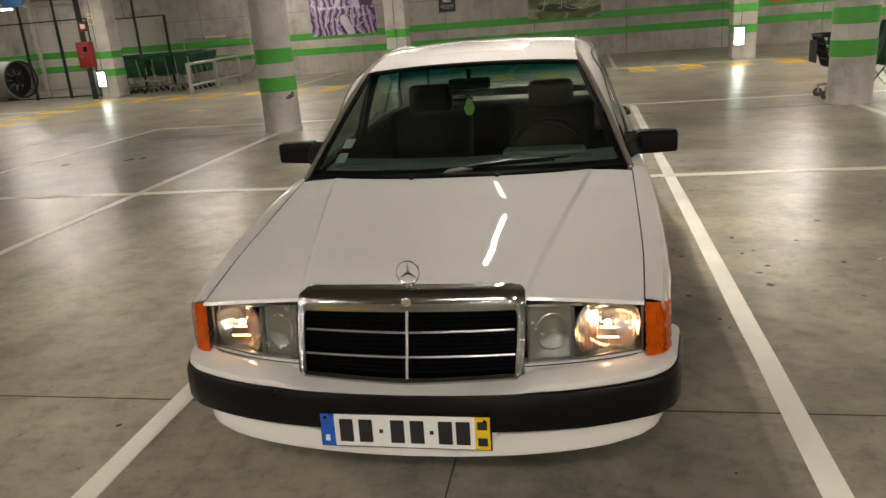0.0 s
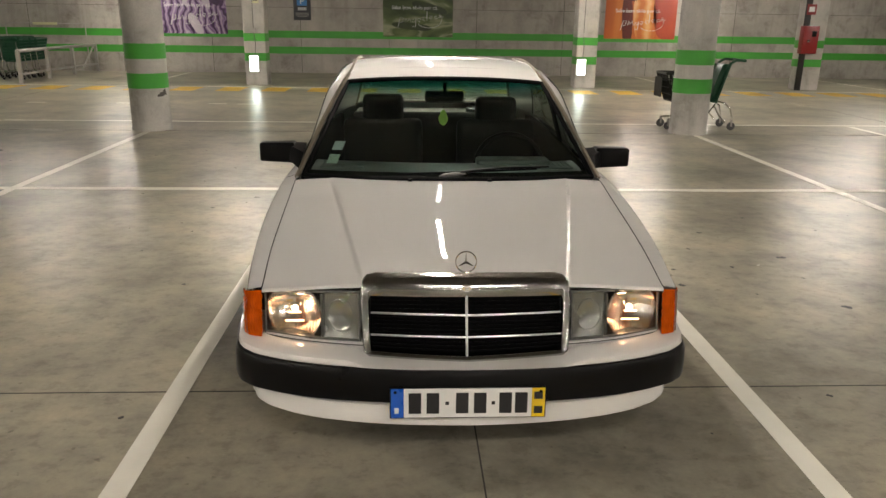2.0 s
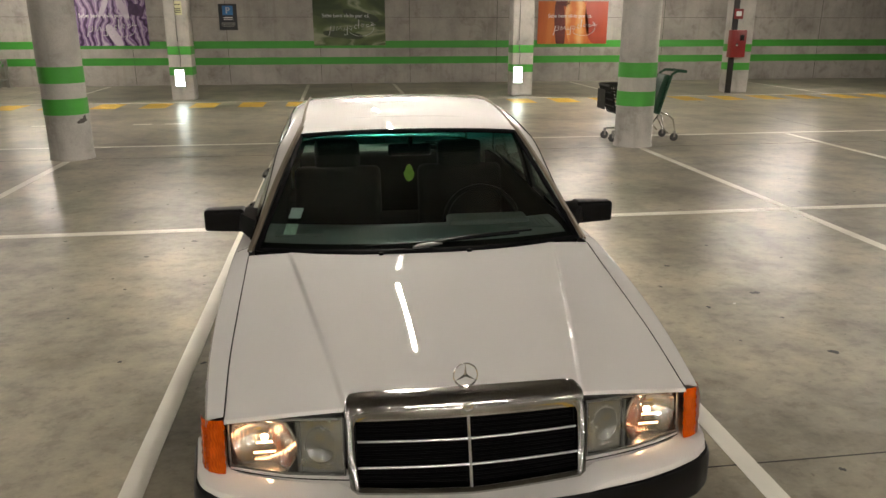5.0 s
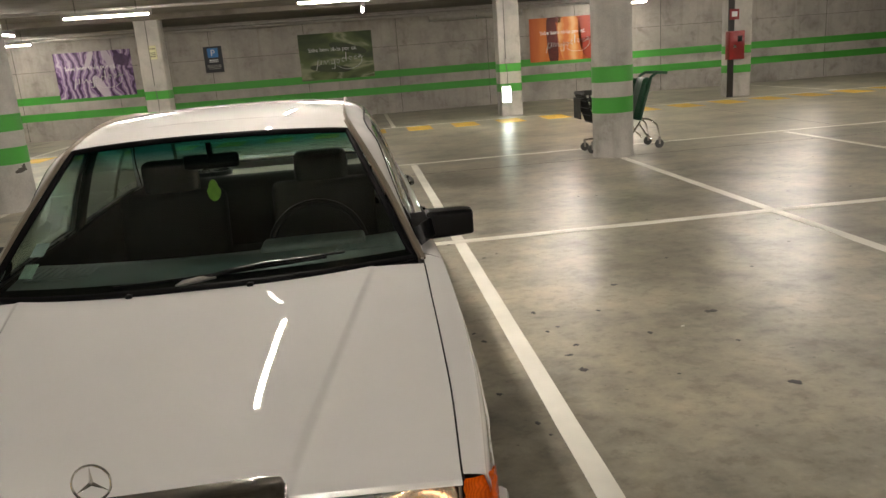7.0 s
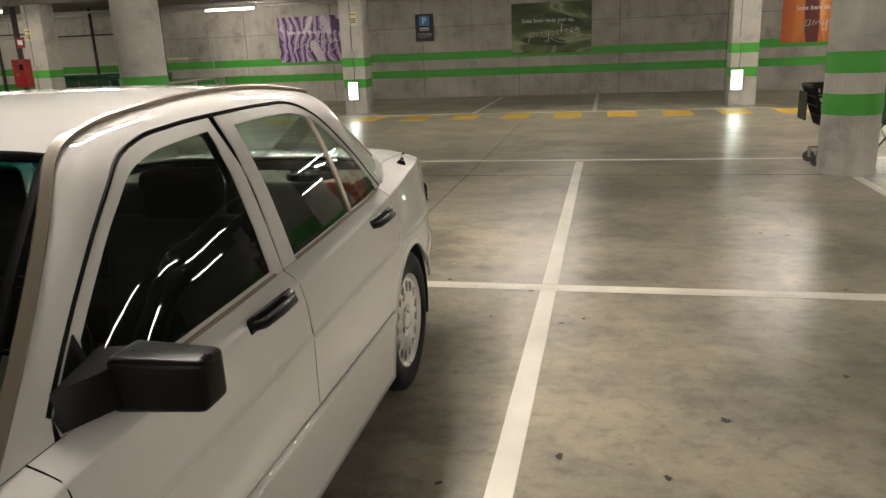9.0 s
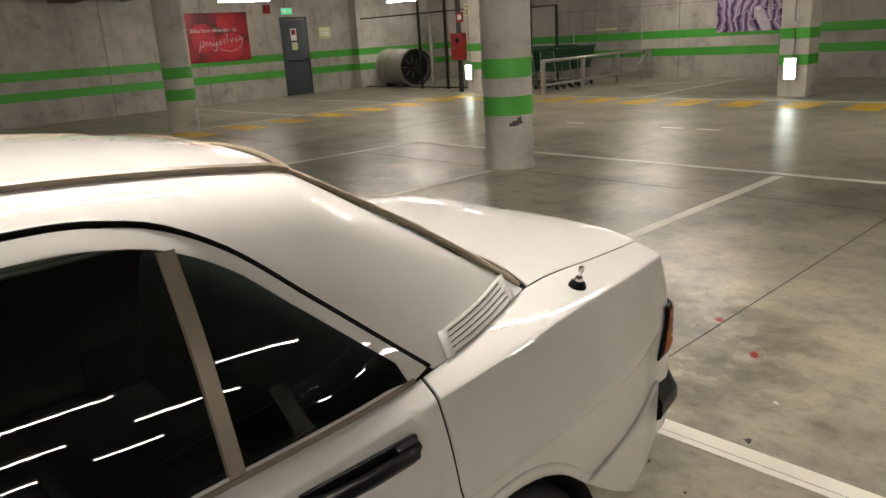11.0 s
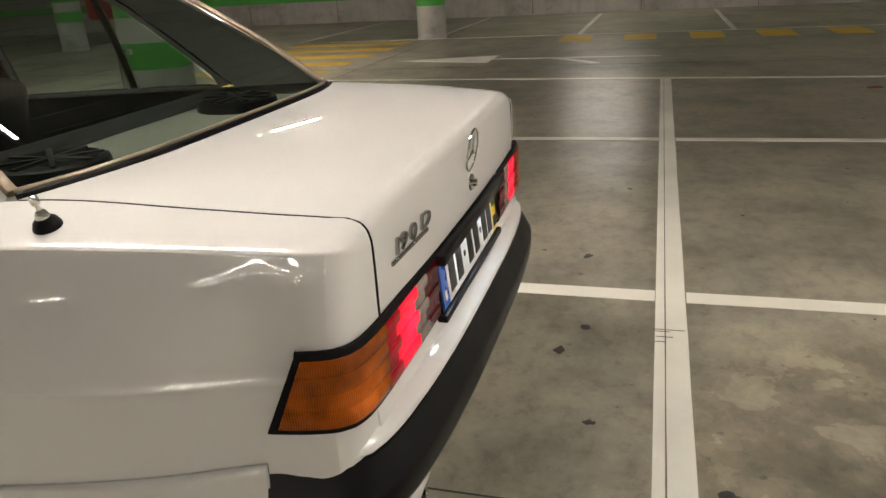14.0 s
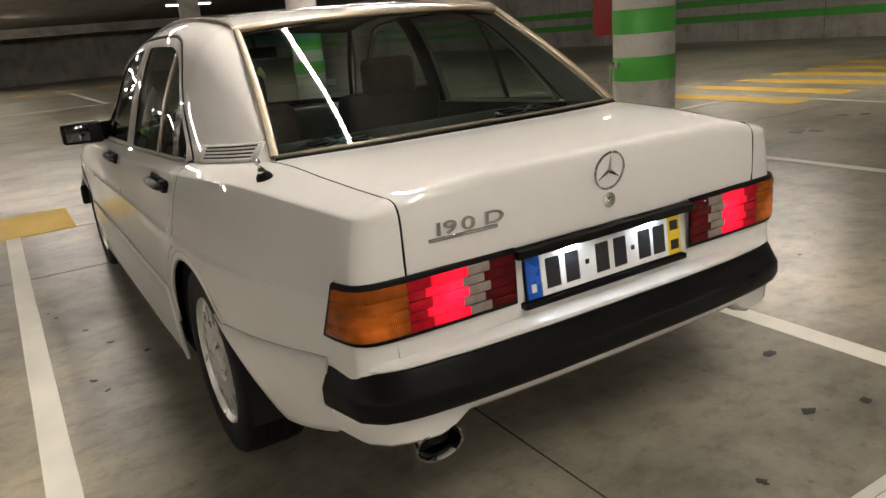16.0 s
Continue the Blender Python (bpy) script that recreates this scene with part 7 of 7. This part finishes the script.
for z in (.77, .22):
    for a, b in zip(pts, pts[1:]):
        d = Vector((b[0] - a[0], b[1] - a[1], 0))
        part("rail_beam", tube([(a[0], a[1], z), (b[0], b[1], z)], .04 if z > .5 else .03, 4), STEEL, rl)
part("rail_brace", tube([(-9.7, 20.3, .1), (-9.67, 21.2, .75)], .03, 4), STEEL, rl)
r2 = thing("trolley_rail", "grey galvanised steel rail of the trolley park", "rail", "trolley park rails", (-3.2, .4, 0))
for x, y in ((-9.7, 17.2), (-9.72, 19.0), (-9.66, 20.6)):
    part("rail_post", box((x - .04, y - .04, 0), (x + .04, y + .04, .80)), STEEL, r2)
for z in (.77, .22):
    part("rail_beam", tube([(-9.7, 17.2, z), (-9.72, 19.0, z), (-9.66, 20.6, z)], .035, 4), STEEL, r2)
hp = thing("wall_hoop", "thin steel hoop barrier by the wall", "rail")
part("hoop", tube([(-12.1, 21.1, 0), (-12.1, 21.1, 1.38), (-9.8, 21.1, 1.38), (-9.8, 21.1, 0)], .022, 6), STEEL, hp)
part("hoop_band", box((-11.3, 21.07, 1.34), (-10.6, 21.09, 1.41), .004), CREAM, hp)


def trolley(x, y, turn):
    """Deep plastic basket on a bent tube frame with four castors; its handle at -x."""
    t = thing("shopping_trolley", "dark green plastic shopping trolley nested in the trolley park", "shopping trolley", "trolleys in the park")
    # basket: tapered ribs and a floor
    bm = bmesh.new()
    low = [(-.24, -.19), (.34, -.14), (.34, .14), (-.24, .19)]
    high = [(-.42, -.28), (.50, -.21), (.50, .21), (-.42, .28)]
    for i in range(4):
        a0, a1, b0, b1 = Vector((*low[i], .46)), Vector((*low[(i + 1) % 4], .46)), Vector((*high[i], 1.0)), Vector((*high[(i + 1) % 4], 1.0))
        for k in range(15):
            f = k / 14
            add_tube(bm, [a0.lerp(a1, f), b0.lerp(b1, f)], .0115, 4)
        for g in (0, .14, .28, .42, .56, .70, .85, 1):
            add_tube(bm, [a0.lerp(b0, g), a1.lerp(b1, g)], .011 if g < 1 else .024, 4)
    part("basket", bm, GREEN_PLASTIC, t, "dark green slatted basket")
    part("basket_floor", box((-.24, -.17, .455), (.34, .17, .470), .004), GREEN_PLASTIC, t)
    part("handle", tube([(-.44, -.27, 1.0), (-.55, -.27, 1.06), (-.55, .27, 1.06), (-.44, .27, 1.0)], .018, 8), GREEN_PLASTIC, t)
    for s in (-1, 1):
        part("frame_tube", tube([(-.40, s * .20, .95), (-.34, s * .21, .5), (-.36, s * .24, .30), (-.30, s * .25, .16), (.30, s * .17, .16), (.42, s * .15, .14)], .014, 8), CHROME, t, "bright frame tube")
        for xx, yy in ((-.33, s * .25), (.42, s * .15)):
            part("castor", lathe([(.0001, -.016), (.05, -.016), (.058, -.008), (.058, .008), (.05, .016), (.0001, .016)], 16, "y", (xx, yy, .059)), TYRE, t, "grey castor")
            part("fork", box((xx - .012, yy - .024, .05), (xx + .012, yy + .024, .15), .004), STEEL, t)
    t.matrix_basis = pose(x, y, 0, 0, 0, turn)
    return t


t0 = trolley(-10.35, 18.0, 92)
for i, (x, y) in enumerate(((-10.36, 18.32), (-10.37, 18.64), (-10.38, 18.96), (-11.1, 18.1), (-11.1, 18.42), (-11.11, 18.74), (-11.85, 17.9), (-11.86, 18.22), (-11.87, 18.54), (-12.4, 18.1), (-12.41, 18.42))):
    copy_thing(t0, pose(x, y, 0, 0, 0, 92 + (i % 3 - 1) * 2))

# ---------------------------------------------------------------- lone small trolley behind the column
lt = thing("basket_trolley", "small green trolley with a dark basket standing behind a column", "shopping trolley", "", (4.35, 9.42, 0))
bm = bmesh.new()
lo = [(-.46, -.20), (-.16, -.18), (-.16, .18), (-.46, .20)]
hi = [(-.60, -.24), (-.12, -.22), (-.12, .22), (-.60, .24)]
for i in range(4):
    a0, a1, b0, b1 = Vector((*lo[i], .44)), Vector((*lo[(i + 1) % 4], .44)), Vector((*hi[i], .86)), Vector((*hi[(i + 1) % 4], .86))
    for k in range(8):
        add_tube(bm, [a0.lerp(a1, k / 7), b0.lerp(b1, k / 7)], .012, 4)
    for g in (0, .25, .5, .75, 1):
        add_tube(bm, [a0.lerp(b0, g), a1.lerp(b1, g)], .013 if g < 1 else .02, 4)
part("basket", bm, BLACK_METAL, lt, "dark slatted plastic basket")
part("basket_panel", box((-.585, -.17, .50), (-.575, .17, .80), .003, 1, Matrix.Translation((-.06, 0, 0))), BLACK_METAL, lt)
for s in (-1, 1):
    part("side_arm", tube([(.22, s * .20, .42), (.30, s * .21, .72), (.38, s * .22, 1.02), (.46, s * .22, 1.07), (.62, s * .20, 1.06)], .022, 8), GREEN_PLASTIC, lt, "green side arm")
rows = [[Vector((x, y, z)) for y in (-.19, -.1, 0, .1, .19)] for x, z in ((.20, .42), (.25, .55), (.29, .72), (.34, .88), (.38, 1.0))]
skin("back_panel", rows, GREEN_PLASTIC, lt, "green plastic back panel", (-2, 0, .7), .05)
for s in (-1, 1):
    rows = [[Vector((x + d, s * .20, z)) for d in (-.11, -.05, .0)] for x, z in ((.22, .44), (.26, .58), (.30, .74), (.35, .90), (.38, 1.0))]
    skin("side_panel", rows, GREEN_PLASTIC, lt, "green plastic side panel", (0, -s * 2, .7), .012)
part("handle", tube([(.60, -.22, 1.065), (.60, .22, 1.065)], .02, 8), GREEN_PLASTIC, lt)
for s in (-1, 1):
    part("frame_tube", tube([(.22, s * .18, .45), (.36, s * .21, .42), (.46, s * .22, .34), (.50, s * .22, .20), (.49, s * .22, .12)], .014, 8), CHROME, lt, "bright bent tube")
    part("frame_tube", tube([(.24, s * .16, .40), (.10, s * .16, .20), (-.30, s * .17, .17), (-.50, s * .18, .16)], .014, 8), CHROME, lt, "bright bent tube")
    part("frame_tube", tube([(.40, s * .21, .12), (.30, s * .20, .22), (.22, s * .17, .36)], .012, 8), CHROME, lt, "bright bent tube")
    for xx, yy in ((.50, s * .22), (-.49, s * .18)):
        part("castor", lathe([(.0001, -.018), (.055, -.018), (.064, -.008), (.064, .008), (.055, .018), (.0001, .018)], 18, "y", (xx, yy, .065)), surface("grey_castor_rubber", (.10, .10, .10), .6), lt, "grey castor")
        part("fork", box((xx - .014, yy - .026, .06), (xx + .014, yy + .026, .17), .004), STEEL, lt)
